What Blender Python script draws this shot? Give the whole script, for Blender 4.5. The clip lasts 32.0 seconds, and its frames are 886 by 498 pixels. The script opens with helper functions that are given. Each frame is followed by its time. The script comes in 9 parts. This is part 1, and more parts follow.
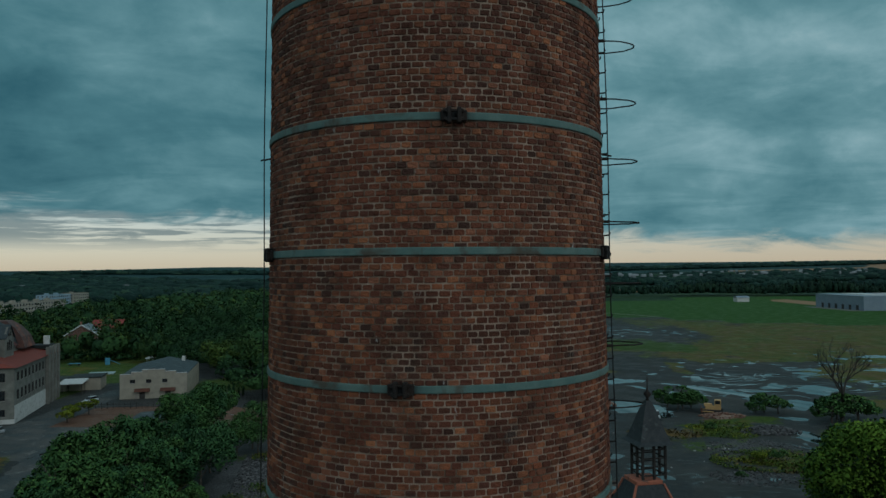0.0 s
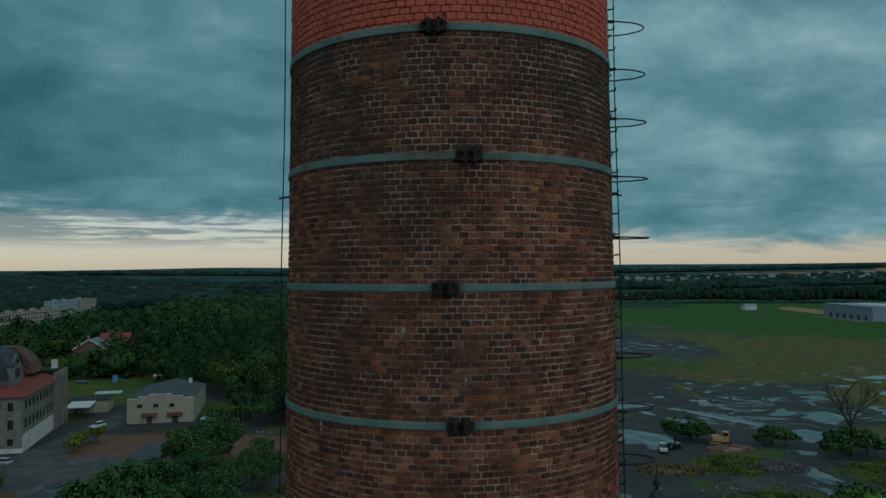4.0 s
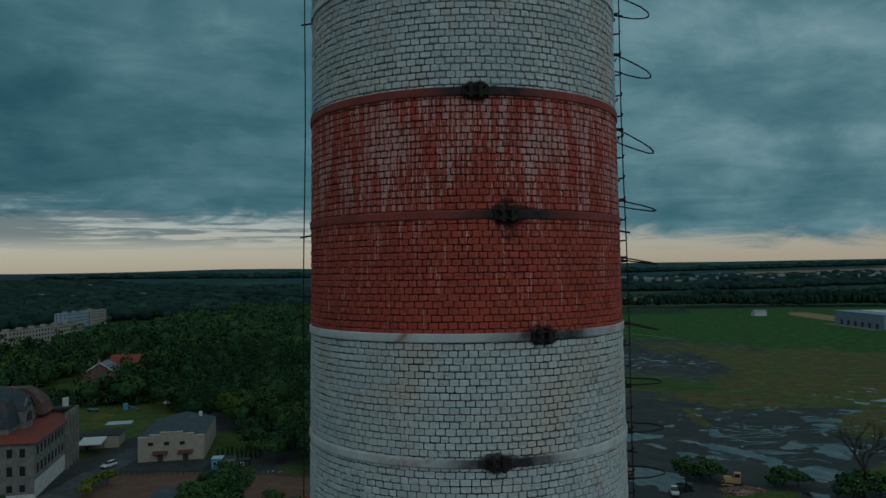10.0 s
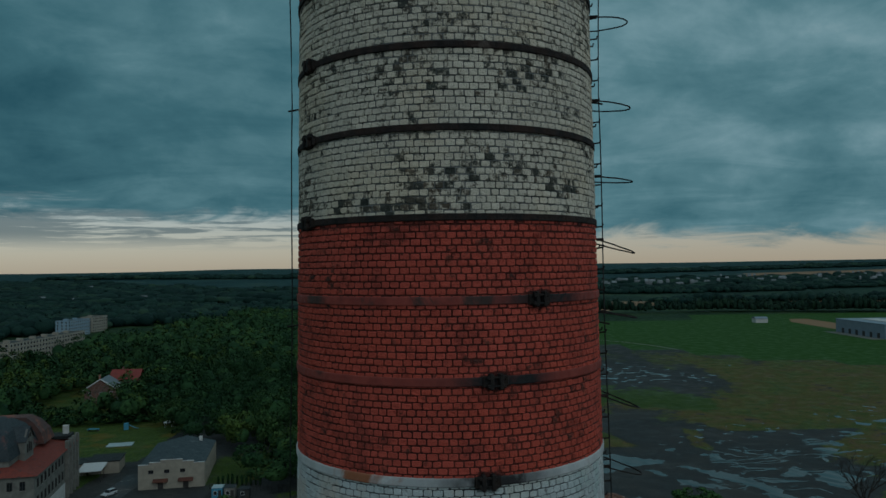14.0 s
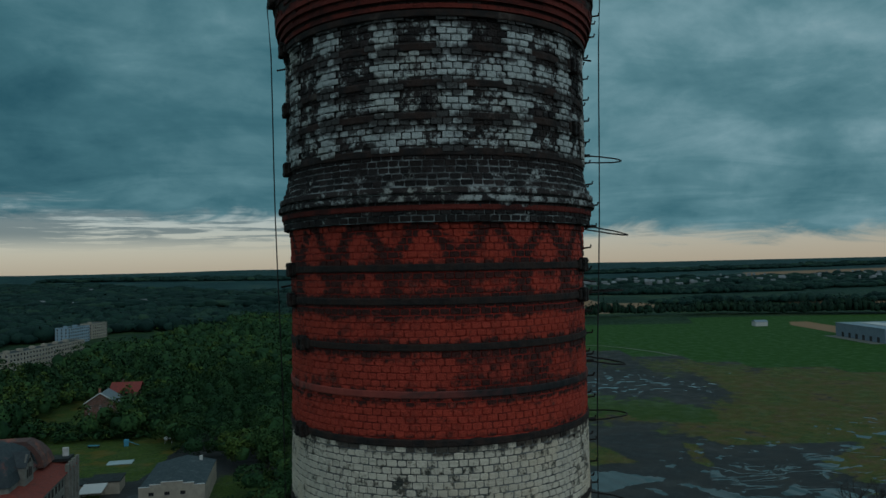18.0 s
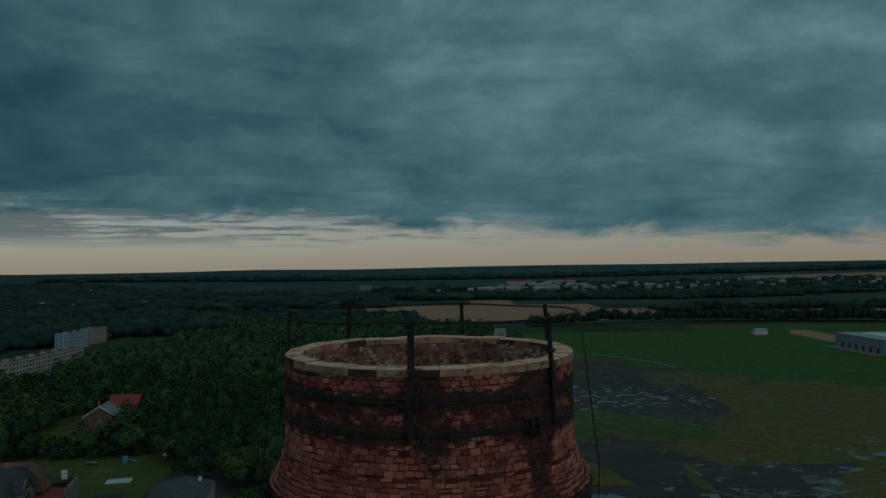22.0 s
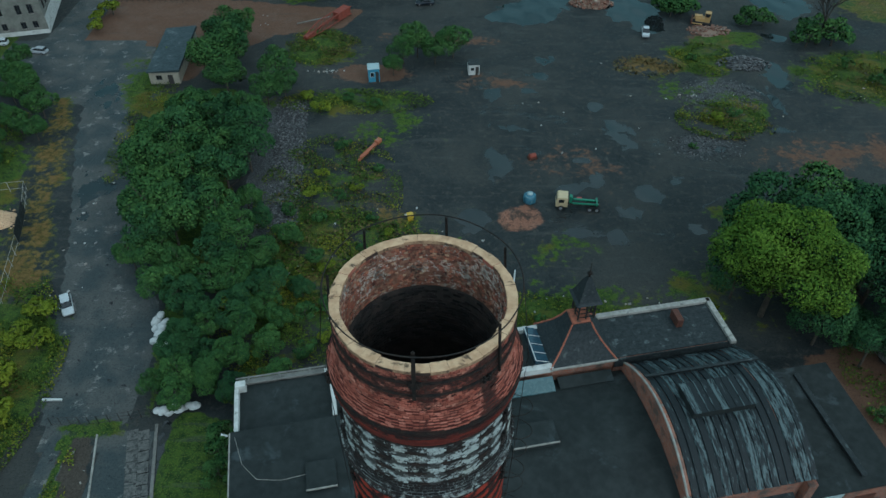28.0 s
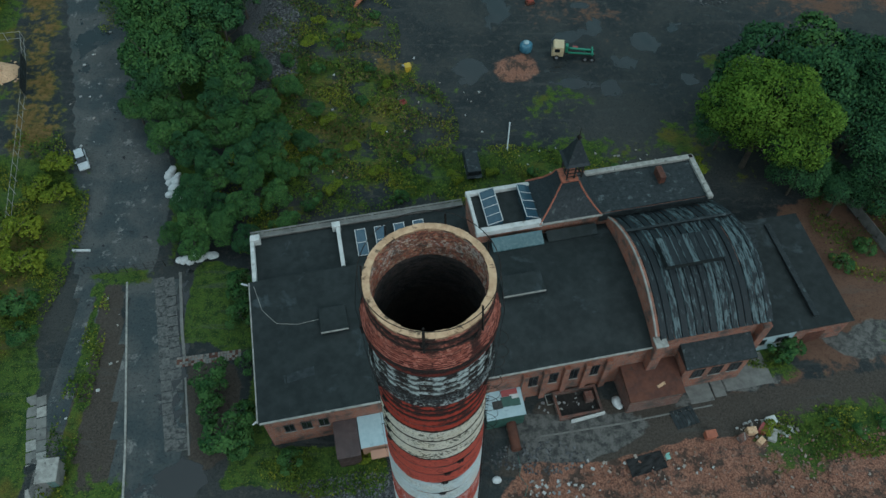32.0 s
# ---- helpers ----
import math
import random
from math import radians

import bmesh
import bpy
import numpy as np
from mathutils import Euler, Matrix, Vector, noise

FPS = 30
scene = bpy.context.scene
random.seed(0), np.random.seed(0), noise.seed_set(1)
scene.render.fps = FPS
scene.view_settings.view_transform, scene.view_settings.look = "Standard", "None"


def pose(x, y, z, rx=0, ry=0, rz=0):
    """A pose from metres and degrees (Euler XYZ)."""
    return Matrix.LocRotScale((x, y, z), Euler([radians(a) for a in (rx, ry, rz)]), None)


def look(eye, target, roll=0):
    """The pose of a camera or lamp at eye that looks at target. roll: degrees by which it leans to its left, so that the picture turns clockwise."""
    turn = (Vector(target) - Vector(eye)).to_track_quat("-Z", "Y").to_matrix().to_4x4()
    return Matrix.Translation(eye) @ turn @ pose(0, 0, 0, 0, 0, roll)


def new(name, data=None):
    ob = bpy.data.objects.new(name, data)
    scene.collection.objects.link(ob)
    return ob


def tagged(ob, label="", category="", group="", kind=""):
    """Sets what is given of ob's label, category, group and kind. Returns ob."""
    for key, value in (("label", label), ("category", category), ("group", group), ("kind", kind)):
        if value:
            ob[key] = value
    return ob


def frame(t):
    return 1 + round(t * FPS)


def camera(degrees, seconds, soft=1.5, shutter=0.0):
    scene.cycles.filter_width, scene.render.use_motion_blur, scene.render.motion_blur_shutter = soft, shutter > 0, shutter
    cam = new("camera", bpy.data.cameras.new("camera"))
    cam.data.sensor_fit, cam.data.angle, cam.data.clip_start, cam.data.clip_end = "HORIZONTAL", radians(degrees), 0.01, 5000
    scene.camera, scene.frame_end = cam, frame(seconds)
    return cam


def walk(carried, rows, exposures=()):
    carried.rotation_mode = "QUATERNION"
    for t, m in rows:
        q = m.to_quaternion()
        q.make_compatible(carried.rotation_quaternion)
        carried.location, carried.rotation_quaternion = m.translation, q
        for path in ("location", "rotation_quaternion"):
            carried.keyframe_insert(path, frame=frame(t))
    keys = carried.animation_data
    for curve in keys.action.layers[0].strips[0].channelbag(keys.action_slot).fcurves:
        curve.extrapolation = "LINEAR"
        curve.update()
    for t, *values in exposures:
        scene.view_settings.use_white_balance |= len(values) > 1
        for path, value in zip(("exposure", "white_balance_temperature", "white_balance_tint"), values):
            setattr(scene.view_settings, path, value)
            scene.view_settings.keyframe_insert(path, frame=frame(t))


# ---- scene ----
# the flight: seconds, x, y, z, heading, pitch, roll
FLIGHT = [
    (0.0, 0.02, -11.07, 33.01, -0.35, 1.67, -0.50), (0.5, 0.04, -10.98, 33.88, -0.38, 1.64, -0.51), (1.0, 0.07, -10.89, 34.77, -0.37, 1.61, -0.46),
    (1.5, 0.04, -10.79, 35.65, -0.36, 1.60, -0.43), (2.0, 0.01, -10.79, 36.53, -0.35, 1.60, -0.31), (2.5, 0.02, -10.85, 37.40, -0.23, 1.61, -0.21),
    (3.0, -0.03, -10.90, 38.24, -0.10, 1.62, -0.18), (3.5, -0.08, -10.98, 39.11, 0.04, 1.66, -0.25), (5.5, -0.09, -11.01, 42.25, 0.37, 1.64, -0.40),
    (6.0, -0.06, -11.07, 43.20, 0.46, 1.57, -0.44), (6.5, -0.05, -11.13, 43.97, 0.48, 1.60, -0.50), (7.0, -0.15, -11.11, 44.90, 0.50, 1.59, -0.55),
    (7.5, -0.18, -11.10, 45.82, 0.52, 1.60, -0.66), (8.0, -0.19, -11.06, 46.68, 0.56, 1.55, -0.80), (8.5, -0.14, -11.07, 47.42, 0.60, 1.56, -0.79),
    (9.0, -0.08, -11.09, 48.15, 0.67, 1.52, -0.75), (9.5, -0.12, -10.95, 48.98, 0.69, 1.51, -0.75), (10.0, -0.18, -10.92, 49.94, 0.74, 1.51, -0.78),
    (10.5, -0.21, -10.99, 50.89, 0.79, 1.51, -0.82), (11.0, -0.18, -11.06, 51.84, 0.82, 1.46, -0.96), (11.5, -0.08, -11.10, 52.76, 0.84, 1.44, -0.95),
    (12.0, 0.04, -11.04, 53.80, 0.85, 1.43, -0.76), (12.5, 0.04, -10.99, 54.91, 0.85, 1.44, -0.67), (13.0, 0.00, -10.95, 55.98, 0.84, 1.44, -0.72),
    (13.5, 0.04, -10.86, 56.83, 0.83, 1.44, -0.76), (15.5, 0.21, -10.80, 59.47, 0.82, 1.29, -0.77), (16.0, 0.23, -10.78, 60.14, 0.81, 1.27, -0.72),
    (16.5, 0.17, -10.66, 60.93, 0.81, 1.31, -0.82), (17.0, 0.19, -10.71, 61.68, 0.79, 1.36, -0.87), (17.5, 0.20, -10.74, 62.47, 0.79, 1.36, -0.96),
    (18.0, 0.23, -10.74, 63.28, 0.79, 1.34, -1.05), (18.5, 0.29, -10.69, 64.07, 0.80, 1.30, -1.02), (19.0, 0.32, -10.67, 64.93, 0.79, 1.36, -0.97),
    (19.5, 0.33, -10.68, 65.76, 0.81, 1.35, -0.98), (20.0, 0.32, -10.69, 66.62, 0.78, 1.37, -1.03), (20.5, 0.36, -10.69, 67.41, 0.82, 1.34, -0.92),
    (21.0, 0.37, -10.66, 68.24, 0.84, 1.34, -0.80), (21.5, 0.37, -10.68, 69.09, 0.85, 1.38, -0.77), (22.0, 0.37, -10.76, 69.93, 0.80, 1.34, -0.76),
    (22.5, 0.38, -10.77, 70.75, 0.81, -0.25, -0.59), (23.0, 0.41, -10.65, 71.62, 0.76, -2.95, -0.64), (23.5, 0.45, -10.64, 72.46, 0.80, -5.89, -0.56),
    (24.0, 0.47, -10.80, 73.33, 0.81, -9.92, -0.51), (24.5, 0.46, -10.87, 74.21, 0.77, -14.16, -0.53), (25.0, 0.46, -10.92, 75.02, 0.73, -18.51, -0.49),
    (25.5, 0.46, -11.21, 75.99, 0.70, -22.86, -0.52), (27.5, 0.50, -11.05, 79.36, 0.44, -38.46, -0.32), (28.0, 0.50, -11.16, 80.30, 0.35, -42.34, -0.22),
    (28.5, 0.49, -11.29, 81.25, 0.28, -46.32, -0.23), (29.0, 0.51, -11.38, 82.12, 0.21, -48.92, -0.21), (29.5, 0.49, -11.48, 83.04, 0.19, -50.04, -0.22),
    (30.0, 0.48, -11.58, 83.96, 0.19, -51.15, -0.25), (30.5, 0.46, -11.65, 84.86, 0.25, -52.28, -0.38), (31.0, 0.45, -11.71, 85.74, 0.26, -53.35, -0.42),
    (31.5, 0.45, -11.76, 86.77, 0.23, -54.62, -0.42), (32.0, 0.45, -11.82, 87.82, 0.12, -56.02, -0.34),
]



def eye_pose(x, y, z, heading, pitch, roll):
    h, p = radians(heading), radians(pitch)
    ahead = Vector((-math.sin(h) * math.cos(p), math.cos(h) * math.cos(p), math.sin(p)))
    level = Vector((math.cos(h), math.sin(h), 0))
    above = level.cross(ahead)
    c, s = math.cos(radians(roll)), math.sin(radians(roll))
    right, up = c * level + s * above, c * above - s * level
    m = Matrix((right, up, -ahead)).transposed().to_4x4()
    m.translation = (x, y, z)
    return m


cam = camera(61.9, 32.0)
walk(cam, [(r[0], eye_pose(*r[1:])) for r in FLIGHT],
     # seconds, stops, white balance in kelvin, tint
     exposures=[(0.0, -0.42, 5900, 2), (3.0, -0.45, 5850, 2), (6.0, -0.52, 5850, 3), (9.0, -0.88, 5800, 3), (17.5, -0.76, 5750, 2), (19.0, -0.60, 5750, 2), (20.0, -0.75, 5750, 2), (21.5, -1.35, 5800, 2), (23.0, -1.12, 5800, 2),
                (24.0, -0.48, 5700, 2), (24.5, 0.0, 5500, 1), (25.0, 0.38, 5350, 1), (25.5, 0.68, 5500, 3), (27.5, 0.52, 5550, 0), (30.0, 0.50, 5600, 1), (31.0, 0.48, 5650, 1), (32.0, 0.48, 5750, 2)])

# ---- sky, sun ----
SUN_TURN, SUN_UP = radians(140), radians(30)


def link(nt, a, b):
    nt.links.new(a, b)


def node(nt, kind, **props):
    n = nt.nodes.new(kind)
    for key, value in props.items():
        if key == "op":
            n.operation = value
        elif key == "blend":
            n.blend_type = value
        elif key == "dtype":
            n.data_type = value
    return n


def maths(nt, op, a, b=0.0, clamp=False):
    n = nt.nodes.new("ShaderNodeMath")
    n.operation, n.use_clamp = op, clamp
    for i, v in ((0, a), (1, b)):
        if isinstance(v, (int, float)):
            n.inputs[i].default_value = v
        else:
            nt.links.new(v, n.inputs[i])
    return n.outputs[0]


def span(nt, v, a, b, lo=0.0, hi=1.0):
    n = nt.nodes.new("ShaderNodeMapRange")
    n.interpolation_type = "SMOOTHSTEP"
    n.inputs[1].default_value, n.inputs[2].default_value = a, b
    n.inputs[3].default_value, n.inputs[4].default_value = lo, hi
    nt.links.new(v, n.inputs[0])
    return n.outputs[0]


def mixed(nt, fac, a, b, blend="MIX"):
    n = nt.nodes.new("ShaderNodeMix")
    n.data_type, n.blend_type = "RGBA", blend
    for i, v in ((0, fac), (6, a), (7, b)):
        if isinstance(v, (int, float)):
            n.inputs[i].default_value = v
        elif isinstance(v, tuple):
            n.inputs[i].default_value = (*v, 1) if len(v) == 3 else v
        else:
            nt.links.new(v, n.inputs[i])
    return n.outputs[2]


def noise_of(nt, co, scale, detail=4.0, rough=0.55, stretch=None, twist=0.0):
    if stretch:
        mp = nt.nodes.new("ShaderNodeMapping")
        mp.inputs["Scale"].default_value = stretch
        nt.links.new(co, mp.inputs[0])
        co = mp.outputs[0]
    n = nt.nodes.new("ShaderNodeTexNoise")
    n.inputs["Scale"].default_value, n.inputs["Detail"].default_value = scale, detail
    n.inputs["Roughness"].default_value, n.inputs["Distortion"].default_value = rough, twist
    nt.links.new(co, n.inputs["Vector"])
    return n.outputs[0]


def ramp(nt, v, stops):
    n = nt.nodes.new("ShaderNodeValToRGB")
    els = n.color_ramp.elements
    while len(els) < len(stops):
        els.new(0.5)
    for e, (pos, col) in zip(els, stops):
        e.position, e.color = pos, (*col, 1)
    nt.links.new(v, n.inputs[0])
    return n.outputs[0]


world = bpy.data.worlds.new("evening_sky")
scene.world = world
world.use_nodes = True
nt = world.node_tree
nt.nodes.clear()
tc = nt.nodes.new("ShaderNodeTexCoord")
sep = nt.nodes.new("ShaderNodeSeparateXYZ")
link(nt, tc.outputs["Generated"], sep.inputs[0])
sx, sy, sz = sep.outputs
up = maths(nt, "MAXIMUM", sz, 0.02)
flat = nt.nodes.new("ShaderNodeCombineXYZ")
link(nt, maths(nt, "DIVIDE", sx, maths(nt, "ADD", up, 0.12)), flat.inputs[0])
link(nt, maths(nt, "DIVIDE", sy, maths(nt, "ADD", up, 0.12)), flat.inputs[1])
big = noise_of(nt, flat.outputs[0], 0.42, 5, 0.55, (0.8, 1.0, 1.0), 0.7)
mid = noise_of(nt, flat.outputs[0], 1.5, 7, 0.6, (0.7, 1.0, 1.0), 0.9)
bank = noise_of(nt, tc.outputs["Generated"], 4.2, 8, 0.56, (1.0, 1.0, 1.9), 0.5)
puff = noise_of(nt, tc.outputs["Generated"], 13.0, 7, 0.6, (1.0, 1.0, 1.5), 0.4)
tone = maths(nt, "ADD", maths(nt, "ADD", maths(nt, "MULTIPLY", big, 0.34), maths(nt, "MULTIPLY", mid, 0.20)), maths(nt, "ADD", maths(nt, "MULTIPLY", bank, 0.34), maths(nt, "MULTIPLY", puff, 0.14)))
tone = maths(nt, "ADD", tone, maths(nt, "ADD", maths(nt, "MULTIPLY", sx, 0.085), maths(nt, "MULTIPLY", span(nt, sz, 0.12, 0.36), 0.03)))
cloud = ramp(nt, tone, [(0.36, (0.050, 0.145, 0.180)), (0.46, (0.098, 0.228, 0.262)), (0.54, (0.175, 0.330, 0.362)), (0.61, (0.30, 0.465, 0.495)), (0.70, (0.54, 0.67, 0.68))])
# the clear strip under the cloud deck
clear = nt.nodes.new("ShaderNodeTexSky")
clear.sky_type, clear.sun_disc = "NISHITA", False
clear.sun_elevation, clear.sun_rotation = SUN_UP, SUN_TURN
strip = ramp(nt, sz, [(0.0, (0.56, 0.40, 0.265)), (0.03, (0.50, 0.385, 0.295)), (0.06, (0.44, 0.375, 0.325)), (0.13, (0.36, 0.38, 0.375))])
strip = mixed(nt, 0.06, strip, clear.outputs[0])
edge = noise_of(nt, tc.outputs["Generated"], 7.0, 7, 0.62, (1.0, 1.0, 4.5), 0.6)
deck = span(nt, maths(nt, "ADD", maths(nt, "ADD", sz, maths(nt, "MULTIPLY", sx, 0.045)), maths(nt, "MULTIPLY", maths(nt, "SUBTRACT", edge, 0.5), 0.085)), 0.040, 0.068)
# thin bars of cloud in the clear strip, thickest to the west
bars = noise_of(nt, tc.outputs["Generated"], 9.0, 5, 0.6, (1.0, 1.0, 16.0), 0.3)
bars = maths(nt, "MULTIPLY", span(nt, maths(nt, "SUBTRACT", bars, maths(nt, "MULTIPLY", sx, 0.25)), 0.53, 0.66), span(nt, sz, 0.022, 0.05))
strip = mixed(nt, maths(nt, "MULTIPLY", bars, 0.75), strip, (0.16, 0.22, 0.235))
low = mixed(nt, deck, strip, cloud)
# the overcast is brighter overhead and on the far side of the sky from the dark bank
lift = maths(nt, "MULTIPLY", span(nt, sz, 0.40, 0.95), 1.0)
back = span(nt, maths(nt, "MULTIPLY", sy, -1.0), -0.35, 0.7)
glow = maths(nt, "ADD", lift, back, True)
full = mixed(nt, glow, low, mixed(nt, 0.35, (0.62, 0.72, 0.75), mixed(nt, 0.5, cloud, (0.80, 0.84, 0.84))))
bg = nt.nodes.new("ShaderNodeBackground")
link(nt, full, bg.inputs[0])
bg.inputs[1].default_value = 1.0
wo = nt.nodes.new("ShaderNodeOutputWorld")
link(nt, bg.outputs[0], wo.inputs[0])

lamp = bpy.data.lights.new("sun", "SUN")
lamp.energy, lamp.angle, lamp.color = 0.55, radians(25), (1.0, 0.96, 0.92)
sun = new("sun", lamp)
sun.matrix_world = look((42, -50, 58), (0, 0, 20))

# ---- materials ----
def surface(name, rough=0.85, metal=0.0):
    m = bpy.data.materials.new(name)
    m.use_nodes = True
    t = m.node_tree
    b = t.nodes["Principled BSDF"]
    b.inputs["Roughness"].default_value, b.inputs["Metallic"].default_value = rough, metal
    c = t.nodes.new("ShaderNodeTexCoord").outputs["Object"]
    return m, t, b, c


def relief(t, b, height, strength=0.4, distance=0.02):
    n = t.nodes.new("ShaderNodeBump")
    n.inputs["Strength"].default_value, n.inputs["Distance"].default_value = strength, distance
    link(t, height, n.inputs["Height"])
    link(t, n.outputs[0], b.inputs["Normal"])


def attribute(t, name):
    n = t.nodes.new("ShaderNodeAttribute")
    n.attribute_name = name
    return n


def mottled(name, c1, c2, scale=2.0, rough=0.85, metal=0.0, bump=0.25, grain=30.0, stain_or_sheen=None, stain_scale=0.4, stain_at=0.58):
    """Two colours in patches, with fine grain and optional stains, or painted sheen, on a larger scale."""
    m, t, b, c = surface(name, rough, metal)
    patch = span(t, noise_of(t, c, scale, 5, 0.6), 0.35, 0.65)
    fine_n = noise_of(t, c, grain, 3, 0.6)
    col = mixed(t, patch, c1, c2)
    col = mixed(t, maths(t, "MULTIPLY", fine_n, 0.35), col, tuple(v * 0.55 for v in c1))
    if stain_or_sheen:
        col = mixed(t, span(t, noise_of(t, c, stain_scale, 6, 0.65, None, 0.4), stain_at, stain_at + 0.12), col, stain_or_sheen)
    link(t, col, b.inputs["Base Color"])
    link(t, span(t, noise_of(t, c, scale * 3, 3), 0.3, 0.7, max(rough - 0.12, 0.05), min(rough + 0.1, 1.0)), b.inputs["Roughness"])
    if rough > 0.6:
        b.inputs["Specular IOR Level"].default_value = 0.3
    if bump:
        relief(t, b, fine_n, bump, 0.02)
    return m


def masonry(name, tones, paint=None, keep=1.0, streak=None, rough=0.88, mottle=0.5, white_spots=0.0, flake=3.0, each=0.15, lime=0.0, blotch=0.0, sooty_up=False):
    """Bricks that differ one by one; soot where the soot attribute says; paint that has come off in part."""
    m, t, b, c = surface(name, rough)
    geo = maths(t, "FRACT", maths(t, "ADD", t.nodes.new("ShaderNodeNewGeometry").outputs["Random Per Island"], t.nodes.new("ShaderNodeObjectInfo").outputs["Random"]))
    raw = ramp(t, geo, [(i / (len(tones) - 1), tone) for i, tone in enumerate(tones)])
    fine_n = noise_of(t, c, 38, 4, 0.65)
    patch = noise_of(t, c, 1.6, 5, 0.6)
    raw = mixed(t, maths(t, "MULTIPLY", fine_n, 0.45), raw, tuple(v * 0.45 for v in tones[0]))
    raw = mixed(t, maths(t, "MULTIPLY", span(t, patch, 0.42, 0.68), mottle), raw, tuple(v * 0.5 for v in tones[0]))
    col = raw
    if paint:
        tint = mixed(t, maths(t, "MULTIPLY", geo, 0.5), paint, tuple(v * 0.68 for v in paint))
        tint = mixed(t, maths(t, "MULTIPLY", span(t, noise_of(t, c, 0.9, 6, 0.65), 0.45, 0.62), 0.35), tint, (paint[0] * 0.98, paint[1] * 0.86, paint[2] * 0.68))
        tint = mixed(t, maths(t, "MULTIPLY", span(t, patch, 0.4, 0.7), 0.35), tint, tuple(v * 0.6 for v in paint))
        if paint[2] > 0.55:
            hue = noise_of(t, c, 1.15, 6, 0.62, (1.0, 1.0, 0.8), 0.3)
            tint = mixed(t, maths(t, "MULTIPLY", span(t, hue, 0.50, 0.64), 0.55), tint, (0.52, 0.43, 0.34))
            tint = mixed(t, maths(t, "MULTIPLY", span(t, hue, 0.46, 0.34), 0.6), tint, (0.36, 0.47, 0.46))
        worn = maths(t, "ADD", maths(t, "MULTIPLY", noise_of(t, c, flake, 8, 0.75), 1.0 - each), maths(t, "MULTIPLY", geo, each))
        worn = maths(t, "ADD", worn, maths(t, "MULTIPLY", attribute(t, "peel").outputs["Fac"], 0.5))
        col = mixed(t, span(t, worn, keep - 0.05, keep + 0.05), tint, raw)
    if streak:
        # lime washed down from the white band: fine runs, thick at the top and thinning out below
        high = t.nodes.new("ShaderNodeSeparateXYZ")
        link(t, c, high.inputs[0])
        run = maths(t, "ADD", noise_of(t, c, 24.0, 4, 0.72, (1.0, 1.0, 0.05)), maths(t, "MULTIPLY", maths(t, "SUBTRACT", noise_of(t, c, 3.2, 3, 0.6, (1.0, 1.0, 0.22)), 0.5), 0.40))
        run = maths(t, "ADD", run, span(t, high.outputs[2], 49.4, 51.7, -0.085, 0.045))
        col = mixed(t, maths(t, "MULTIPLY", span(t, run, 0.50, 0.62), streak[1]), col, streak[0])
    if sooty_up:
        # the unpainted bricks grow darker and greener with smoke towards the painted part
        high = t.nodes.new("ShaderNodeSeparateXYZ")
        link(t, c, high.inputs[0])
        smoke = maths(t, "ADD", span(t, high.outputs[2], 36.5, 43.0, 0.0, 0.22), noise_of(t, c, 0.8, 6, 0.65, (1.0, 1.0, 0.7), 0.3))
        col = mixed(t, maths(t, "MULTIPLY", span(t, smoke, 0.52, 0.80), 0.8), col, (0.030, 0.024, 0.020))
        col = mixed(t, maths(t, "MULTIPLY", span(t, noise_of(t, c, 1.7, 5, 0.65), 0.60, 0.70), 0.55), col, (0.040, 0.046, 0.042))
    if white_spots:
        fleck = noise_of(t, c, 7.0, 3, 0.5, (1.6, 1.6, 0.5))
        col = mixed(t, maths(t, "MULTIPLY", span(t, fleck, 0.70, 0.76), white_spots), col, (0.62, 0.62, 0.60))
    if lime:
        crust = maths(t, "ADD", maths(t, "MULTIPLY", noise_of(t, c, 1.3, 7, 0.72, None, 0.3), 0.6), maths(t, "MULTIPLY", noise_of(t, c, 11.0, 5, 0.75), 0.4))
        col = mixed(t, maths(t, "MULTIPLY", span(t, crust, 0.50, 0.57), lime), col, (0.50, 0.48, 0.43))
    if blotch:
        dark_n = noise_of(t, c, 2.4, 7, 0.7, (1.0, 1.0, 0.8), 0.3)
        col = mixed(t, maths(t, "MULTIPLY", span(t, dark_n, 0.52, 0.64), blotch), col, (0.016, 0.012, 0.012))
    soot = attribute(t, "soot").outputs["Fac"]
    soot = span(t, maths(t, "ADD", soot, maths(t, "MULTIPLY", maths(t, "SUBTRACT", noise_of(t, c, 7, 6, 0.7), 0.5), 1.5)), 0.32, 0.72)
    soot = maths(t, "MULTIPLY", soot, span(t, attribute(t, "soot").outputs["Fac"], 0.02, 0.16))
    col = mixed(t, maths(t, "MULTIPLY", soot, 0.90), col, (0.017, 0.013, 0.012))
    link(t, col, b.inputs["Base Color"])
    relief(t, b, maths(t, "ADD", fine_n, maths(t, "MULTIPLY", noise_of(t, c, 12, 4, 0.6), 1.2)), 0.9, 0.024)
    b.inputs["Specular IOR Level"].default_value = 0.22
    return m


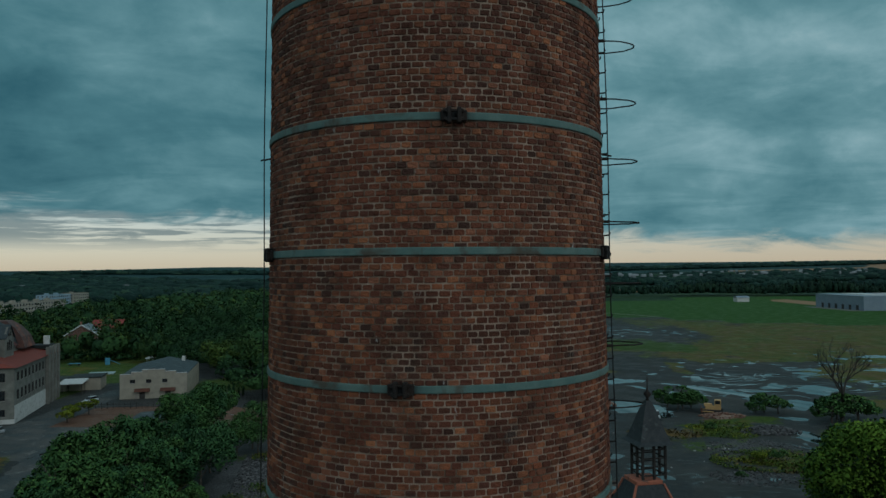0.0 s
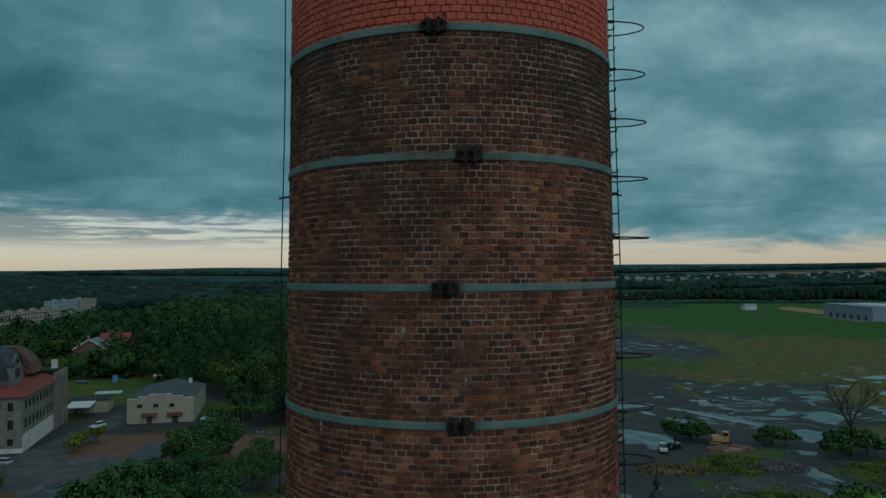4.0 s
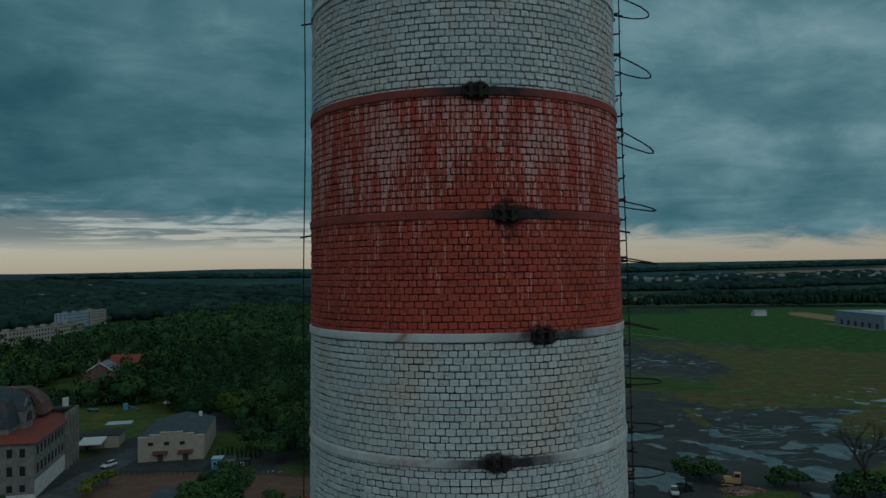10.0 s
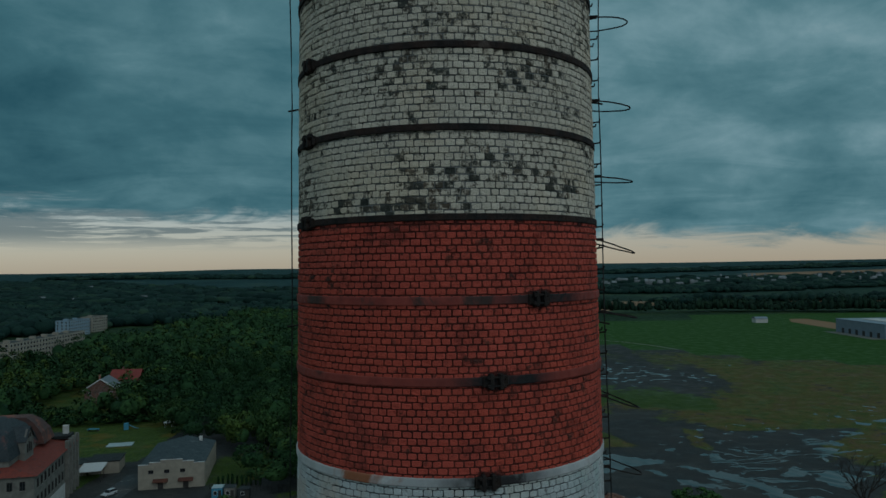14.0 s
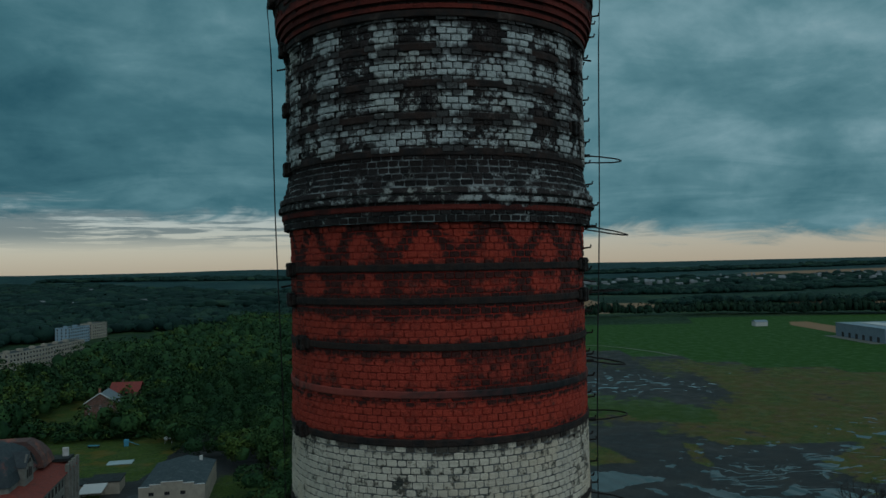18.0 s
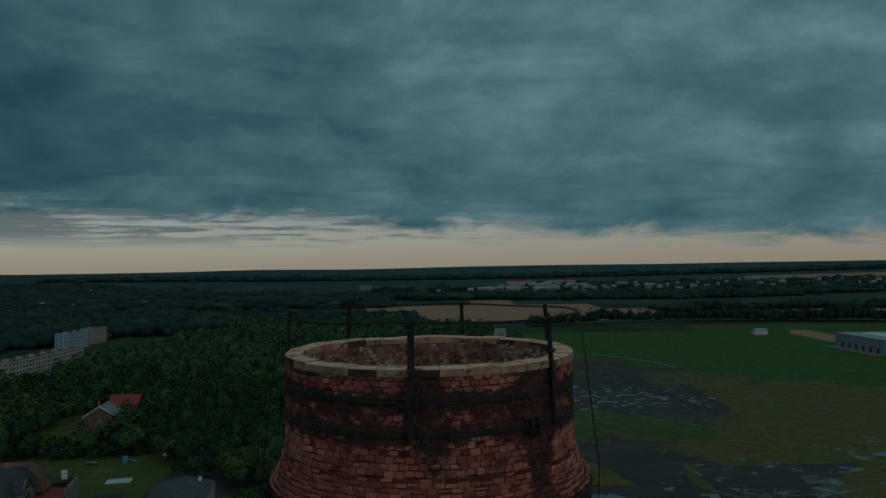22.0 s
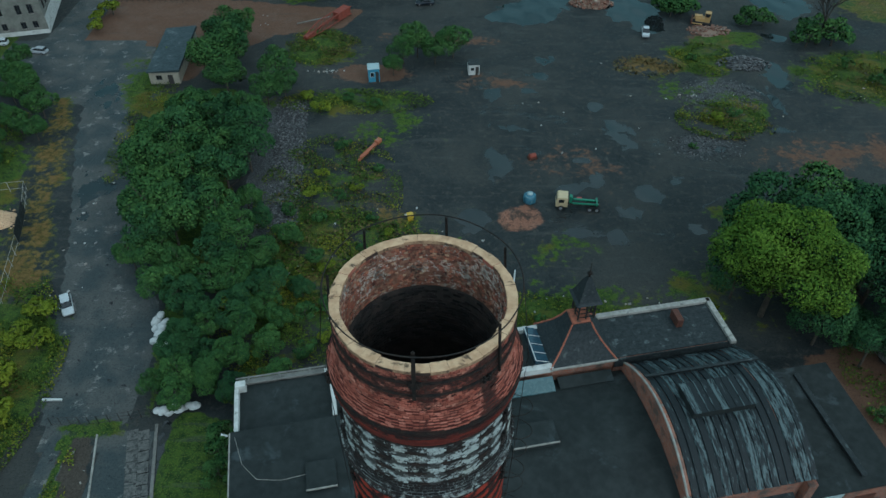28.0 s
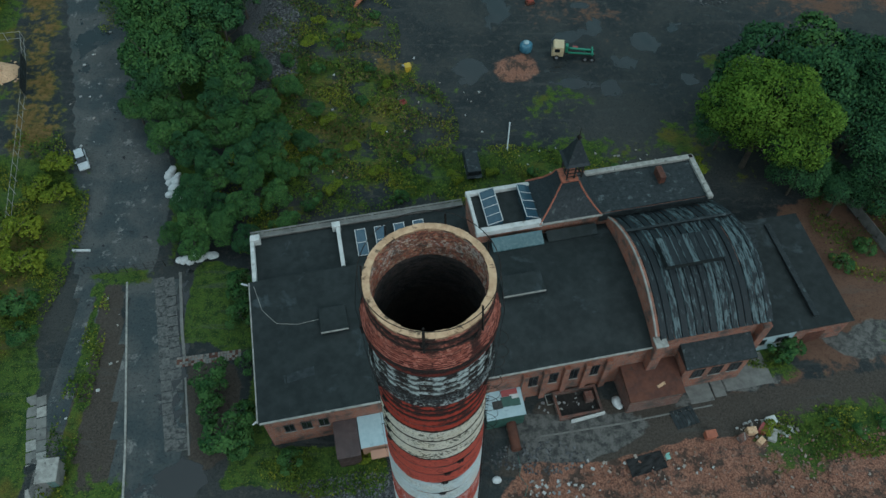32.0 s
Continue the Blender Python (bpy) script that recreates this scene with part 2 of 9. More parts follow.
MORTAR_LIGHT = mottled("lime_mortar", (0.12, 0.082, 0.058), (0.38, 0.28, 0.215), 2.2, 0.95, bump=0.4, grain=60)
MORTAR_WHITE = mottled("painted_mortar", (0.035, 0.040, 0.040), (0.20, 0.205, 0.20), 1.6, 0.95, bump=0.4, grain=60)
MORTAR_SCARLET = mottled("scarlet_mortar", (0.26, 0.026, 0.016), (0.12, 0.015, 0.011), 2.0, 0.95, bump=0.4, grain=60)
MORTAR_RED = mottled("red_painted_mortar", (0.055, 0.014, 0.011), (0.13, 0.032, 0.022), 2.5, 0.95, bump=0.4, grain=60)
MORTAR_PINK = mottled("pink_painted_mortar", (0.12, 0.030, 0.022), (0.24, 0.062, 0.042), 2.5, 0.95, bump=0.4, grain=60, stain_or_sheen=(0.05, 0.02, 0.015), stain_scale=1.2)
MORTAR_ORANGE = mottled("orange_painted_mortar", (0.10, 0.034, 0.014), (0.22, 0.075, 0.026), 2.5, 0.95, bump=0.4, grain=60, stain_or_sheen=(0.05, 0.022, 0.012), stain_scale=1.2)
MORTAR_DARK = mottled("sooty_mortar", (0.018, 0.016, 0.015), (0.04, 0.03, 0.026), 3, 0.95, bump=0.4, grain=60)
DARK_TONES = [(0.10, 0.036, 0.022), (0.13, 0.044, 0.026), (0.19, 0.062, 0.034), (0.11, 0.040, 0.026), (0.23, 0.074, 0.038), (0.05, 0.026, 0.020), (0.15, 0.052, 0.033), (0.36, 0.125, 0.058), (0.055, 0.026, 0.020), (0.44, 0.165, 0.075), (0.17, 0.06, 0.036), (0.38, 0.15, 0.085), (0.12, 0.042, 0.026), (0.30, 0.095, 0.045)]
RED_TONES = [(0.10, 0.03, 0.02), (0.16, 0.05, 0.035), (0.22, 0.075, 0.05), (0.06, 0.03, 0.025)]
SOOT_TONES = [(0.012, 0.012, 0.013), (0.03, 0.028, 0.028), (0.05, 0.04, 0.038)]
BRICK_DARK = masonry("dark_brown_brick", DARK_TONES, white_spots=0.4, mottle=0.75, sooty_up=True)
BRICK_PINK = masonry("faded_pink_red_painted_brick", RED_TONES, (0.50, 0.125, 0.080), 0.74, mottle=0.3, blotch=0.25)
BRICK_ORANGE = masonry("orange_painted_brick", RED_TONES, (0.56, 0.155, 0.046), 0.76, blotch=0.25)
BRICK_WHITE = masonry("white_painted_brick", [(0.14, 0.12, 0.10), (0.26, 0.20, 0.17), (0.20, 0.19, 0.18)], (0.56, 0.615, 0.615), 0.665, flake=4.0, blotch=0.10)
BRICK_CREAM = masonry("weathered_white_painted_brick", [(0.03, 0.042, 0.040), (0.17, 0.13, 0.09), (0.06, 0.065, 0.055)], (0.64, 0.585, 0.48), 0.58, flake=8.0, each=0.15)
BRICK_STREAK = masonry("red_painted_brick_with_white_runs", RED_TONES, (0.43, 0.083, 0.055), 0.80, ((0.58, 0.43, 0.40), 0.62), blotch=0.2)
BRICK_RED = masonry("red_painted_brick", RED_TONES, (0.47, 0.088, 0.060), 0.62, flake=6.0, blotch=0.4)
BRICK_REDDARK = masonry("sooty_red_brick", [(0.05, 0.02, 0.018), (0.12, 0.03, 0.02), (0.2, 0.06, 0.045)], (0.35, 0.050, 0.030), 0.62, flake=4.0, each=0.08, blotch=0.6)
BRICK_SOOTWHITE = masonry("sooty_white_painted_brick", SOOT_TONES, (0.46, 0.50, 0.49), 0.55, flake=5.0, each=0.04)
BRICK_CROWN = masonry("weathered_salmon_brick", [(0.26, 0.066, 0.046), (0.50, 0.158, 0.108), (0.58, 0.22, 0.155), (0.40, 0.108, 0.072), (0.62, 0.28, 0.20), (0.20, 0.055, 0.04), (0.52, 0.175, 0.12)], mottle=0.45, blotch=0.6, flake=4.0)
BRICK_SHOULDER = masonry("weathered_pink_shoulder_brick", [(0.28, 0.082, 0.056), (0.50, 0.165, 0.115), (0.58, 0.23, 0.17), (0.42, 0.125, 0.085), (0.22, 0.065, 0.046)], mottle=0.45, blotch=0.4)
CORNICE = masonry("dark_red_cornice_brick", [(0.10, 0.020, 0.015), (0.19, 0.034, 0.023), (0.07, 0.018, 0.015)], mottle=0.6, blotch=0.7)
BRICK_BASE = masonry("sooty_brick_with_pale_joints", SOOT_TONES, (0.40, 0.43, 0.42), 0.46, flake=5.0, each=0.04)
MORTAR_PALE = mottled("pale_limed_mortar", (0.26, 0.285, 0.285), (0.020, 0.020, 0.020), 4.5, 0.95, bump=0.4, grain=60, stain_or_sheen=(0.018, 0.018, 0.018), stain_scale=2.0, stain_at=0.5)
BRICK_INNER = masonry("burnt_lining_brick", [(0.16, 0.062, 0.046), (0.44, 0.145, 0.088), (0.24, 0.080, 0.056), (0.54, 0.22, 0.13), (0.09, 0.042, 0.034), (0.58, 0.40, 0.26), (0.34, 0.105, 0.068), (0.48, 0.18, 0.105)], mottle=0.55, lime=0.75, blotch=0.8)
MORTAR_BURNT = mottled("burnt_red_mortar", (0.12, 0.052, 0.038), (0.28, 0.15, 0.10), 7.0, 0.95, bump=0.5, grain=50, stain_or_sheen=(0.34, 0.32, 0.28), stain_scale=3.0, stain_at=0.56)
BRICK_SOOT = masonry("sooty_lining_brick", SOOT_TONES, white_spots=0.1)
COPING = mottled("cream_coping_stone", (0.62, 0.415, 0.255), (0.46, 0.28, 0.16), 4.5, 0.9, bump=0.6, stain_or_sheen=(0.09, 0.06, 0.04), stain_scale=3.4, stain_at=0.55)
COPING_DARK = mottled("sooty_coping_side", (0.035, 0.026, 0.022), (0.08, 0.04, 0.03), 3.0, 0.9, bump=0.4, stain_or_sheen=(0.22, 0.16, 0.10), stain_scale=3.0, stain_at=0.62)
COPING_SIDE = mottled("stained_coping_side", (0.40, 0.26, 0.155), (0.22, 0.13, 0.08), 5.0, 0.9, bump=0.5, stain_or_sheen=(0.04, 0.03, 0.025), stain_scale=3.0, stain_at=0.5)
IRON = mottled("blackened_iron", (0.009, 0.009, 0.009), (0.028, 0.019, 0.015), 6, 0.8, 0.1, bump=0.3)
IRON_SCALED = mottled("scaled_rusty_iron", (0.012, 0.011, 0.011), (0.034, 0.020, 0.015), 5, 0.9, 0.0, bump=0.6, stain_or_sheen=(0.075, 0.06, 0.05), stain_scale=2.2, stain_at=0.6)
IRON_TEAL = mottled("grey_green_painted_iron", (0.085, 0.150, 0.138), (0.125, 0.185, 0.165), 3, 0.75, 0.0, bump=0.3, stain_or_sheen=(0.07, 0.06, 0.045), stain_scale=1.1, stain_at=0.55)
IRON_WHITE = mottled("white_painted_iron", (0.58, 0.60, 0.60), (0.44, 0.46, 0.46), 3, 0.6, 0.0, bump=0.2, stain_or_sheen=(0.27, 0.10, 0.045), stain_scale=0.7, stain_at=0.54)
IRON_RED = mottled("red_painted_iron", (0.27, 0.055, 0.04), (0.20, 0.04, 0.03), 3, 0.7, 0.0, bump=0.3, stain_or_sheen=(0.05, 0.03, 0.025), stain_scale=1.2, stain_at=0.54)
IRON_ORANGE = mottled("orange_painted_iron", (0.30, 0.10, 0.035), (0.36, 0.14, 0.06), 3, 0.6, 0.0, bump=0.2, stain_or_sheen=(0.07, 0.05, 0.04), stain_scale=1.0)
def sooted(m):
    """Adds soot beside the clamps to a ring's paint."""
    t = m.node_tree
    b = t.nodes["Principled BSDF"]
    old = b.inputs["Base Color"].links[0].from_socket
    c = t.nodes.new("ShaderNodeTexCoord").outputs["Object"]
    s = maths(t, "MULTIPLY", attribute(t, "soot").outputs["Fac"], maths(t, "ADD", 0.5, noise_of(t, c, 7, 4, 0.6)), True)
    link(t, mixed(t, s, old, (0.012, 0.012, 0.013)), b.inputs["Base Color"])


for iron in (IRON_TEAL, IRON_WHITE, IRON_RED, IRON_ORANGE):
    sooted(iron)
CABLE = mottled("black_cable", (0.01, 0.01, 0.012), (0.02, 0.02, 0.02), 10, 0.5, 0.2, bump=0)


# ---- building helpers ----
def mesh_from(name, verts, faces, mats=(), slots=None, smooth=False):
    me = bpy.data.meshes.new(name)
    me.from_pydata([tuple(v) for v in verts], [], faces)
    for m in mats:
        me.materials.append(m)
    if slots is not None:
        me.polygons.foreach_set("material_index", slots)
    if smooth:
        me.polygons.foreach_set("use_smooth", [True] * len(me.polygons))
    me.update()
    return me


def part(name, bm, material, parent=None, label="", kind="", m=None):
    """Links a bmesh, or a finished mesh, as one object under a thing or a part."""
    if isinstance(bm, bmesh.types.BMesh):
        me = bpy.data.meshes.new(name)
        bm.to_mesh(me)
        bm.free()
        me.materials.append(material)
    else:
        me = bm
        if not me.materials and material:
            me.materials.append(material)
    ob = new(name, me)
    if parent is not None:
        ob.parent = parent
    if m is not None:
        ob.matrix_basis = m
    return tagged(ob, label, kind=kind)


def thing(name, label, category, at=(0, 0, 0), turn=0.0, group="", kind=""):
    ob = new(name)
    ob.matrix_basis = pose(*at, 0, 0, turn)
    ob.empty_display_size = 0.3
    return tagged(ob, label, category, group, kind)


def add_box(bm, c, s, rot=None, bevel=0.0):
    """A box of size s round c, turned by rot (degrees about x, y, z), with its edges broken by bevel."""
    r = bmesh.ops.create_cube(bm, size=1.0)
    vs = r["verts"]
    if bevel:
        bmesh.ops.scale(bm, vec=s, verts=vs)
        es = list({e for v in vs for e in v.link_edges})
        out = bmesh.ops.bevel(bm, geom=es, offset=bevel, segments=1, affect="EDGES")
        vs = list({v for f in out["faces"] for v in f.verts} | {v for v in vs if v.is_valid})
    else:
        bmesh.ops.scale(bm, vec=s, verts=vs)
    m = pose(*c, *(rot or (0, 0, 0)))
    bmesh.ops.transform(bm, matrix=m, verts=vs)
    return vs


def box(c, s, rot=None, bevel=0.0):
    bm = bmesh.new()
    add_box(bm, c, s, rot, bevel)
    return bm


def add_rod(bm, a, b, r, sides=6):
    a, b = Vector(a), Vector(b)
    d = b - a
    q = d.to_track_quat("Z", "Y").to_matrix().to_4x4()
    bmesh.ops.create_cone(bm, cap_ends=True, segments=sides, radius1=r, radius2=r, depth=d.length, matrix=Matrix.Translation((a + b) / 2) @ q)


def rod(a, b, r, sides=6):
    bm = bmesh.new()
    add_rod(bm, a, b, r, sides)
    return bm


def tube(points, r, sides=6, closed=False):
    """A round bar along points."""
    bm = bmesh.new()
    pts = [Vector(p) for p in points]
    n, rings = len(pts), []
    for i, p in enumerate(pts):
        a = pts[(i - 1) % n] if closed or i > 0 else p
        b = pts[(i + 1) % n] if closed or i < n - 1 else p
        q = (b - a).to_track_quat("Z", "Y")
        rings.append([bm.verts.new(p + q @ Vector((r * math.cos(k * math.tau / sides), r * math.sin(k * math.tau / sides), 0))) for k in range(sides)])
    for i in range(n if closed else n - 1):
        u, v = rings[i], rings[(i + 1) % n]
        for k in range(sides):
            bm.faces.new((u[k], u[(k + 1) % sides], v[(k + 1) % sides], v[k]))
    if not closed:
        bm.faces.new(rings[0][::-1])
        bm.faces.new(rings[-1])
    return bm


def lathe(profile, sides=96, material=None, smooth=True):
    """A surface of revolution round the z axis from (radius, z) pairs."""
    verts, faces = [], []
    for r, z in profile:
        verts += [(r * math.cos(k * math.tau / sides), r * math.sin(k * math.tau / sides), z) for k in range(sides)]
    for i in range(len(profile) - 1):
        for k in range(sides):
            a, b = i * sides + k, i * sides + (k + 1) % sides
            faces.append((a, b, b + sides, a + sides))
    return mesh_from("turned", verts, faces, [material] if material else [], smooth=smooth)


# ---- the chimney ----
chimney = thing("factory_chimney", "tall round brick chimney with red and white painted bands", "chimney")


def stack_radius(z):
    """The outer radius of the masonry at height z."""
    knots = [(0, 2.86), (62.6, 2.08), (63.75, 2.09), (63.8, 2.17), (64.0, 2.20), (64.2, 2.20), (64.35, 2.14), (64.55, 2.10), (66.2, 2.10),
             (66.25, 2.12), (66.7, 2.27), (66.98, 2.275), (67.0, 2.27), (67.2, 2.14), (67.5, 2.055), (68.55, 2.04), (68.72, 2.04)]
    for (za, ra), (zb, rb) in zip(knots, knots[1:]):
        if z <= zb:
            return ra + (rb - ra) * (z - za) / (zb - za)
    return knots[-1][1]


# rings: height, angle of the clamp in degrees from the +x axis, paint
RINGS = [(28.40, 268, "t"), (30.02, 272, "t"), (31.63, 260, "t"), (33.24, 205, "t"), (34.83, 275, "t"), (36.47, 271, "t"), (38.09, 272, "t"), (39.69, 268, "t"),
         (41.24, 275, "t"), (42.78, 265, "t"), (44.36, 284, "o"), (45.99, 272, "o"), (47.66, 278, "w"), (49.12, 293, "w"), (50.57, 282, "r"), (52.04, 273, "r"),
         (53.53, 279, "w"), (55.05, 282, "w"), (56.21, 285, "r"), (57.16, 301, "r"), (58.15, 213, "b"), (59.22, 214, "b"), (60.21, 214, "b"), (61.22, 214, "b"),
         (61.78, 306, "r"), (62.33, 215, "b"), (62.87, 205, "b"), (63.27, 205, "b"), (64.63, 200, "b"), (65.05, 330, "b"), (65.44, 200, "b"), (65.87, 330, "b"), (66.26, 200, "b"), (66.93, 200, "b"),
         (67.95, 310, "b"), (68.34, 266, "b")]


def on_pier(deg, z):
    """Whether a place in the white neck lies on one of its sixteen flat piers, which step out under every ring."""
    u = abs(((deg - 277.5) / 22.5 + 0.5) % 1.0 - 0.5)
    head = min(abs(z - top) for top in (64.98, 65.40, 65.82, 66.20)) < 0.07
    return u < (0.27 if head else 0.20)


def soot_at(z, a, rnd):
    """How sooty a brick is at height z and angle a: runs beside the clamps, black figures in the neck, and age near the top."""
    s = 0.0
    for rz, ca, _ in RINGS:
        if abs(rz - z) < 1.2 and rz < 57.5 and rz > 44:
            da = (math.degrees(a) - ca + 180) % 360 - 180
            w = 8.0 if da < 0 else 15.0
            s += 1.25 * math.exp(-(da / w) ** 2 - ((z - rz - 0.01) / (0.055 + 0.05 * math.exp(-(da / 6) ** 2))) ** 2) + 0.28 * math.exp(-(da / 3.4) ** 2 - ((z - rz + 0.2) / 0.2) ** 2)
        elif abs(rz - z) < 0.8 and rz < 44:
            da = (math.degrees(a) - ca + 180) % 360 - 180
            s += 0.7 * math.exp(-(da / 4) ** 2 - ((z - rz) / 0.22) ** 2)
    da = (math.degrees(a) - 288 + 180) % 360 - 180
    if 44.3 < z < 46:
        s += 0.62 * math.exp(-(da / 4.5) ** 2)
    if 49.2 < z < 52:
        s += 0.35 * math.exp(-((da + 4) / 4.5) ** 2)
    if z > 57.8:
        for rz, _, _ in RINGS:
            s += (0.8 if z > 61 else 0.5) * math.exp(-((z - rz + 0.03) / (0.13 if z > 61 else 0.10)) ** 2) * (0.5 + 0.9 * rnd)
    if 61.2 < z < 63.3:
        side = (math.degrees(a) - 300 + 180) % 360 - 180
        s += 0.45 * math.exp(-(side / 24) ** 2 - ((z - 61.95) / 0.35) ** 2)
    if 61.9 < z < 63.9:
        s += 0.12 + 0.3 * noise.noise(Vector((math.cos(a) * 3, math.sin(a) * 3, z * 1.5)))
        tooth = abs(((math.degrees(a) - 267) / 22.5) % 1.0 - 0.5) * 2
        if z > 63.25:
            s += 1.9 * math.exp(-((1.0 - tooth - (63.86 - z) / 0.52) / 0.17) ** 2)
        elif z > 62.2:
            s += 0.7 * math.exp(-((z - 62.82) / 0.10) ** 2) + 1.1 * math.exp(-(tooth / 0.26) ** 2) * (1.0 if z > 62.82 else math.exp(-((62.82 - z) / 0.17) ** 2))
    if 63.8 < z < 66.2:
        s += 0.14 + 0.3 * noise.noise(Vector((math.cos(a) * 4, math.sin(a) * 4, z * 2.5)))
        if z < 64.6:
            s += 0.22
    if 66.2 < z < 66.98:
        s += 0.42 + (0.3 if z < 66.4 else 0.0)
    if z > 66.95:
        d2 = (math.degrees(a) - 313 + 180) % 360 - 180
        s += 0.85 * math.exp(-(d2 / 8) ** 2) + (0.34 if z > 67.98 else 0.12 if z > 67.5 else -0.05) + 0.30 * noise.noise(Vector((math.cos(a) * 5, math.sin(a) * 5, z * 3)))
        d3 = (math.degrees(a) - 272 + 180) % 360 - 180
        s += 0.7 * math.exp(-(d3 / 3.5) ** 2)
    return min(max(s, 0.0), 1.0)


def peel_at(z, a):
    n = noise.noise(Vector((math.cos(a) * 2.6, math.sin(a) * 2.6, z * 1.9)))
    if 63.8 < z < 64.62:
        return 0.16 + 0.25 * n
    if 63.8 < z < 66.3:
        return (-0.24 if on_pier(math.degrees(a), z) else 0.12) + 0.30 * n
    if 58.1 < z < 61.2:
        low_edge = 0.12 if 58.25 < z < 58.75 and n > -0.1 else 0.0
        return 0.22 * n + low_edge
    return 0.12 * n


A0, A1 = radians(178), radians(362)
brick_rng = random.Random(7)


def courses(z0, z1, h, w, a0=A0, a1=A1, joint=0.011, inner=None, rough=0.004, loose=1.0):
    """Bricks in courses on the face of the stack: two angles, two heights, radius and a random number each."""
    out = []
    n = max(1, round((z1 - z0) / h))
    h = (z1 - z0) / n
    for i in range(n):
        za, zb = z0 + i * h + joint / 2, z0 + (i + 1) * h - joint / 2
        r = inner or stack_radius((za + zb) / 2)
        k = max(8, round((a1 - a0) * r / w))
        step = (a1 - a0) / k
        start = a0 + (i % 2) * step / 2 + brick_rng.uniform(-0.08, 0.08) * step
        ends = [start + (j + brick_rng.uniform(-0.10, 0.10)) * step for j in range(k + 1)]
        for a, b in zip(ends, ends[1:]):
            j2 = joint / r
            wob = brick_rng.uniform(-rough, rough)
            lift = [loose * brick_rng.uniform(-0.0045, 0.0045) for _ in range(2)]
            out.append((a + j2 / 2, b - j2 / 2, za + lift[0], zb + lift[1], r + (wob if not inner else -wob), brick_rng.random()))
    return out


def brick_verts(a, b, za, zb, r, depth):
    """Sixteen corners: eight at the back, and a worn face with its corners knocked off and its edges uneven."""
    pts = []
    worn = [brick_rng.uniform(0.007, 0.021) for _ in range(4)]
    for e, rr, j in ((0.0, r - depth, 0.0), (0.005, r, 0.0032)):
        q = abs(rr)
        corners = ((a + e / q, za + e, 1, 1), (b - e / q, za + e, -1, 1), (b - e / q, zb - e, -1, -1), (a + e / q, zb - e, 1, -1))
        for i, (ang, z, sa, sz) in enumerate(corners):
            c = worn[i] if j else 0.004
            both = [(ang, z + sz * c), (ang + sa * c / q, z)]
            for u, v in (both if i % 2 == 0 else both[::-1]):
                rv = rr + brick_rng.uniform(-j, j)
                u, v = u + brick_rng.uniform(-j, j) / q, v + brick_rng.uniform(-j, j)
                pts.append((rv * math.cos(u), rv * math.sin(u), v))
    return pts


BRICK_FACES = [tuple(range(8, 16))] + [(i, (i + 1) % 8, 8 + (i + 1) % 8, 8 + i) for i in range(8)]


def brick_mesh(name, bricks, material, depth=0.02, flip=False):
    verts, faces, soot, peel = [], [], [], []
    for a, b, za, zb, r, rnd in bricks:
        k = len(verts)
        verts += brick_verts(a, b, za, zb, r, -depth if flip else depth)
        for f in BRICK_FACES:
            f = [k + i for i in f]
            faces.append(f[::-1] if flip else f)
        am, zm = (a + b) / 2, (za + zb) / 2
        if flip:
            soot += [0.0] * 16
        elif zm > 43.5:
            four = [soot_at(v, u, rnd) for u, v in ((a, za), (b, za), (b, zb), (a, zb))]
            soot += [v for v in four for _ in range(2)] * 2
        else:
            soot += [soot_at(zm, am, rnd)] * 16
        peel += [peel_at(zm, am)] * 16
    me = mesh_from(name, verts, faces, [material])
    for key, values in (("soot", soot), ("peel", peel)):
        at = me.attributes.new(key, "FLOAT", "POINT")
        at.data.foreach_set("value", values)
    return me


# painted bands from low to high: bottom, top, course height, brick width, material, mortar, what it is
BANDS = [
    (28.0, 42.74, 0.0795, 0.137, BRICK_DARK, MORTAR_LIGHT, "dark brown unpainted brickwork with pale joints"),
    (42.78, 44.36, 0.0855, 0.1235, BRICK_PINK, MORTAR_PINK, "faded pinkish red painted brickwork"),
    (44.36, 45.99, 0.0855, 0.1235, BRICK_ORANGE, MORTAR_ORANGE, "orange painted brickwork"),
    (45.99, 49.14, 0.0835, 0.1225, BRICK_WHITE, MORTAR_WHITE, "white painted brickwork"),
    (49.14, 52.04, 0.0835, 0.1225, BRICK_STREAK, MORTAR_RED, "red painted brickwork with white lime runs"),
    (52.04, 55.05, 0.0835, 0.1225, BRICK_WHITE, MORTAR_WHITE, "white painted brickwork"),
    (55.05, 58.15, 0.0835, 0.1225, BRICK_RED, MORTAR_RED, "bright red painted brickwork"),
    (58.15, 61.19, 0.0835, 0.1225, BRICK_CREAM, MORTAR_WHITE, "weathered cream and white brickwork"),
    (61.19, 63.80, 0.0835, 0.1225, BRICK_REDDARK, MORTAR_SCARLET, "sooty red brickwork with black figures"),
    (63.80, 64.62, 0.082, 0.135, BRICK_BASE, MORTAR_PALE, "soot-black brickwork with pale limed joints"),
    (64.62, 66.26, 0.082, 0.125, BRICK_SOOTWHITE, MORTAR_DARK, "flaking white brickwork blackened by soot"),
    (66.26, 66.98, 0.090, 0.30, CORNICE, MORTAR_DARK, "corbelled red brick cornice"),
    (66.98, 67.45, 0.060, 0.15, BRICK_SHOULDER, MORTAR_RED, "sloping rough brick shoulder"),
    (67.45, 68.66, 0.081, 0.122, BRICK_CROWN, MORTAR_RED, "weathered salmon brick crown"),
]
single_bricks = []
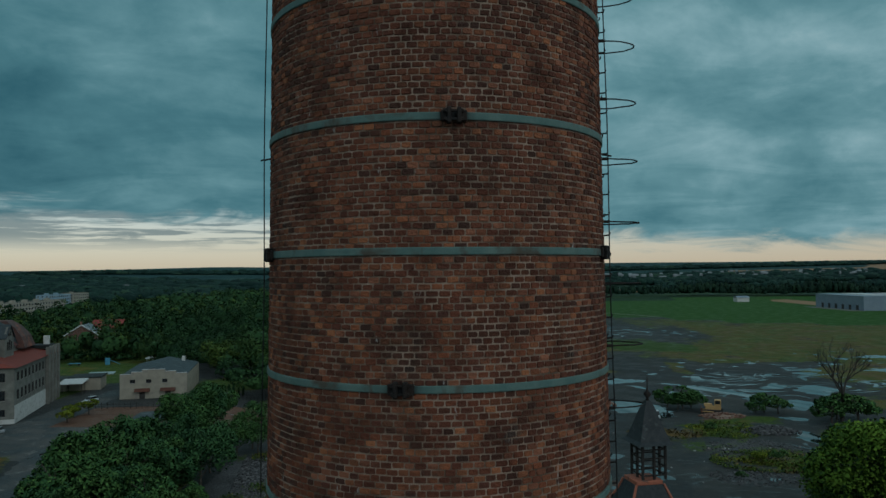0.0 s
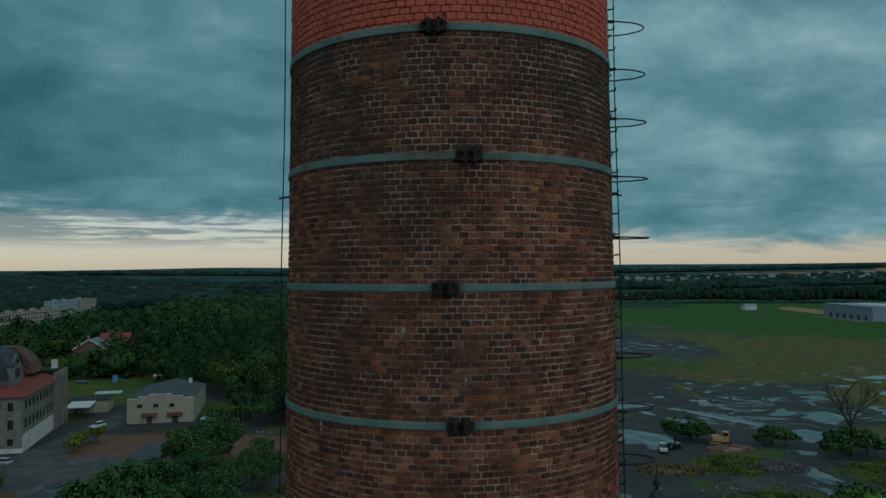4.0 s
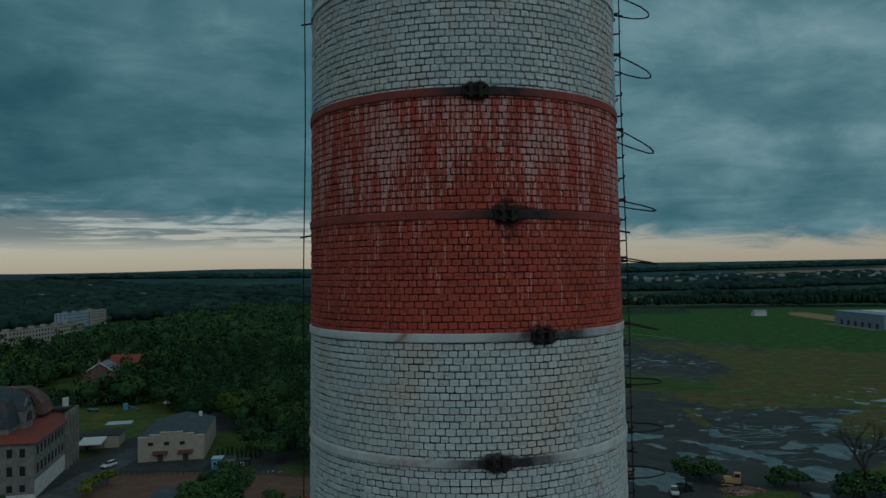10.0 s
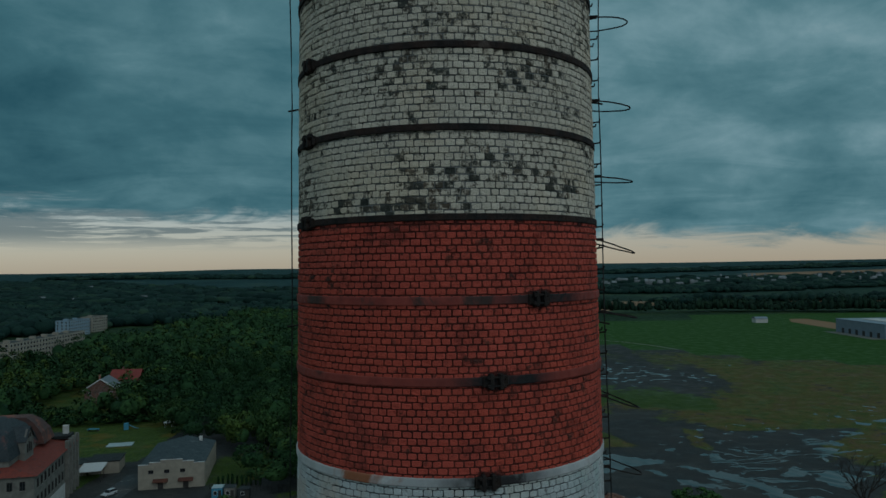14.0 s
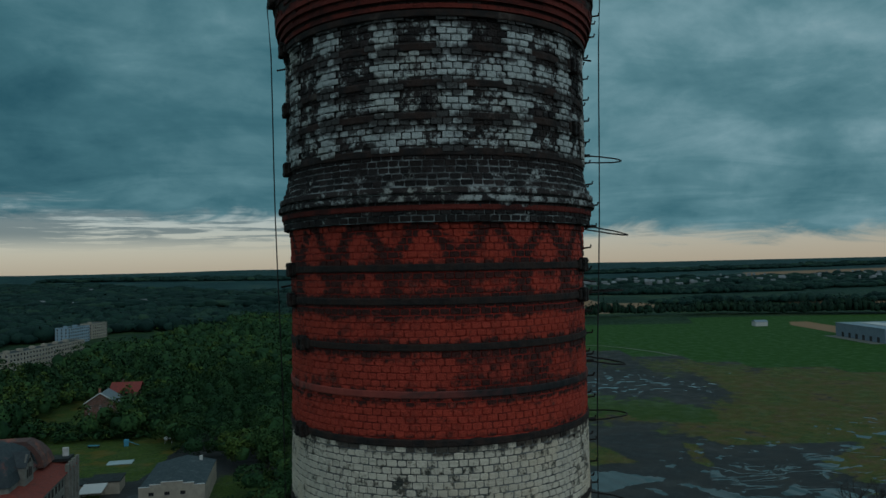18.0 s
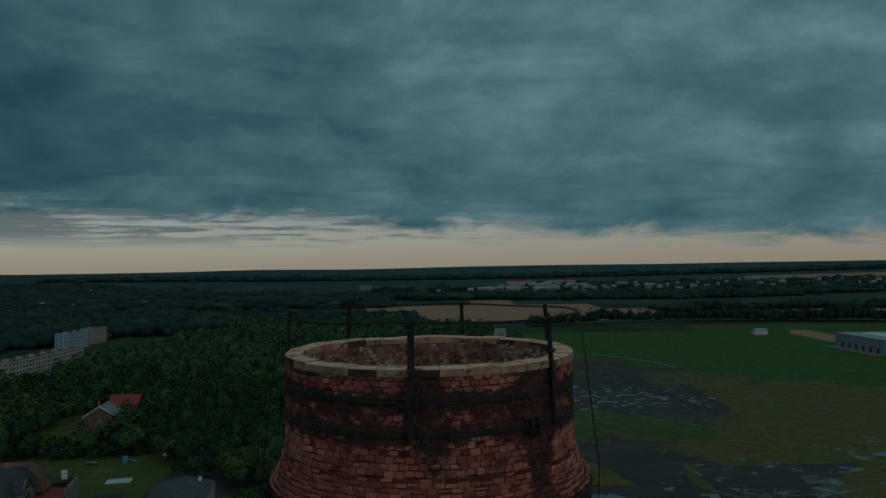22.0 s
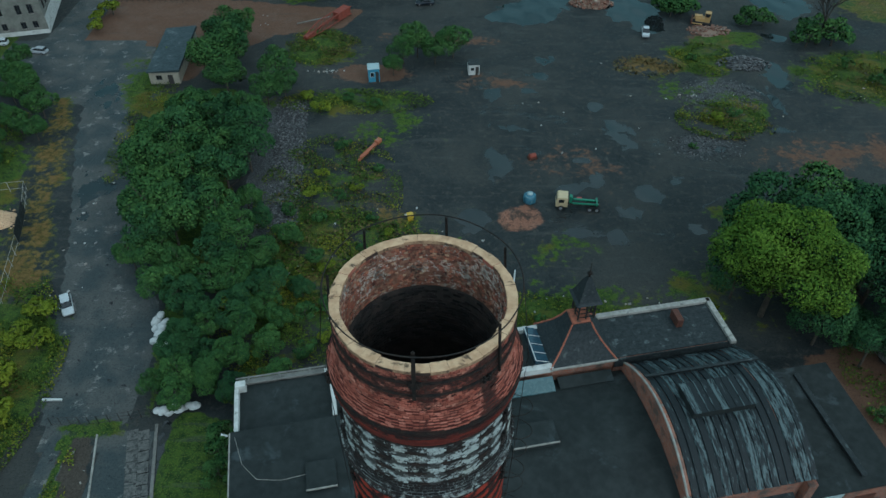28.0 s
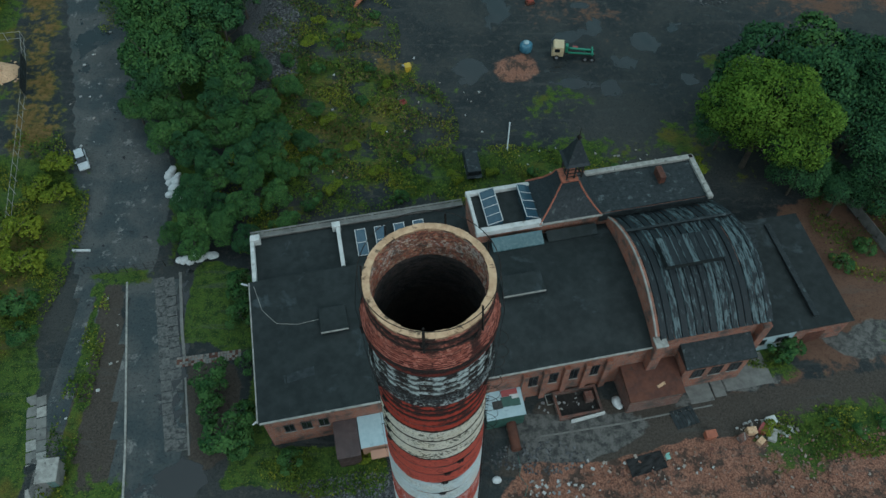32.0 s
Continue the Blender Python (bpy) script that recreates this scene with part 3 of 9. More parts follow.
for z0, z1, h, w, mat, mortar, words in BANDS:
    core_profile = [(stack_radius(min(max(z, z0 + 0.05), z1 - 0.07)) - 0.011, z) for z in [z0 + (z1 - z0) * i / 12 for i in range(13)]]
    shaft = part("masonry_band", lathe(core_profile, 96, mortar), None, chimney, words)
    laid = courses(z0, z1, h, w, joint=0.011 if z0 < 40 else 0.013 if z0 == 55.05 else 0.007, rough=0.005 if z0 < 66 else 0.013, loose=1.0 if z0 < 66 else 2.4)
    if z0 == 64.62:
        # piers that stand a little proud in the white neck
        proud = []
        for q in laid:
            mid_a, mid_z = math.degrees((q[0] + q[1]) / 2), (q[2] + q[3]) / 2
            proud.append((*q[:4], q[4] + (0.03 if on_pier(mid_a, mid_z) else 0.0), q[5]))
        laid = proud
    if z0 == 67.45:
        near = [q for q in laid if abs(math.degrees((q[0] + q[1]) / 2) - 270) < 44]
        laid = [q for q in laid if abs(math.degrees((q[0] + q[1]) / 2) - 270) >= 44] + near[300:]
        single_bricks = [(q, mat, shaft) for q in near[:300]]
    part("brickwork", brick_mesh("brickwork", laid, mat), None, shaft, kind="stuff")
part("masonry_band", lathe([(stack_radius(z), z) for z in (0, 7, 14, 21, 28.0)], 96, BRICK_DARK), None, chimney, "dark brown unpainted brickwork")
# ledges at the foot of the white neck
for zc, out, mat in ((63.87, 2.125, BRICK_SOOTWHITE), (63.97, 2.20, CORNICE), (64.07, 2.245, BRICK_BASE), (64.17, 2.225, BRICK_BASE)):
    part("ledge_course", lathe([(2.08, zc - 0.035), (out, zc - 0.035), (out + 0.006, zc - 0.02), (out + 0.004, zc + 0.03), (2.08, zc + 0.036)], 96, mat, False), None, chimney)
# corbel courses under the cornice
for i, (zc, out) in enumerate(((66.34, 0.02), (66.43, 0.035), (66.52, 0.05), (66.61, 0.06))):
    part("corbel_course", lathe([(2.10, zc - 0.03), (2.13 + out * 2.2, zc - 0.03), (2.13 + out * 2.2, zc + 0.025), (2.10, zc + 0.03)], 96, CORNICE, False), None, chimney)
# the lining
LIN_R = 1.83
part("lining", lathe([(LIN_R + 0.012, z) for z in (67.2, 60.0, 40.0, 20.0, 1.0)], 96, MORTAR_DARK), None, chimney, "soot-black inner wall of the flue")
part("lining", lathe([(LIN_R + 0.006, 68.68), (LIN_R + 0.006, 67.2)], 96, MORTAR_BURNT), None, chimney, "burnt red mortar bed of the flue mouth")
part("lining_bricks", brick_mesh("lining_bricks", courses(67.25, 68.62, 0.066, 0.105, 0, math.tau, joint=0.006, inner=LIN_R, rough=0.016, loose=2.0), BRICK_INNER, 0.02, True), None, chimney, "burnt and salt-stained lining bricks", kind="stuff")
part("lining_bricks", brick_mesh("lining_bricks", courses(65.3, 67.25, 0.105, 0.20, 0, math.tau, inner=LIN_R - 0.05, rough=0.012), BRICK_SOOT, 0.02, True), None, chimney, "soot-black lining bricks", kind="stuff")
part("lining_ledge", lathe([(LIN_R + 0.02, 67.25), (LIN_R - 0.05, 67.24), (LIN_R - 0.04, 65.3)], 96, MORTAR_DARK), None, chimney)
part("flue_floor", lathe([(0.01, 1.0), (1.9, 1.0)], 32, MORTAR_DARK), None, chimney)
# coping stones, each one its own
cop_rng = random.Random(3)
NCOP = 34
for k in range(NCOP):
    a, b = k * math.tau / NCOP + 0.0012, (k + 1) * math.tau / NCOP - 0.0012
    zt = 68.74 + cop_rng.uniform(-0.015, 0.01)
    ro, ri = 2.062 + cop_rng.uniform(-0.014, 0.014), 1.825 + cop_rng.uniform(-0.03, 0.015)
    v = []
    for r, z in ((ri, 68.63), (ro, 68.63), (ro, zt - 0.015), (ro - 0.018, zt), (ri + 0.018, zt), (ri, zt - 0.015)):
        v += [(r * math.cos(t), r * math.sin(t), z) for t in (a, (a + b) / 2, b)]
    f = []
    for i in range(6):
        for j in range(2):
            p, q2 = i * 3 + j, ((i + 1) % 6) * 3 + j
            f.append((p, p + 1, q2 + 1, q2))
    f += [tuple(i * 3 for i in range(6))[::-1], tuple(i * 3 + 2 for i in range(6))]
    side = [COPING_SIDE, BRICK_CROWN, COPING_SIDE, COPING_DARK, COPING_SIDE, COPING_SIDE][cop_rng.randrange(6)]
    part("coping_stone", mesh_from("coping_stone", v, f, [COPING, side], [1, 1, 1, 1, 0, 0, 0, 0, 0, 0, 1, 1, 1, 1]), None, chimney)
# iron rings with their clamps
PAINT = {"t": IRON_TEAL, "o": IRON_ORANGE, "w": IRON_WHITE, "r": IRON_RED, "b": IRON_SCALED}
for z, ca, paint in RINGS:
    r = max(stack_radius(z - 0.05), stack_radius(z + 0.05))
    hh = 0.046 if z < 43 else 0.052 if z < 57.5 else 0.042
    prof = [(r - 0.02, z - hh), (r + 0.014, z - hh), (r + 0.019, z - hh + 0.012), (r + 0.019, z + hh - 0.012), (r + 0.014, z + hh), (r - 0.02, z + hh)]
    ring_mesh = lathe(prof, 96, PAINT[paint], False)
    angles = [ca] if ca != 205 else [203, 338]
    reach = 38 if z == 61.78 else 16 if z > 44 else 4
    at = ring_mesh.attributes.new("soot", "FLOAT", "POINT")
    at.data.foreach_set("value", [min(1.0, 1.3 * sum(math.exp(-((((math.degrees(math.atan2(v.co.y, v.co.x)) - c - (3 if z > 44 else 0) + 180) % 360 - 180) / reach) ** 2)) for c in angles)) for v in ring_mesh.vertices])
    ring = part("iron_ring", ring_mesh, None, chimney)
    for c in (angles if z != 61.78 else ()):
        bm = bmesh.new()
        for s in (-0.085, 0.085):
            add_box(bm, (s, 0.045, 0), (0.075, 0.09, 0.19), bevel=0.012)
            add_box(bm, (s * 2.0, 0.02, 0), (0.11, 0.05, 0.13), bevel=0.012)
        for dz in (-0.05, 0.05):
            add_rod(bm, (-0.17, 0.065, dz), (0.17, 0.065, dz), 0.016, 6)
            for s in (-0.135, 0.135):
                add_rod(bm, (s - 0.02, 0.065, dz), (s + 0.02, 0.065, dz), 0.03, 6)
        t = radians(c)
        m = Matrix.Translation((r * math.cos(t), r * math.sin(t), z)) @ Matrix.Rotation(t - math.pi / 2, 4, "Z") @ Matrix.Diagonal((0.70, 1.0, 1.0, 1.0))
        part("ring_clamp", bm, IRON if paint != "t" else IRON, ring, "blackened clamp with two bolts", m=m)
# guard rail round the mouth
rail_r, rail_z = 2.14, 69.265
part("guard_rail", tube([(rail_r * math.cos(k * math.tau / 72), rail_r * math.sin(k * math.tau / 72), rail_z + 0.012 * math.sin(k * 0.5)) for k in range(72)], 0.016, 6, True), IRON, chimney, "bent iron hoop rail")
for a, wd in ((266, 0.085), (320, 0.05), (28, 0.05), (76, 0.06), (132, 0.06), (178, 0.035)):
    t = radians(a)
    bm = bmesh.new()
    lean = 0.06
    p0 = Vector((2.06 * math.cos(t), 2.06 * math.sin(t), 67.9))
    p1 = Vector(((rail_r - 0.01) * math.cos(t), (rail_r - 0.01) * math.sin(t), rail_z + 0.05))
    d = p1 - p0
    add_box(bm, (0, 0, 0), (wd, 0.02, d.length))
    add_box(bm, (0, 0.02, 0), (0.018, 0.05, d.length))
    bm.transform(Matrix.Translation((p0 + p1) / 2) @ Matrix.Rotation(t + math.pi / 2, 4, "Z") @ Matrix.Rotation(-math.atan2(0.08, 1.4), 4, "X"))
    part("rail_post", bm, IRON, chimney)
# ladder irons and cage hoops up the side
LA = radians(-2)
for i in range(130):
    z = 29.0 + i * 0.3
    if z > 67:
        break
    r = stack_radius(z)
    for s in (-0.17, 0.17):
        if s > 0 and i % 2:
            continue
        a = LA + s / r
        part("climbing_iron", tube([(r * math.cos(a), r * math.sin(a), z), ((r + 0.10) * math.cos(a), (r + 0.10) * math.sin(a), z + 0.01), ((r + 0.11) * math.cos(a), (r + 0.11) * math.sin(a), z + 0.05)], 0.012, 4), IRON, chimney)
hoop_rng = random.Random(5)
HOOPS = (31.0, 31.9, 32.8, 33.7, 34.62, 35.5, 36.36, 37.1, 37.86, 38.62, 39.48, 40.36, 41.24, 42.08, 42.8, 43.5, 44.24, 45.13, 46.05, 46.93, 47.58, 48.25, 49.13, 50.06, 50.88, 51.9,
         52.98, 53.83, 54.73, 55.72, 56.9, 57.92, 58.82, 59.9, 61.1, 61.92, 62.88, 63.8, 64.8)
for z in HOOPS:
    r = stack_radius(z)
    tilt = 0.0 if z < 49 else hoop_rng.uniform(0.10, 0.34) if 51.5 < z < 58 else hoop_rng.uniform(-0.02, 0.14)
    pts = []
    for k in range(17):
        t = math.pi * k / 16
        out = r - 0.01 + 0.60 * math.sin(t)
        y = -0.34 * math.cos(t)
        dz = -tilt * math.sin(t) + hoop_rng.uniform(-0.004, 0.004)
        pts.append((out, y, z + dz))
    hoop = part("cage_hoop", tube(pts, 0.011, 5), IRON, chimney)
    part("bracket", box((r + 0.03, -0.33, z), (0.10, 0.03, 0.04)), IRON, hoop)
# lightning cables on both sides with stand-offs
for side, a0, gap in (("left", radians(182), 0.13), ("right", radians(-6), 0.10)):
    line = [(z, 2.86 - 0.01246 * z + gap if z < 60 else 2.112 + gap + (z - 60) * (0.022 if side == "left" else 0.026)) for z in [28 + 0.8 * i for i in range(49)]]
    pts = [((r + 0.010 * math.sin(z * 1.3)) * math.cos(a0), r * math.sin(a0), z) for z, r in line]
    pts += [((2.42 if side == "left" else 2.40) * math.cos(a0), 2.4 * math.sin(a0), 67.1), (2.16 * math.cos(a0), 2.16 * math.sin(a0), 69.25)]
    part("lightning_cable", tube(pts, 0.009, 4), CABLE, chimney)
    for i in range(11):
        z = 34.7 + i * 3.15
        if z > 66.5:
            break
        r = stack_radius(z)
        part("cable_stand_off", tube([(r * math.cos(a0), r * math.sin(a0), z), ((r + gap + 0.06) * math.cos(a0), (r + gap + 0.06) * math.sin(a0), z - 0.03)], 0.014, 5), IRON, chimney)

# ---- ground ----
def inside(px, py, poly):
    """Which of the points lie in the polygon (arrays)."""
    hit = np.zeros(px.shape, bool)
    n = len(poly)
    for i in range(n):
        (xa, ya), (xb, yb) = poly[i], poly[(i + 1) % n]
        if ya == yb:
            continue
        cross = ((ya > py) != (yb > py)) & (px < (xb - xa) * (py - ya) / (yb - ya) + xa)
        hit ^= cross
    return hit


def stretch_axis(lo, hi, step, far, grow=1.16):
    mid = list(np.arange(lo, hi + 0.01, step))
    a, s = mid[0], step
    left = []
    while a > -far:
        s *= grow
        a -= s
        left.append(a)
    b, s = mid[-1], step
    right = []
    while b < far:
        s *= grow
        b += s
        right.append(b)
    return np.array(left[::-1] + mid + right)


gx, gy = stretch_axis(-110, 130, 1.0, 4800), stretch_axis(-5, 260, 1.0, 4800)
GX, GY = np.meshgrid(gx, gy)


def far_height(x, y):
    """Low hills that close the view all round, a little higher to the east."""
    d = np.hypot(x, y)
    s = np.clip((d - 1400) / 3100, 0, 1)
    hill = 60 + 12 * np.clip(x / 2500, -0.4, 1) + 4 * np.sin(x / 900 + 1.0) + 2.5 * np.sin(x / 330 + y / 700) + 8 * np.exp(-((x + 1150) / 330) ** 2)
    return s * s * (3 - 2 * s) * hill


GZ = far_height(GX, GY)
bumps = 0.10 * np.sin(GX * 0.31 + np.sin(GY * 0.17) * 2) * np.sin(GY * 0.27 + 1) + 0.06 * np.sin(GX * 0.9 + GY * 0.5)
GZ = GZ + np.where((np.abs(GX) < 140) & (GY < 300), bumps * 0.6, 0)


def blob(cx, cy, rx, ry, turn=0.0):
    c, s = math.cos(radians(turn)), math.sin(radians(turn))
    dx, dy = GX - cx, GY - cy
    u, v = (dx * c + dy * s) / rx, (-dx * s + dy * c) / ry
    return np.clip(1.35 - np.hypot(u, v) * 0.85, 0, 1)


def area(*poly):
    return inside(GX, GY, poly).astype(float)


def soften(a, n=1):
    for _ in range(n):
        p = np.pad(a, 1, mode="edge")
        a = (p[1:-1, 1:-1] * 2 + p[:-2, 1:-1] + p[2:, 1:-1] + p[1:-1, :-2] + p[1:-1, 2:]) / 6
    return a


def most(*layers):
    return np.maximum.reduce(layers)


ROAD = [(-80, 150), (-76, 128), (-70, 105), (-62, 82), (-58, 68), (-55, 52), (-51.5, 44), (-40, 44), (-40, 60), (-46, 72), (-52, 84), (-58, 100), (-64, 118), (-66, 132), (-70, 150)]
PATH = [(-58, 60), (-52.5, 50), (-50, 40), (-49.5, 24), (-47.5, 8), (-44.5, 8), (-46.5, 24), (-47, 38), (-48, 46)]
# grass of the yard, weeds and lawn
grass = most(
    soften(area((-48.2, 42), (-46.6, 42), (-44.6, 20), (-42, 6), (-44, 6), (-46.6, 22)), 0) * 0.8, blob(-41, 12, 5, 4) * 0.7, blob(-45, 43, 4, 1.5) * 0.8,
    soften(area((-35, 33), (-34.5, 46), (-27, 44), (-24, 31)), 1), soften(area((-26, 14), (-24, 30), (-20, 19), (-6, 18), (-6, 12)), 1) * 0.9,
    soften(area((-66, 66), (-56, 62), (-53, 56), (-53, 48), (-55, 38), (-50, 20), (-49, 8), (-80, 5), (-90, 60)), 2) * 0.9,
    blob(-84, 92, 9, 26, 15) * 0.8, soften(area((-82, 128), (-76, 122), (-69, 104), (-67, 90), (-60, 72), (-62, 62), (-70, 66), (-74, 86), (-78, 104)), 4) * 0.55, blob(-60, 118, 6, 30, 22) * 0.6,
    soften(area((-38, 44), (-36, 60), (-36, 78), (-40, 110), (-44, 128), (-60, 125), (-58, 105), (-50, 82), (-42, 66)), 2),
    blob(-17, 72, 20, 22) * 0.56, blob(-24, 66, 9, 16) * 0.66, blob(-20, 90, 12, 18) * 0.5, blob(-10, 112, 10, 9) * 0.5, blob(-28, 146, 10, 10) * 0.7, blob(10, 62, 24, 7, 8) * 0.66, blob(19, 76, 9, 6) * 0.45, blob(40, 68, 7, 6) * 0.62, blob(48, 86, 5, 4) * 0.5, blob(-20, 122, 20, 6) * 0.6,
    blob(59, 118, 8, 8) * 0.8, blob(50, 126, 9, 9) * 0.45, blob(57, 140, 9, 9) * 0.7, blob(66, 150, 10, 5) * 0.7, blob(45, 138, 9, 5) * 0.55, blob(95, 132, 22, 12) * 0.72, blob(60, 66, 20, 16) * 0.36,
    blob(48, 20, 10, 4, 10) * 0.8, blob(42, 30, 5, 3) * 0.7, blob(64, 36, 6, 8) * 0.45,
    soften(area((-40, 168), (6, 182), (8, 195), (-50, 180)), 2) * 0.55, blob(20, 190, 8, 3) * 0.6)
FIELD = [(60, 520), (150, 475), (300, 430), (430, 345), (300, 250), (175, 225), (118, 200), (112, 222), (142, 249), (92, 245), (80, 279), (129, 348), (139, 389), (89, 444)]
wild = most(soften(area(*FIELD), 6) * 0.66, soften(area((15, 297), (35, 283), (45, 262), (59, 224), (30, 225), (20, 232)), 9) * 0.85, soften(area((79, 252), (84, 246), (80, 218), (74, 226)), 2) * 0.6,
            blob(100, 268, 26, 16) * 0.62, blob(75, 300, 34, 22) * 0.66, blob(0, 400, 60, 16, 12) * 0.6, blob(40, 470, 60, 22, 10) * 0.66, blob(126, 208, 16, 8) * 0.72, blob(108, 166, 10, 8) * 0.75, blob(-4, 310, 8, 20) * 0.6, blob(140, 180, 30, 20) * 0.6)
lawny = most(soften(area((45, 341), (66, 345), (95, 338), (114, 306), (101, 278), (66, 292), (43, 296)), 10) * 0.85, blob(60, 530, 60, 18) * 0.5)
grass = most(grass, soften(area((-145, 200), (-96, 214), (-100, 268), (-150, 262)), 1), blob(-62, 205, 12, 18) * 0.9)
crop = area((62, 735), (104, 525), (190, 430), (320, 380), (900, 420), (1300, 600), (800, 790), (300, 800))
dry = most(blob(-86, 82, 6, 18) * 0.8, soften(area((-82, 128), (-76, 122), (-69, 104), (-67, 90), (-60, 72), (-62, 62), (-70, 66), (-74, 86), (-78, 104)), 4) * 0.6, blob(-12, 150, 6, 5), blob(-16, 72, 16, 14) * 0.5, blob(-10, 88, 8, 8) * 0.55, blob(45, 138, 9, 5) * 0.9, blob(58, 118, 8, 7) * 0.6, blob(88, 128, 10, 7) * 0.5, blob(-60, 40, 5, 20) * 0.5)
tan_field = most(area((-175, 1200), (55, 1400), (164, 1360), (300, 1100), (225, 985), (42, 885), (-74, 1012)), area((120, 2200), (320, 2600), (454, 2180), (340, 1760), (188, 1785)), area((677, 2130), (1084, 2450), (1900, 2800), (1900, 1700), (992, 1753), (672, 1820)), area((-127, 1750), (49, 2050), (39, 1640), (-90, 1564)), area((322, 738), (371, 707), (700, 700), (700, 640), (332, 639), (310, 676)), area((491, 1095), (900, 1150), (900, 990), (464, 998)))
far_green = soften(np.clip((np.hypot(GX, GY - 200) - 330) / 60, 0, 1) * (1 - crop) * (1 - tan_field), 0) * (1 - np.clip(wild * 2.5, 0, 1)) * (1 - np.clip(lawny * 2.5, 0, 1))
grass = most(grass, np.where(GX < -100, 0.95, 0), np.where(GY > 520, 0.9, 0) * (1 - tan_field))
flecks = most(soften(area((0, 335), (8, 250), (14, 226), (24, 226), (22, 262), (30, 292), (42, 300), (44, 338), (100, 344), (135, 352), (140, 372), (90, 440), (55, 445), (20, 415)), 2) * 0.72,
              soften(area((95, 268), (60, 226), (66, 214), (112, 206), (135, 226), (126, 254)), 2) * 0.55, blob(150, 262, 24, 30) * 0.6, blob(110, 318, 30, 14) * 0.4, blob(0, 172, 6, 14) * 0.6, blob(16, 190, 8, 10) * 0.55)


def pool(*poly, n=4):
    return soften(area(*poly), n)


puddle = most(
    pool((31, 206), (44, 217), (53, 213), (63, 207), (50, 202), (41, 195)), pool((49, 202), (57, 197), (62, 187), (71, 183), (71, 180), (60, 183), (55, 194)) * 0.85,
    pool((61, 206), (75, 195), (82, 183), (83, 172), (90, 175), (93, 165), (83, 159), (78, 170), (77, 181), (70, 191)) * 0.95,
    pool((9, 160), (14, 168), (25, 174), (37, 182), (32, 170), (27, 160), (22, 157)), pool((41, 172), (47, 175), (55, 164), (51, 152), (46, 154), (46, 160), (41, 157)),
    pool((95, 188), (104, 197), (109, 189), (99, 178)), pool((75, 154), (81, 151), (79, 147), (74, 150)), pool((87, 192), (95, 201), (97, 191)), pool((149, 258), (170, 270), (166, 254)), pool((156, 276), (170, 296), (163, 270)) * 0.8,
    pool((127, 244), (135, 243), (137, 238)), pool((18, 199), (26, 198), (25, 194)), pool((24, 215), (31, 211), (29, 207)), pool((110, 364), (128, 362), (128, 354)), pool((57, 147), (62, 144), (60, 140)), pool((20, 143), (26, 140), (23, 137)), pool((133, 224), (148, 230), (148, 224)),
    blob(10, 101, 3, 5.5) * 0.8, blob(5, 85, 2.8, 5) * 0.75, blob(34, 111, 2.6, 6, 8) * 0.8, blob(36, 91.5, 3, 3.4) * 0.82, blob(23, 93, 4, 2, 8) * 0.75, blob(32, 86.5, 3.4, 2) * 0.8, blob(28, 95, 2, 2.6) * 0.75, blob(26, 101.5, 3.4, 1.4) * 0.72, blob(21, 133, 3, 2) * 0.8, blob(10, 125, 2.4, 3) * 0.8,
    blob(18, 126.5, 2.6, 1.6) * 0.75, blob(31, 120, 1.6, 1.8) * 0.75, blob(72, 132, 2.8, 6, 5) * 0.85, blob(68.5, 121, 1.2, 5, 5) * 0.8, blob(52, 105, 2.2, 1.4) * 0.7, blob(66, 111, 2.4, 1.2) * 0.78, blob(42, 82, 2.4, 2) * 0.75, blob(22, 81, 5, 1.4) * 0.75, blob(28.5, 80, 2, 1.8) * 0.7, blob(44, 96, 4, 1.2, 20) * 0.62, blob(14, 112, 4, 1.3, -15) * 0.62,
    blob(-35, 32, 2.2, 12, 5) * 0.8, blob(-53, 78, 3, 8, 10) * 0.55, blob(-31, 14, 5, 3) * 0.75, blob(-62, 92, 4, 8, 15) * 0.5, blob(-70, 125, 4, 8, 20) * 0.5)
water_web = soften(area((62, 176), (140, 176), (160, 250), (80, 225)), 2) * 0.8 + 0.45 * soften(area((0, 76), (50, 76), (78, 100), (70, 150), (0, 150)), 3)
slabs = most(soften(area((-49.4, 21), (-46.6, 21), (-45, 6), (-48, 6)), 0), 0 * GX)
asphalt = most(soften(area(*ROAD), 1), soften(area(*PATH), 0), soften(area((-43.5, 43), (-37, 43), (-29, 8), (-38, 8), (-41, 25)), 0), soften(area((-80, 150), (-66, 146), (-58, 120), (-66, 118), (-86, 125), (-100, 138), (-100, 150)), 1), soften(area((-120, 128), (-84, 136), (-86, 200), (-92, 200), (-94, 150), (-120, 146)), 1))
rubble = most(soften(area((10, 16), (22, 17), (30, 19), (60, 22), (75, 30), (75, -20), (0, -20), (4, 8)), 1), blob(13, 84.5, 4.2, 3.5) * 0.9)
red_soil = most(soften(area((44, 36), (50, 55), (60, 58), (64, 40), (56, 30), (46, 30)), 2) * 0.8, soften(area((-86, 150), (-84, 172), (-64, 174), (-34, 168), (-20, 166), (-24, 156), (-40, 152), (-50, 140), (-56, 130), (-66, 138)), 2), blob(-16, 134, 9, 4), blob(64, 150, 8, 5) * 0.8, blob(80, 104, 30, 9, 10) * 0.52, blob(10, 130, 12, 6) * 0.5, blob(0, 150, 20, 6) * 0.5, blob(25, 100, 16, 10) * 0.45, soften(area((6, 15), (20, 24), (40, 28), (62, 33), (78, 40), (80, 26), (60, 21), (30, 17)), 2) * 0.5, soften(area((52, 36), (56, 52), (70, 56), (84, 50), (80, 36)), 2) * 0.6)
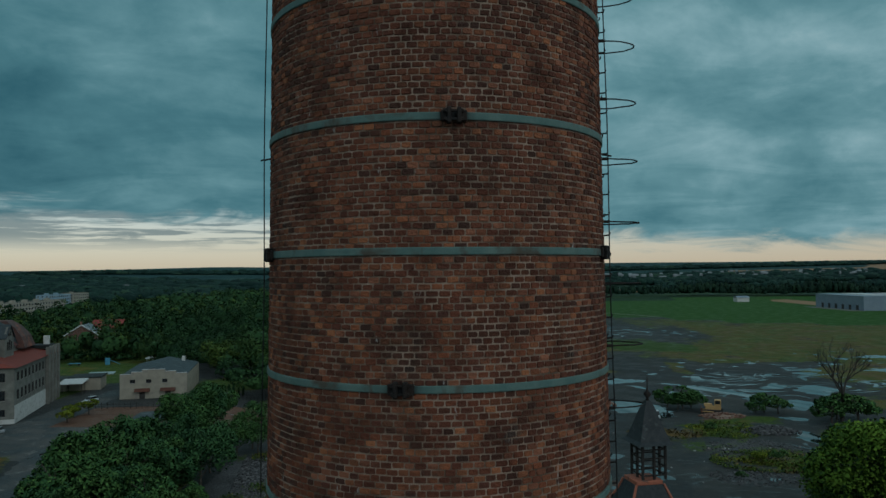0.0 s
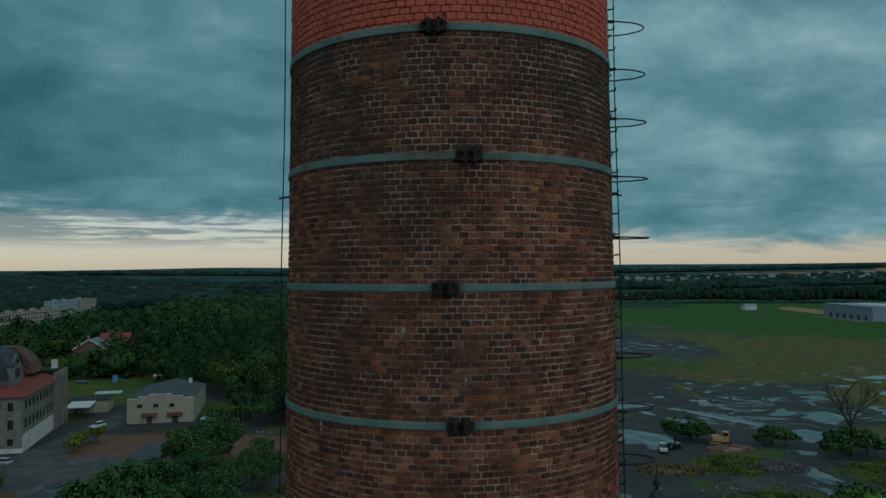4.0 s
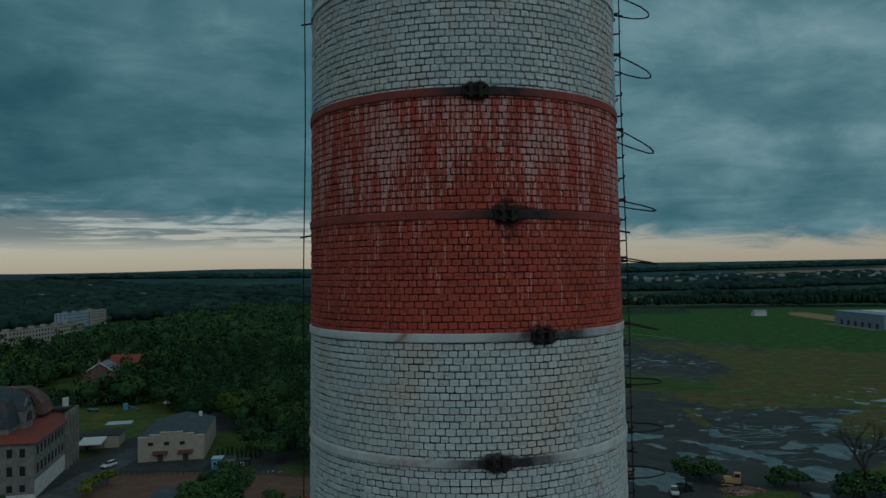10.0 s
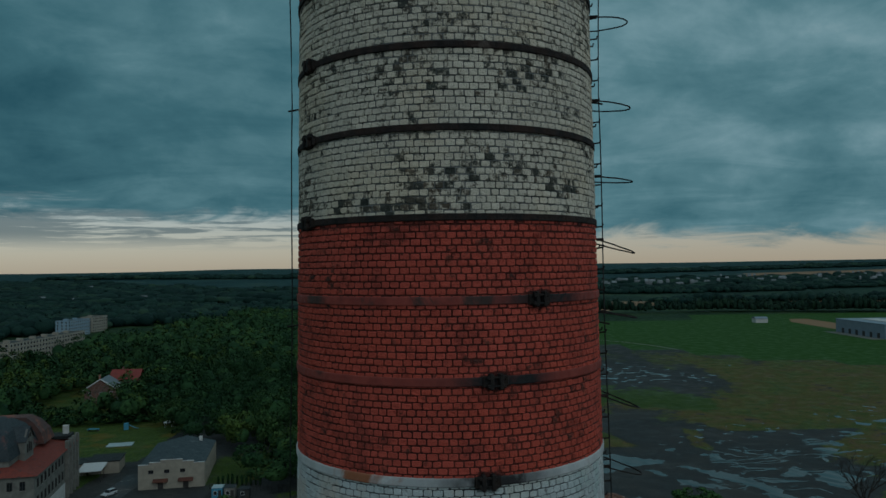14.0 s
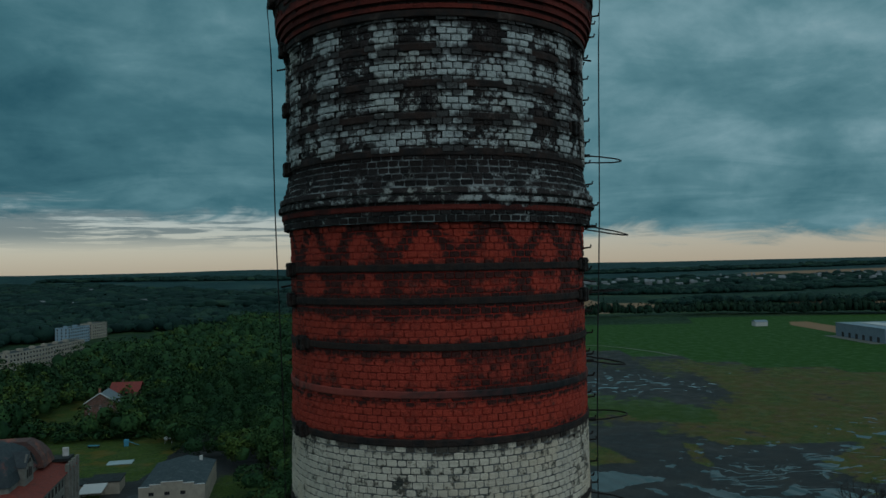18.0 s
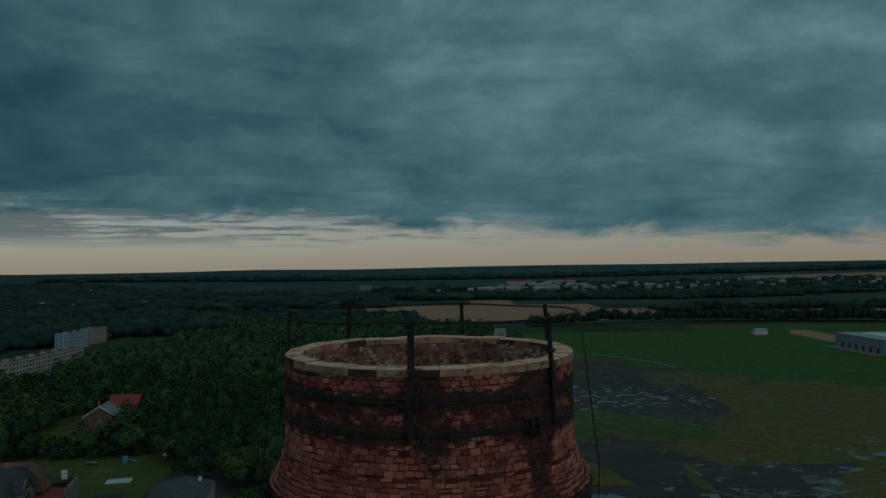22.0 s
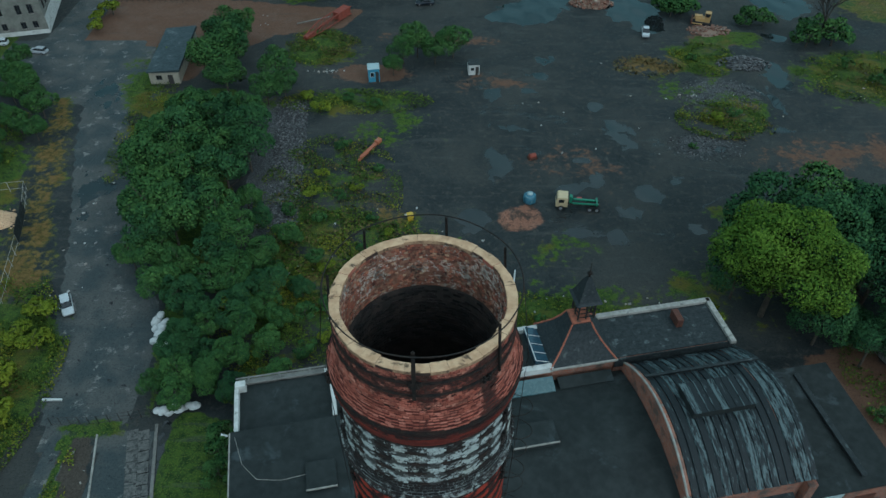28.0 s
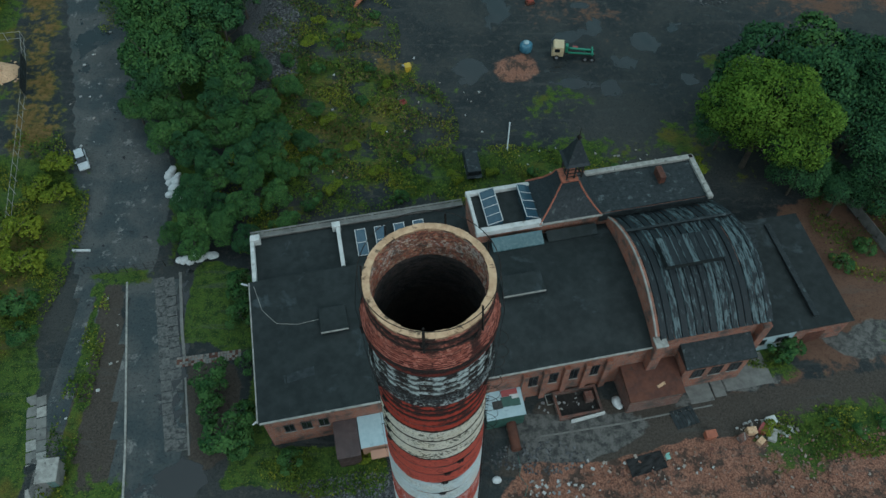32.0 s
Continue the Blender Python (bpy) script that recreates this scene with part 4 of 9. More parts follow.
soil = most(soften(area((-49.6, 41), (-44.4, 42.4), (-41.6, 31), (-38.8, 17), (-40, 8), (-46, 8), (-47.6, 22)), 1), soften(area((-33.2, 29), (-26.4, 29.6), (-24.4, 18), (-29.6, 15)), 1), soften(area((5, 14), (12, 24), (40, 26), (62, 30), (72, 36), (78, 30), (60, 20), (30, 15)), 2) * 0.75)
gravel = most(soften(area((-36, 125), (-30, 118), (-26, 100), (-28, 78), (-33, 80), (-36, 100)), 1), blob(58, 124, 9, 8) * 0.8, blob(50, 106, 8, 5) * 0.6, blob(-8, 14, 9, 2) * 0.9)
concrete = most(soften(area((8, 17), (10, 22), (20, 23), (24, 19), (14, 15)), 1), soften(area((29, 23.6), (30, 28), (34, 28.6), (34, 24.4)), 0), soften(area((34.2, 25), (34.2, 29), (42, 30), (43.6, 26.6)), 0), blob(53.5, 32, 4, 2, -30) * 0.75, blob(58, 33, 5, 3, 10) * 0.7, blob(20, 20.5, 7, 2.4, 8) * 0.7, slabs)
yard = 1 - np.clip(np.hypot((GX - 20) / 260, (GY - 160) / 260) - 1, 0, 1)

verts = np.stack([GX.ravel(), GY.ravel(), GZ.ravel()], 1)
nx, ny = len(gx), len(gy)
idx = (np.arange(ny - 1)[:, None] * nx + np.arange(nx - 1)[None, :]).ravel()
quads = np.stack([idx, idx + 1, idx + nx + 1, idx + nx], 1)
ground_mesh = bpy.data.meshes.new("ground")
ground_mesh.from_pydata(verts.tolist(), [], quads.tolist())
ground_mesh.polygons.foreach_set("use_smooth", [True] * len(ground_mesh.polygons))


def paint_layer(key, r, g, b, a):
    at = ground_mesh.attributes.new(key, "FLOAT_COLOR", "POINT")
    at.data.foreach_set("color", np.stack([np.clip(v, 0, 1).ravel() for v in (r, g, b, a)], 1).ravel().astype(np.float32))


paint_layer("cover_a", grass, dry, puddle, gravel)
paint_layer("cover_b", asphalt, rubble, red_soil, concrete)
paint_layer("cover_c", crop, tan_field, far_green, water_web)
paint_layer("cover_d", wild, flecks, lawny, soil)
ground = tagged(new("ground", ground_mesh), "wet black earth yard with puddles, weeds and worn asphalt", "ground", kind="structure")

m, t, b, c = surface("yard_ground", 0.9)
wob = noise_of(t, c, 0.16, 6, 0.62)
wob2 = noise_of(t, c, 0.9, 5, 0.65)
wob3 = noise_of(t, c, 5.0, 4, 0.6)
grit = noise_of(t, c, 22, 3, 0.6)
shift = maths(t, "ADD", maths(t, "MULTIPLY", maths(t, "SUBTRACT", wob, 0.5), 0.9), maths(t, "MULTIPLY", maths(t, "SUBTRACT", wob2, 0.5), 0.55))
LAY = {}
for key, names in (("cover_a", ("grass", "dry", "puddle", "gravel")), ("cover_b", ("asphalt", "rubble", "red", "concrete")), ("cover_c", ("crop", "tan", "far", "web")), ("cover_d", ("wild", "fleck", "lawny", "soil"))):
    at = attribute(t, key)
    s3 = t.nodes.new("ShaderNodeSeparateXYZ")
    link(t, at.outputs["Color"], s3.inputs[0])
    for nm, out in zip(names, (*s3.outputs, at.outputs["Alpha"])):
        LAY[nm] = out


def mask(key, lo=0.42, hi=0.58, amount=1.0):
    return span(t, maths(t, "ADD", LAY[key], maths(t, "MULTIPLY", shift, amount)), lo, hi)


base = mixed(t, span(t, wob, 0.35, 0.65), (0.0165, 0.0205, 0.0220), (0.035, 0.040, 0.040))
base = mixed(t, span(t, wob2, 0.50, 0.7), base, (0.058, 0.055, 0.048))
base = mixed(t, maths(t, "MULTIPLY", span(t, noise_of(t, c, 0.045, 6, 0.65, None, 0.6), 0.46, 0.62), 0.6), base, (0.052, 0.052, 0.047))
base = mixed(t, maths(t, "MULTIPLY", span(t, wob3, 0.6, 0.7), 0.5), base, (0.08, 0.08, 0.078))
col = mixed(t, mask("red"), base, mixed(t, wob2, (0.080, 0.042, 0.028), (0.150, 0.085, 0.056)))
col = mixed(t, mask("soil", 0.40, 0.56, 0.8), col, mixed(t, span(t, wob3, 0.35, 0.65), mixed(t, wob2, (0.030, 0.027, 0.023), (0.056, 0.046, 0.037)), (0.070, 0.057, 0.046)))
col = mixed(t, mask("gravel"), col, mixed(t, span(t, wob3, 0.4, 0.65), (0.022, 0.024, 0.027), (0.13, 0.13, 0.13)))
asph = mixed(t, span(t, wob, 0.4, 0.6), (0.042, 0.053, 0.056), (0.082, 0.085, 0.082))
asph = mixed(t, span(t, wob2, 0.62, 0.70), asph, (0.022, 0.023, 0.025))
# pale patches: worn asphalt, and the sheen of wet places put into the colour
asph = mixed(t, span(t, noise_of(t, c, 0.35, 7, 0.74), 0.56, 0.64), asph, (0.165, 0.163, 0.155))
col = mixed(t, mask("asphalt", 0.40, 0.48, 0.35), col, asph)
col = mixed(t, mask("concrete", 0.42, 0.5, 0.5), col, mixed(t, span(t, wob2, 0.35, 0.6), (0.045, 0.045, 0.043), (0.125, 0.120, 0.110)))
rub = mixed(t, span(t, wob3, 0.38, 0.62), (0.135, 0.060, 0.040), (0.29, 0.142, 0.094))
rub = mixed(t, span(t, noise_of(t, c, 3.0, 5, 0.7), 0.64, 0.70), rub, (0.26, 0.20, 0.16))
rub = mixed(t, span(t, noise_of(t, c, 0.45, 6, 0.68), 0.47, 0.60), rub, mixed(t, wob3, (0.035, 0.026, 0.021), (0.085, 0.055, 0.042)))
col = mixed(t, mask("rubble"), col, rub)
lush = mixed(t, span(t, wob2, 0.35, 0.62), (0.020, 0.042, 0.014), (0.056, 0.094, 0.019))
lush = mixed(t, span(t, wob3, 0.52, 0.68), lush, (0.120, 0.140, 0.023))
lush = mixed(t, span(t, noise_of(t, c, 0.07, 5, 0.65), 0.52, 0.64), lush, mixed(t, wob3, (0.06, 0.060, 0.016), (0.135, 0.115, 0.024)))
straw = mixed(t, span(t, wob2, 0.4, 0.65), (0.095, 0.070, 0.024), (0.16, 0.100, 0.040))
lush = mixed(t, mask("dry", 0.4, 0.7), lush, straw)
col = mixed(t, mask("grass", 0.40, 0.58, 1.5), col, lush)
# the waste land beyond the yard: brown, olive and green growth in patches with bare ground between
broad = noise_of(t, c, 0.05, 6, 0.62, None, 0.5)
tuft = noise_of(t, c, 0.24, 5, 0.65)
speck = noise_of(t, c, 1.1, 4, 0.7)
heath = ramp(t, maths(t, "ADD", maths(t, "ADD", maths(t, "MULTIPLY", broad, 0.45), maths(t, "MULTIPLY", tuft, 0.35)), maths(t, "MULTIPLY", speck, 0.20)), [(0.40, (0.22, 0.150, 0.075)), (0.45, (0.130, 0.092, 0.032)), (0.48, (0.052, 0.060, 0.020)), (0.51, (0.118, 0.108, 0.030)), (0.545, (0.030, 0.058, 0.018)), (0.59, (0.100, 0.118, 0.030))])
grow = maths(t, "ADD", maths(t, "MULTIPLY", maths(t, "SUBTRACT", broad, 0.5), 1.3), maths(t, "MULTIPLY", maths(t, "SUBTRACT", tuft, 0.5), 1.2))
col = mixed(t, span(t, maths(t, "ADD", LAY["wild"], grow), 0.34, 0.56), col, heath)
col = mixed(t, span(t, maths(t, "ADD", LAY["lawny"], grow), 0.42, 0.58), col, mixed(t, tuft, (0.010, 0.038, 0.012), (0.075, 0.110, 0.022)))
drill = t.nodes.new("ShaderNodeTexWave")
drill.inputs["Scale"].default_value, drill.inputs["Distortion"].default_value = 0.055, 3.0
link(t, c, drill.inputs["Vector"])
green = mixed(t, drill.outputs["Fac"], (0.026, 0.068, 0.011), (0.031, 0.076, 0.012))
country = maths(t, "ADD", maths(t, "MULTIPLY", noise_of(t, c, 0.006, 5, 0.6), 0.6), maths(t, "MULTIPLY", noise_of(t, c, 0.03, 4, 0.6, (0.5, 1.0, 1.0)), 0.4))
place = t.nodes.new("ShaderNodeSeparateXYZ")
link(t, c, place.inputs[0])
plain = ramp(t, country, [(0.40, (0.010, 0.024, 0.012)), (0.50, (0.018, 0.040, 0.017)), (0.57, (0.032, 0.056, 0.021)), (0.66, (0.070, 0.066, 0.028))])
# bluer copy of the plain for far land: aerial haze put into the ground colour
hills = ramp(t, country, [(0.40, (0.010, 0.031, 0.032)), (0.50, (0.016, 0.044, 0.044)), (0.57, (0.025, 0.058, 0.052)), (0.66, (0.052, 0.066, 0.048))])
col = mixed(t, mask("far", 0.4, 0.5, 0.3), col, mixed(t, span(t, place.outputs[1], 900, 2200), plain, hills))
col = mixed(t, span(t, LAY["crop"], 0.45, 0.55), col, green)
col = mixed(t, span(t, LAY["tan"], 0.45, 0.55), col, mixed(t, span(t, wob, 0.3, 0.7), (0.20, 0.125, 0.072), (0.25, 0.16, 0.092)))
web = noise_of(t, c, 0.075, 4, 0.55, (0.55, 1.1, 1.0), 1.2)
ridge = maths(t, "SUBTRACT", 1.0, maths(t, "MULTIPLY", maths(t, "ABSOLUTE", maths(t, "SUBTRACT", web, 0.5)), 22.0), True)
shore = maths(t, "ADD", maths(t, "MULTIPLY", maths(t, "SUBTRACT", noise_of(t, c, 0.28, 6, 0.62, None, 0.4), 0.5), 1.9), maths(t, "MULTIPLY", maths(t, "SUBTRACT", wob2, 0.5), 0.3))
shore = maths(t, "ADD", shore, maths(t, "MULTIPLY", maths(t, "SUBTRACT", noise_of(t, c, 0.10, 3, 0.5, None, 0.8), 0.5), 0.9))
wet = span(t, maths(t, "ADD", LAY["puddle"], shore), 0.47, 0.56)
spots = noise_of(t, c, 0.17, 4, 0.55)
wet = maths(t, "MAXIMUM", wet, span(t, maths(t, "ADD", spots, maths(t, "MULTIPLY", LAY["fleck"], 0.28)), 0.76, 0.79))
wet = maths(t, "MAXIMUM", wet, span(t, maths(t, "MULTIPLY", maths(t, "MULTIPLY", ridge, LAY["web"]), span(t, noise_of(t, c, 0.05, 3, 0.5), 0.40, 0.55)), 0.30, 0.5))
wet = maths(t, "MULTIPLY", wet, maths(t, "SUBTRACT", 1.0, maths(t, "MULTIPLY", mask("grass"), 0.85)))
# loose grit, dark and pale, over everything but the far fields
rough_n = noise_of(t, c, 3.2, 8, 0.85)
near = maths(t, "SUBTRACT", 1.0, maths(t, "MAXIMUM", LAY["crop"], maths(t, "MAXIMUM", LAY["tan"], LAY["far"])), True)
col = mixed(t, maths(t, "MULTIPLY", span(t, rough_n, 0.50, 0.38), maths(t, "MULTIPLY", near, 0.55)), col, (0.006, 0.007, 0.007))
col = mixed(t, maths(t, "MULTIPLY", span(t, rough_n, 0.56, 0.70), maths(t, "MULTIPLY", near, 0.40)), col, (0.125, 0.120, 0.105))
# long faint wheel tracks
track = noise_of(t, c, 0.5, 5, 0.7, (0.16, 1.4, 1.0), 0.6)
col = mixed(t, maths(t, "MULTIPLY", span(t, track, 0.56, 0.66), maths(t, "MULTIPLY", near, 0.30)), col, (0.075, 0.076, 0.070))
col = mixed(t, wet, col, (0.012, 0.014, 0.015))
link(t, col, b.inputs["Base Color"])
damp = span(t, wob, 0.35, 0.62, 0.60, 0.90)
link(t, mixed(t, wet, damp, (0.03, 0.03, 0.03)), b.inputs["Roughness"])
bn = t.nodes.new("ShaderNodeBump")
bn.inputs["Distance"].default_value = 0.12
link(t, maths(t, "MULTIPLY", maths(t, "SUBTRACT", 0.6, maths(t, "MULTIPLY", wet, 0.6)), maths(t, "SUBTRACT", 1.0, maths(t, "MAXIMUM", LAY["crop"], maths(t, "MAXIMUM", LAY["tan"], LAY["far"])), True)), bn.inputs["Strength"])
link(t, maths(t, "ADD", wob3, maths(t, "MULTIPLY", grit, 0.4)), bn.inputs["Height"])
link(t, bn.outputs[0], b.inputs["Normal"])
b.inputs["Specular IOR Level"].default_value = 0.5
bare = maths(t, "SUBTRACT", 1.0, maths(t, "MAXIMUM", maths(t, "MAXIMUM", LAY["crop"], LAY["tan"]), maths(t, "MAXIMUM", maths(t, "MULTIPLY", LAY["wild"], 1.6), maths(t, "MAXIMUM", LAY["far"], mask("grass")))), True)
sheen = maths(t, "MULTIPLY", bare, 0.10)
link(t, maths(t, "MAXIMUM", maths(t, "MULTIPLY", wet, 0.5), maths(t, "ADD", sheen, 0.05)), b.inputs["Specular IOR Level"])
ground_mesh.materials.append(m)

# ---- buildings ----
def facing(name, c1, c2, mortar=(0.20, 0.18, 0.16), stain_or_sheen=(0.05, 0.045, 0.04)):
    """Brick walling seen from far off, the courses in the material."""
    m, t, b, c = surface(name, 0.9)
    bt = t.nodes.new("ShaderNodeTexBrick")
    mp = t.nodes.new("ShaderNodeMapping")
    mp.inputs["Rotation"].default_value = (radians(90), 0, 0)
    link(t, c, mp.inputs[0])
    link(t, mp.outputs[0], bt.inputs["Vector"])
    bt.inputs["Scale"].default_value = 4.0
    for key, v in (("Color1", c1), ("Color2", c2), ("Mortar", mortar)):
        bt.inputs[key].default_value = (*v, 1)
    col = mixed(t, span(t, noise_of(t, c, 0.5, 6, 0.65), 0.45, 0.7), bt.outputs[0], stain_or_sheen)
    link(t, col, b.inputs["Base Color"])
    relief(t, b, noise_of(t, c, 18, 3), 0.4, 0.02)
    return m


# the felt's large pale patches are the sheen of rainwater, put into its colour
ROOF_FELT = mottled("bitumen_roof_felt", (0.0120, 0.0160, 0.0160), (0.0195, 0.0245, 0.0245), 0.35, 0.78, bump=0.4, grain=14, stain_or_sheen=(0.036, 0.046, 0.049), stain_scale=0.28, stain_at=0.58)
ROOF_SHEET = mottled("streaked_sheet_roof", (0.013, 0.018, 0.020), (0.028, 0.034, 0.036), 1.6, 0.7, 0.0, bump=0.4, grain=14, stain_or_sheen=(0.080, 0.095, 0.098), stain_scale=0.9, stain_at=0.56)
m, t, b, c = surface("vault_sheet", 0.62, 0.0)
rnd = t.nodes.new("ShaderNodeObjectInfo").outputs["Random"]
wear = noise_of(t, c, 1.7, 6, 0.72, (2.2, 0.35, 0.6))
pale = span(t, maths(t, "ADD", wear, maths(t, "MULTIPLY", maths(t, "SUBTRACT", rnd, 0.5), 0.22)), 0.51, 0.61)
col = mixed(t, pale, mixed(t, noise_of(t, c, 6, 4), (0.007, 0.010, 0.012), (0.016, 0.021, 0.024)), (0.085, 0.115, 0.120))
b.inputs["Specular IOR Level"].default_value = 0.25
link(t, col, b.inputs["Base Color"])
relief(t, b, noise_of(t, c, 12, 3), 0.3, 0.02)
VAULT_SHEET = m
HOUSE_METAL = mottled("grey_metal_house_roof", (0.10, 0.125, 0.14), (0.14, 0.165, 0.18), 0.8, 0.55, bump=0.2)
TEAL_FELT = mottled("teal_grey_felt", (0.030, 0.045, 0.051), (0.045, 0.062, 0.068), 0.5, 0.75, bump=0.3, stain_or_sheen=(0.10, 0.12, 0.125), stain_scale=0.5)
SLATE = mottled("slate_roof", (0.014, 0.019, 0.022), (0.027, 0.033, 0.036), 3.0, 0.65, bump=0.5, grain=7, stain_or_sheen=(0.06, 0.07, 0.07), stain_scale=0.8)
COPPER = mottled("orange_ridge_tile", (0.36, 0.12, 0.07), (0.26, 0.09, 0.055), 2, 0.7, stain_or_sheen=(0.08, 0.05, 0.04), stain_scale=1.0)
FACE_BRICK = facing("red_facing_brick", (0.20, 0.065, 0.038), (0.27, 0.10, 0.055))
FACE_BROWN = facing("brown_facing_brick", (0.10, 0.042, 0.030), (0.15, 0.06, 0.04))
STONE_PALE = mottled("pale_stone_cap", (0.34, 0.33, 0.30), (0.22, 0.21, 0.19), 1.6, 0.9, bump=0.4, stain_or_sheen=(0.09, 0.085, 0.08), stain_scale=1.4)
WHITE_RENDER = mottled("white_painted_render", (0.55, 0.55, 0.53), (0.42, 0.42, 0.40), 1.0, 0.9, bump=0.2, stain_or_sheen=(0.20, 0.19, 0.17), stain_scale=0.8)
GREY_RENDER = mottled("stained_grey_render", (0.19, 0.19, 0.168), (0.125, 0.125, 0.11), 0.5, 0.9, bump=0.3, stain_or_sheen=(0.12, 0.115, 0.105), stain_scale=0.35, stain_at=0.52)
CREAM_RENDER = mottled("cream_render", (0.33, 0.30, 0.24), (0.26, 0.235, 0.19), 0.5, 0.9, bump=0.2, stain_or_sheen=(0.22, 0.20, 0.17), stain_scale=0.4)
PEACH_RENDER = mottled("peach_render", (0.48, 0.26, 0.17), (0.42, 0.24, 0.17), 0.4, 0.9, bump=0.1)
BLUE_RENDER = mottled("pale_blue_render", (0.20, 0.30, 0.38), (0.25, 0.34, 0.40), 0.4, 0.9, bump=0.1)
RED_TILE = mottled("red_tile_roof", (0.19, 0.040, 0.026), (0.13, 0.032, 0.024), 1.0, 0.8, bump=0.5, grain=6, stain_or_sheen=(0.06, 0.035, 0.03), stain_scale=0.5)
RUST_SHEET = mottled("rusty_sheet_iron", (0.115, 0.045, 0.028), (0.075, 0.032, 0.024), 0.8, 0.75, 0.1, bump=0.3, stain_or_sheen=(0.05, 0.035, 0.03), stain_scale=0.6)
BROWN_SHEET = mottled("brown_corrugated_sheet", (0.075, 0.045, 0.042), (0.055, 0.034, 0.032), 0.8, 0.6, 0.0, bump=0.2)
WHITE_SHEET = mottled("pale_blue_white_sheet", (0.36, 0.45, 0.47), (0.30, 0.39, 0.41), 1.0, 0.55, 0.0, bump=0.1, stain_or_sheen=(0.20, 0.25, 0.26), stain_scale=0.7)
GREEN_SHEET = mottled("green_tarpaulin", (0.035, 0.09, 0.07), (0.028, 0.07, 0.055), 1.0, 0.6)
RED_SHEET = mottled("red_tarpaulin", (0.30, 0.06, 0.055), (0.24, 0.05, 0.05), 1.0, 0.6)
CONCRETE = mottled("weathered_concrete", (0.19, 0.185, 0.17), (0.13, 0.125, 0.115), 0.9, 0.9, bump=0.4, stain_or_sheen=(0.06, 0.058, 0.055), stain_scale=0.8)
STEEL_BLUE = mottled("blue_grey_cladding", (0.16, 0.21, 0.26), (0.19, 0.24, 0.29), 0.2, 0.5, 0.1, bump=0.1)
TEAL_GLASS = mottled("dull_green_roof_glass", (0.055, 0.105, 0.115), (0.075, 0.13, 0.14), 0.8, 0.25, bump=0.0, stain_or_sheen=(0.10, 0.14, 0.14), stain_scale=1.0)
SOLAR = mottled("blue_glazing", (0.03, 0.065, 0.095), (0.04, 0.08, 0.11), 2, 0.15, bump=0.0)
GLASS_DARK = mottled("dark_window_glass", (0.010, 0.013, 0.016), (0.020, 0.024, 0.028), 1.5, 0.12, bump=0.0)
FRAME_WHITE = mottled("white_painted_frame", (0.55, 0.56, 0.55), (0.45, 0.46, 0.45), 3, 0.7, bump=0.1)
FRAME_DARK = mottled("dark_painted_frame", (0.03, 0.03, 0.03), (0.05, 0.045, 0.04), 3, 0.7, bump=0.1)
TIMBER = mottled("tarred_timber", (0.016, 0.014, 0.013), (0.03, 0.026, 0.023), 3, 0.8, bump=0.4)


def prism(points, z0, z1):
    """An upright block on a polygon; z1 may be a list, a height for each corner."""
    bm = bmesh.new()
    tops = z1 if isinstance(z1, (list, tuple)) else [z1] * len(points)
    lo = [bm.verts.new((x, y, z0)) for x, y in points]
    hi = [bm.verts.new((x, y, z)) for (x, y), z in zip(points, tops)]
    bm.faces.new(lo[::-1])
    bm.faces.new(hi)
    for i in range(len(points)):
        j = (i + 1) % len(points)
        bm.faces.new((lo[i], lo[j], hi[j], hi[i]))
    return bm


def block(u0, u1, v0, v1, z0, z1):
    return prism([(u0, v0), (u1, v0), (u1, v1), (u0, v1)], z0, z1)


def shell(u0, u1, v0, v1, z0, z1, thick=0.4):
    """Four walls round an empty room."""
    bm = bmesh.new()
    for a in ((u0, u1, v0, v0 + thick), (u0, u1, v1 - thick, v1), (u0, u0 + thick, v0 + thick, v1 - thick), (u1 - thick, u1, v0 + thick, v1 - thick)):
        add_box(bm, ((a[0] + a[1]) / 2, (a[2] + a[3]) / 2, (z0 + z1) / 2), (a[1] - a[0], a[3] - a[2], z1 - z0))
    return bm


def gable(u0, u1, v0, v1, z0, z1, over=0.3, along="v", thick=0.18):
    """A pitched roof of two slabs, its ridge along u or v."""
    bm = bmesh.new()
    if along == "v":
        um = (u0 + u1) / 2
        sides = [((u0 - over, z0 - over * 0.3), (um, z1)), ((u1 + over, z0 - over * 0.3), (um, z1))]
        for (ua, za), (ub, zb) in sides:
            vs = [bm.verts.new(p) for p in ((ua, v0 - over, za), (ub, v0 - over, zb), (ub, v1 + over, zb), (ua, v1 + over, za))]
            ws = [bm.verts.new((v.co.x, v.co.y, v.co.z + thick)) for v in vs]
            bm.faces.new(vs[::-1]); bm.faces.new(ws)
            for i in range(4):
                j = (i + 1) % 4
                bm.faces.new((vs[i], vs[j], ws[j], ws[i]))
    else:
        vm = (v0 + v1) / 2
        for va in (v0 - over, v1 + over):
            vs = [bm.verts.new(p) for p in ((u0 - over, va, z0 - over * 0.3), (u0 - over, vm, z1), (u1 + over, vm, z1), (u1 + over, va, z0 - over * 0.3))]
            ws = [bm.verts.new((v.co.x, v.co.y, v.co.z + thick)) for v in vs]
            bm.faces.new(vs[::-1]); bm.faces.new(ws)
            for i in range(4):
                j = (i + 1) % 4
                bm.faces.new((vs[i], vs[j], ws[j], ws[i]))
    bmesh.ops.recalc_face_normals(bm, faces=bm.faces)
    return bm


WINDOW_MESH = {}


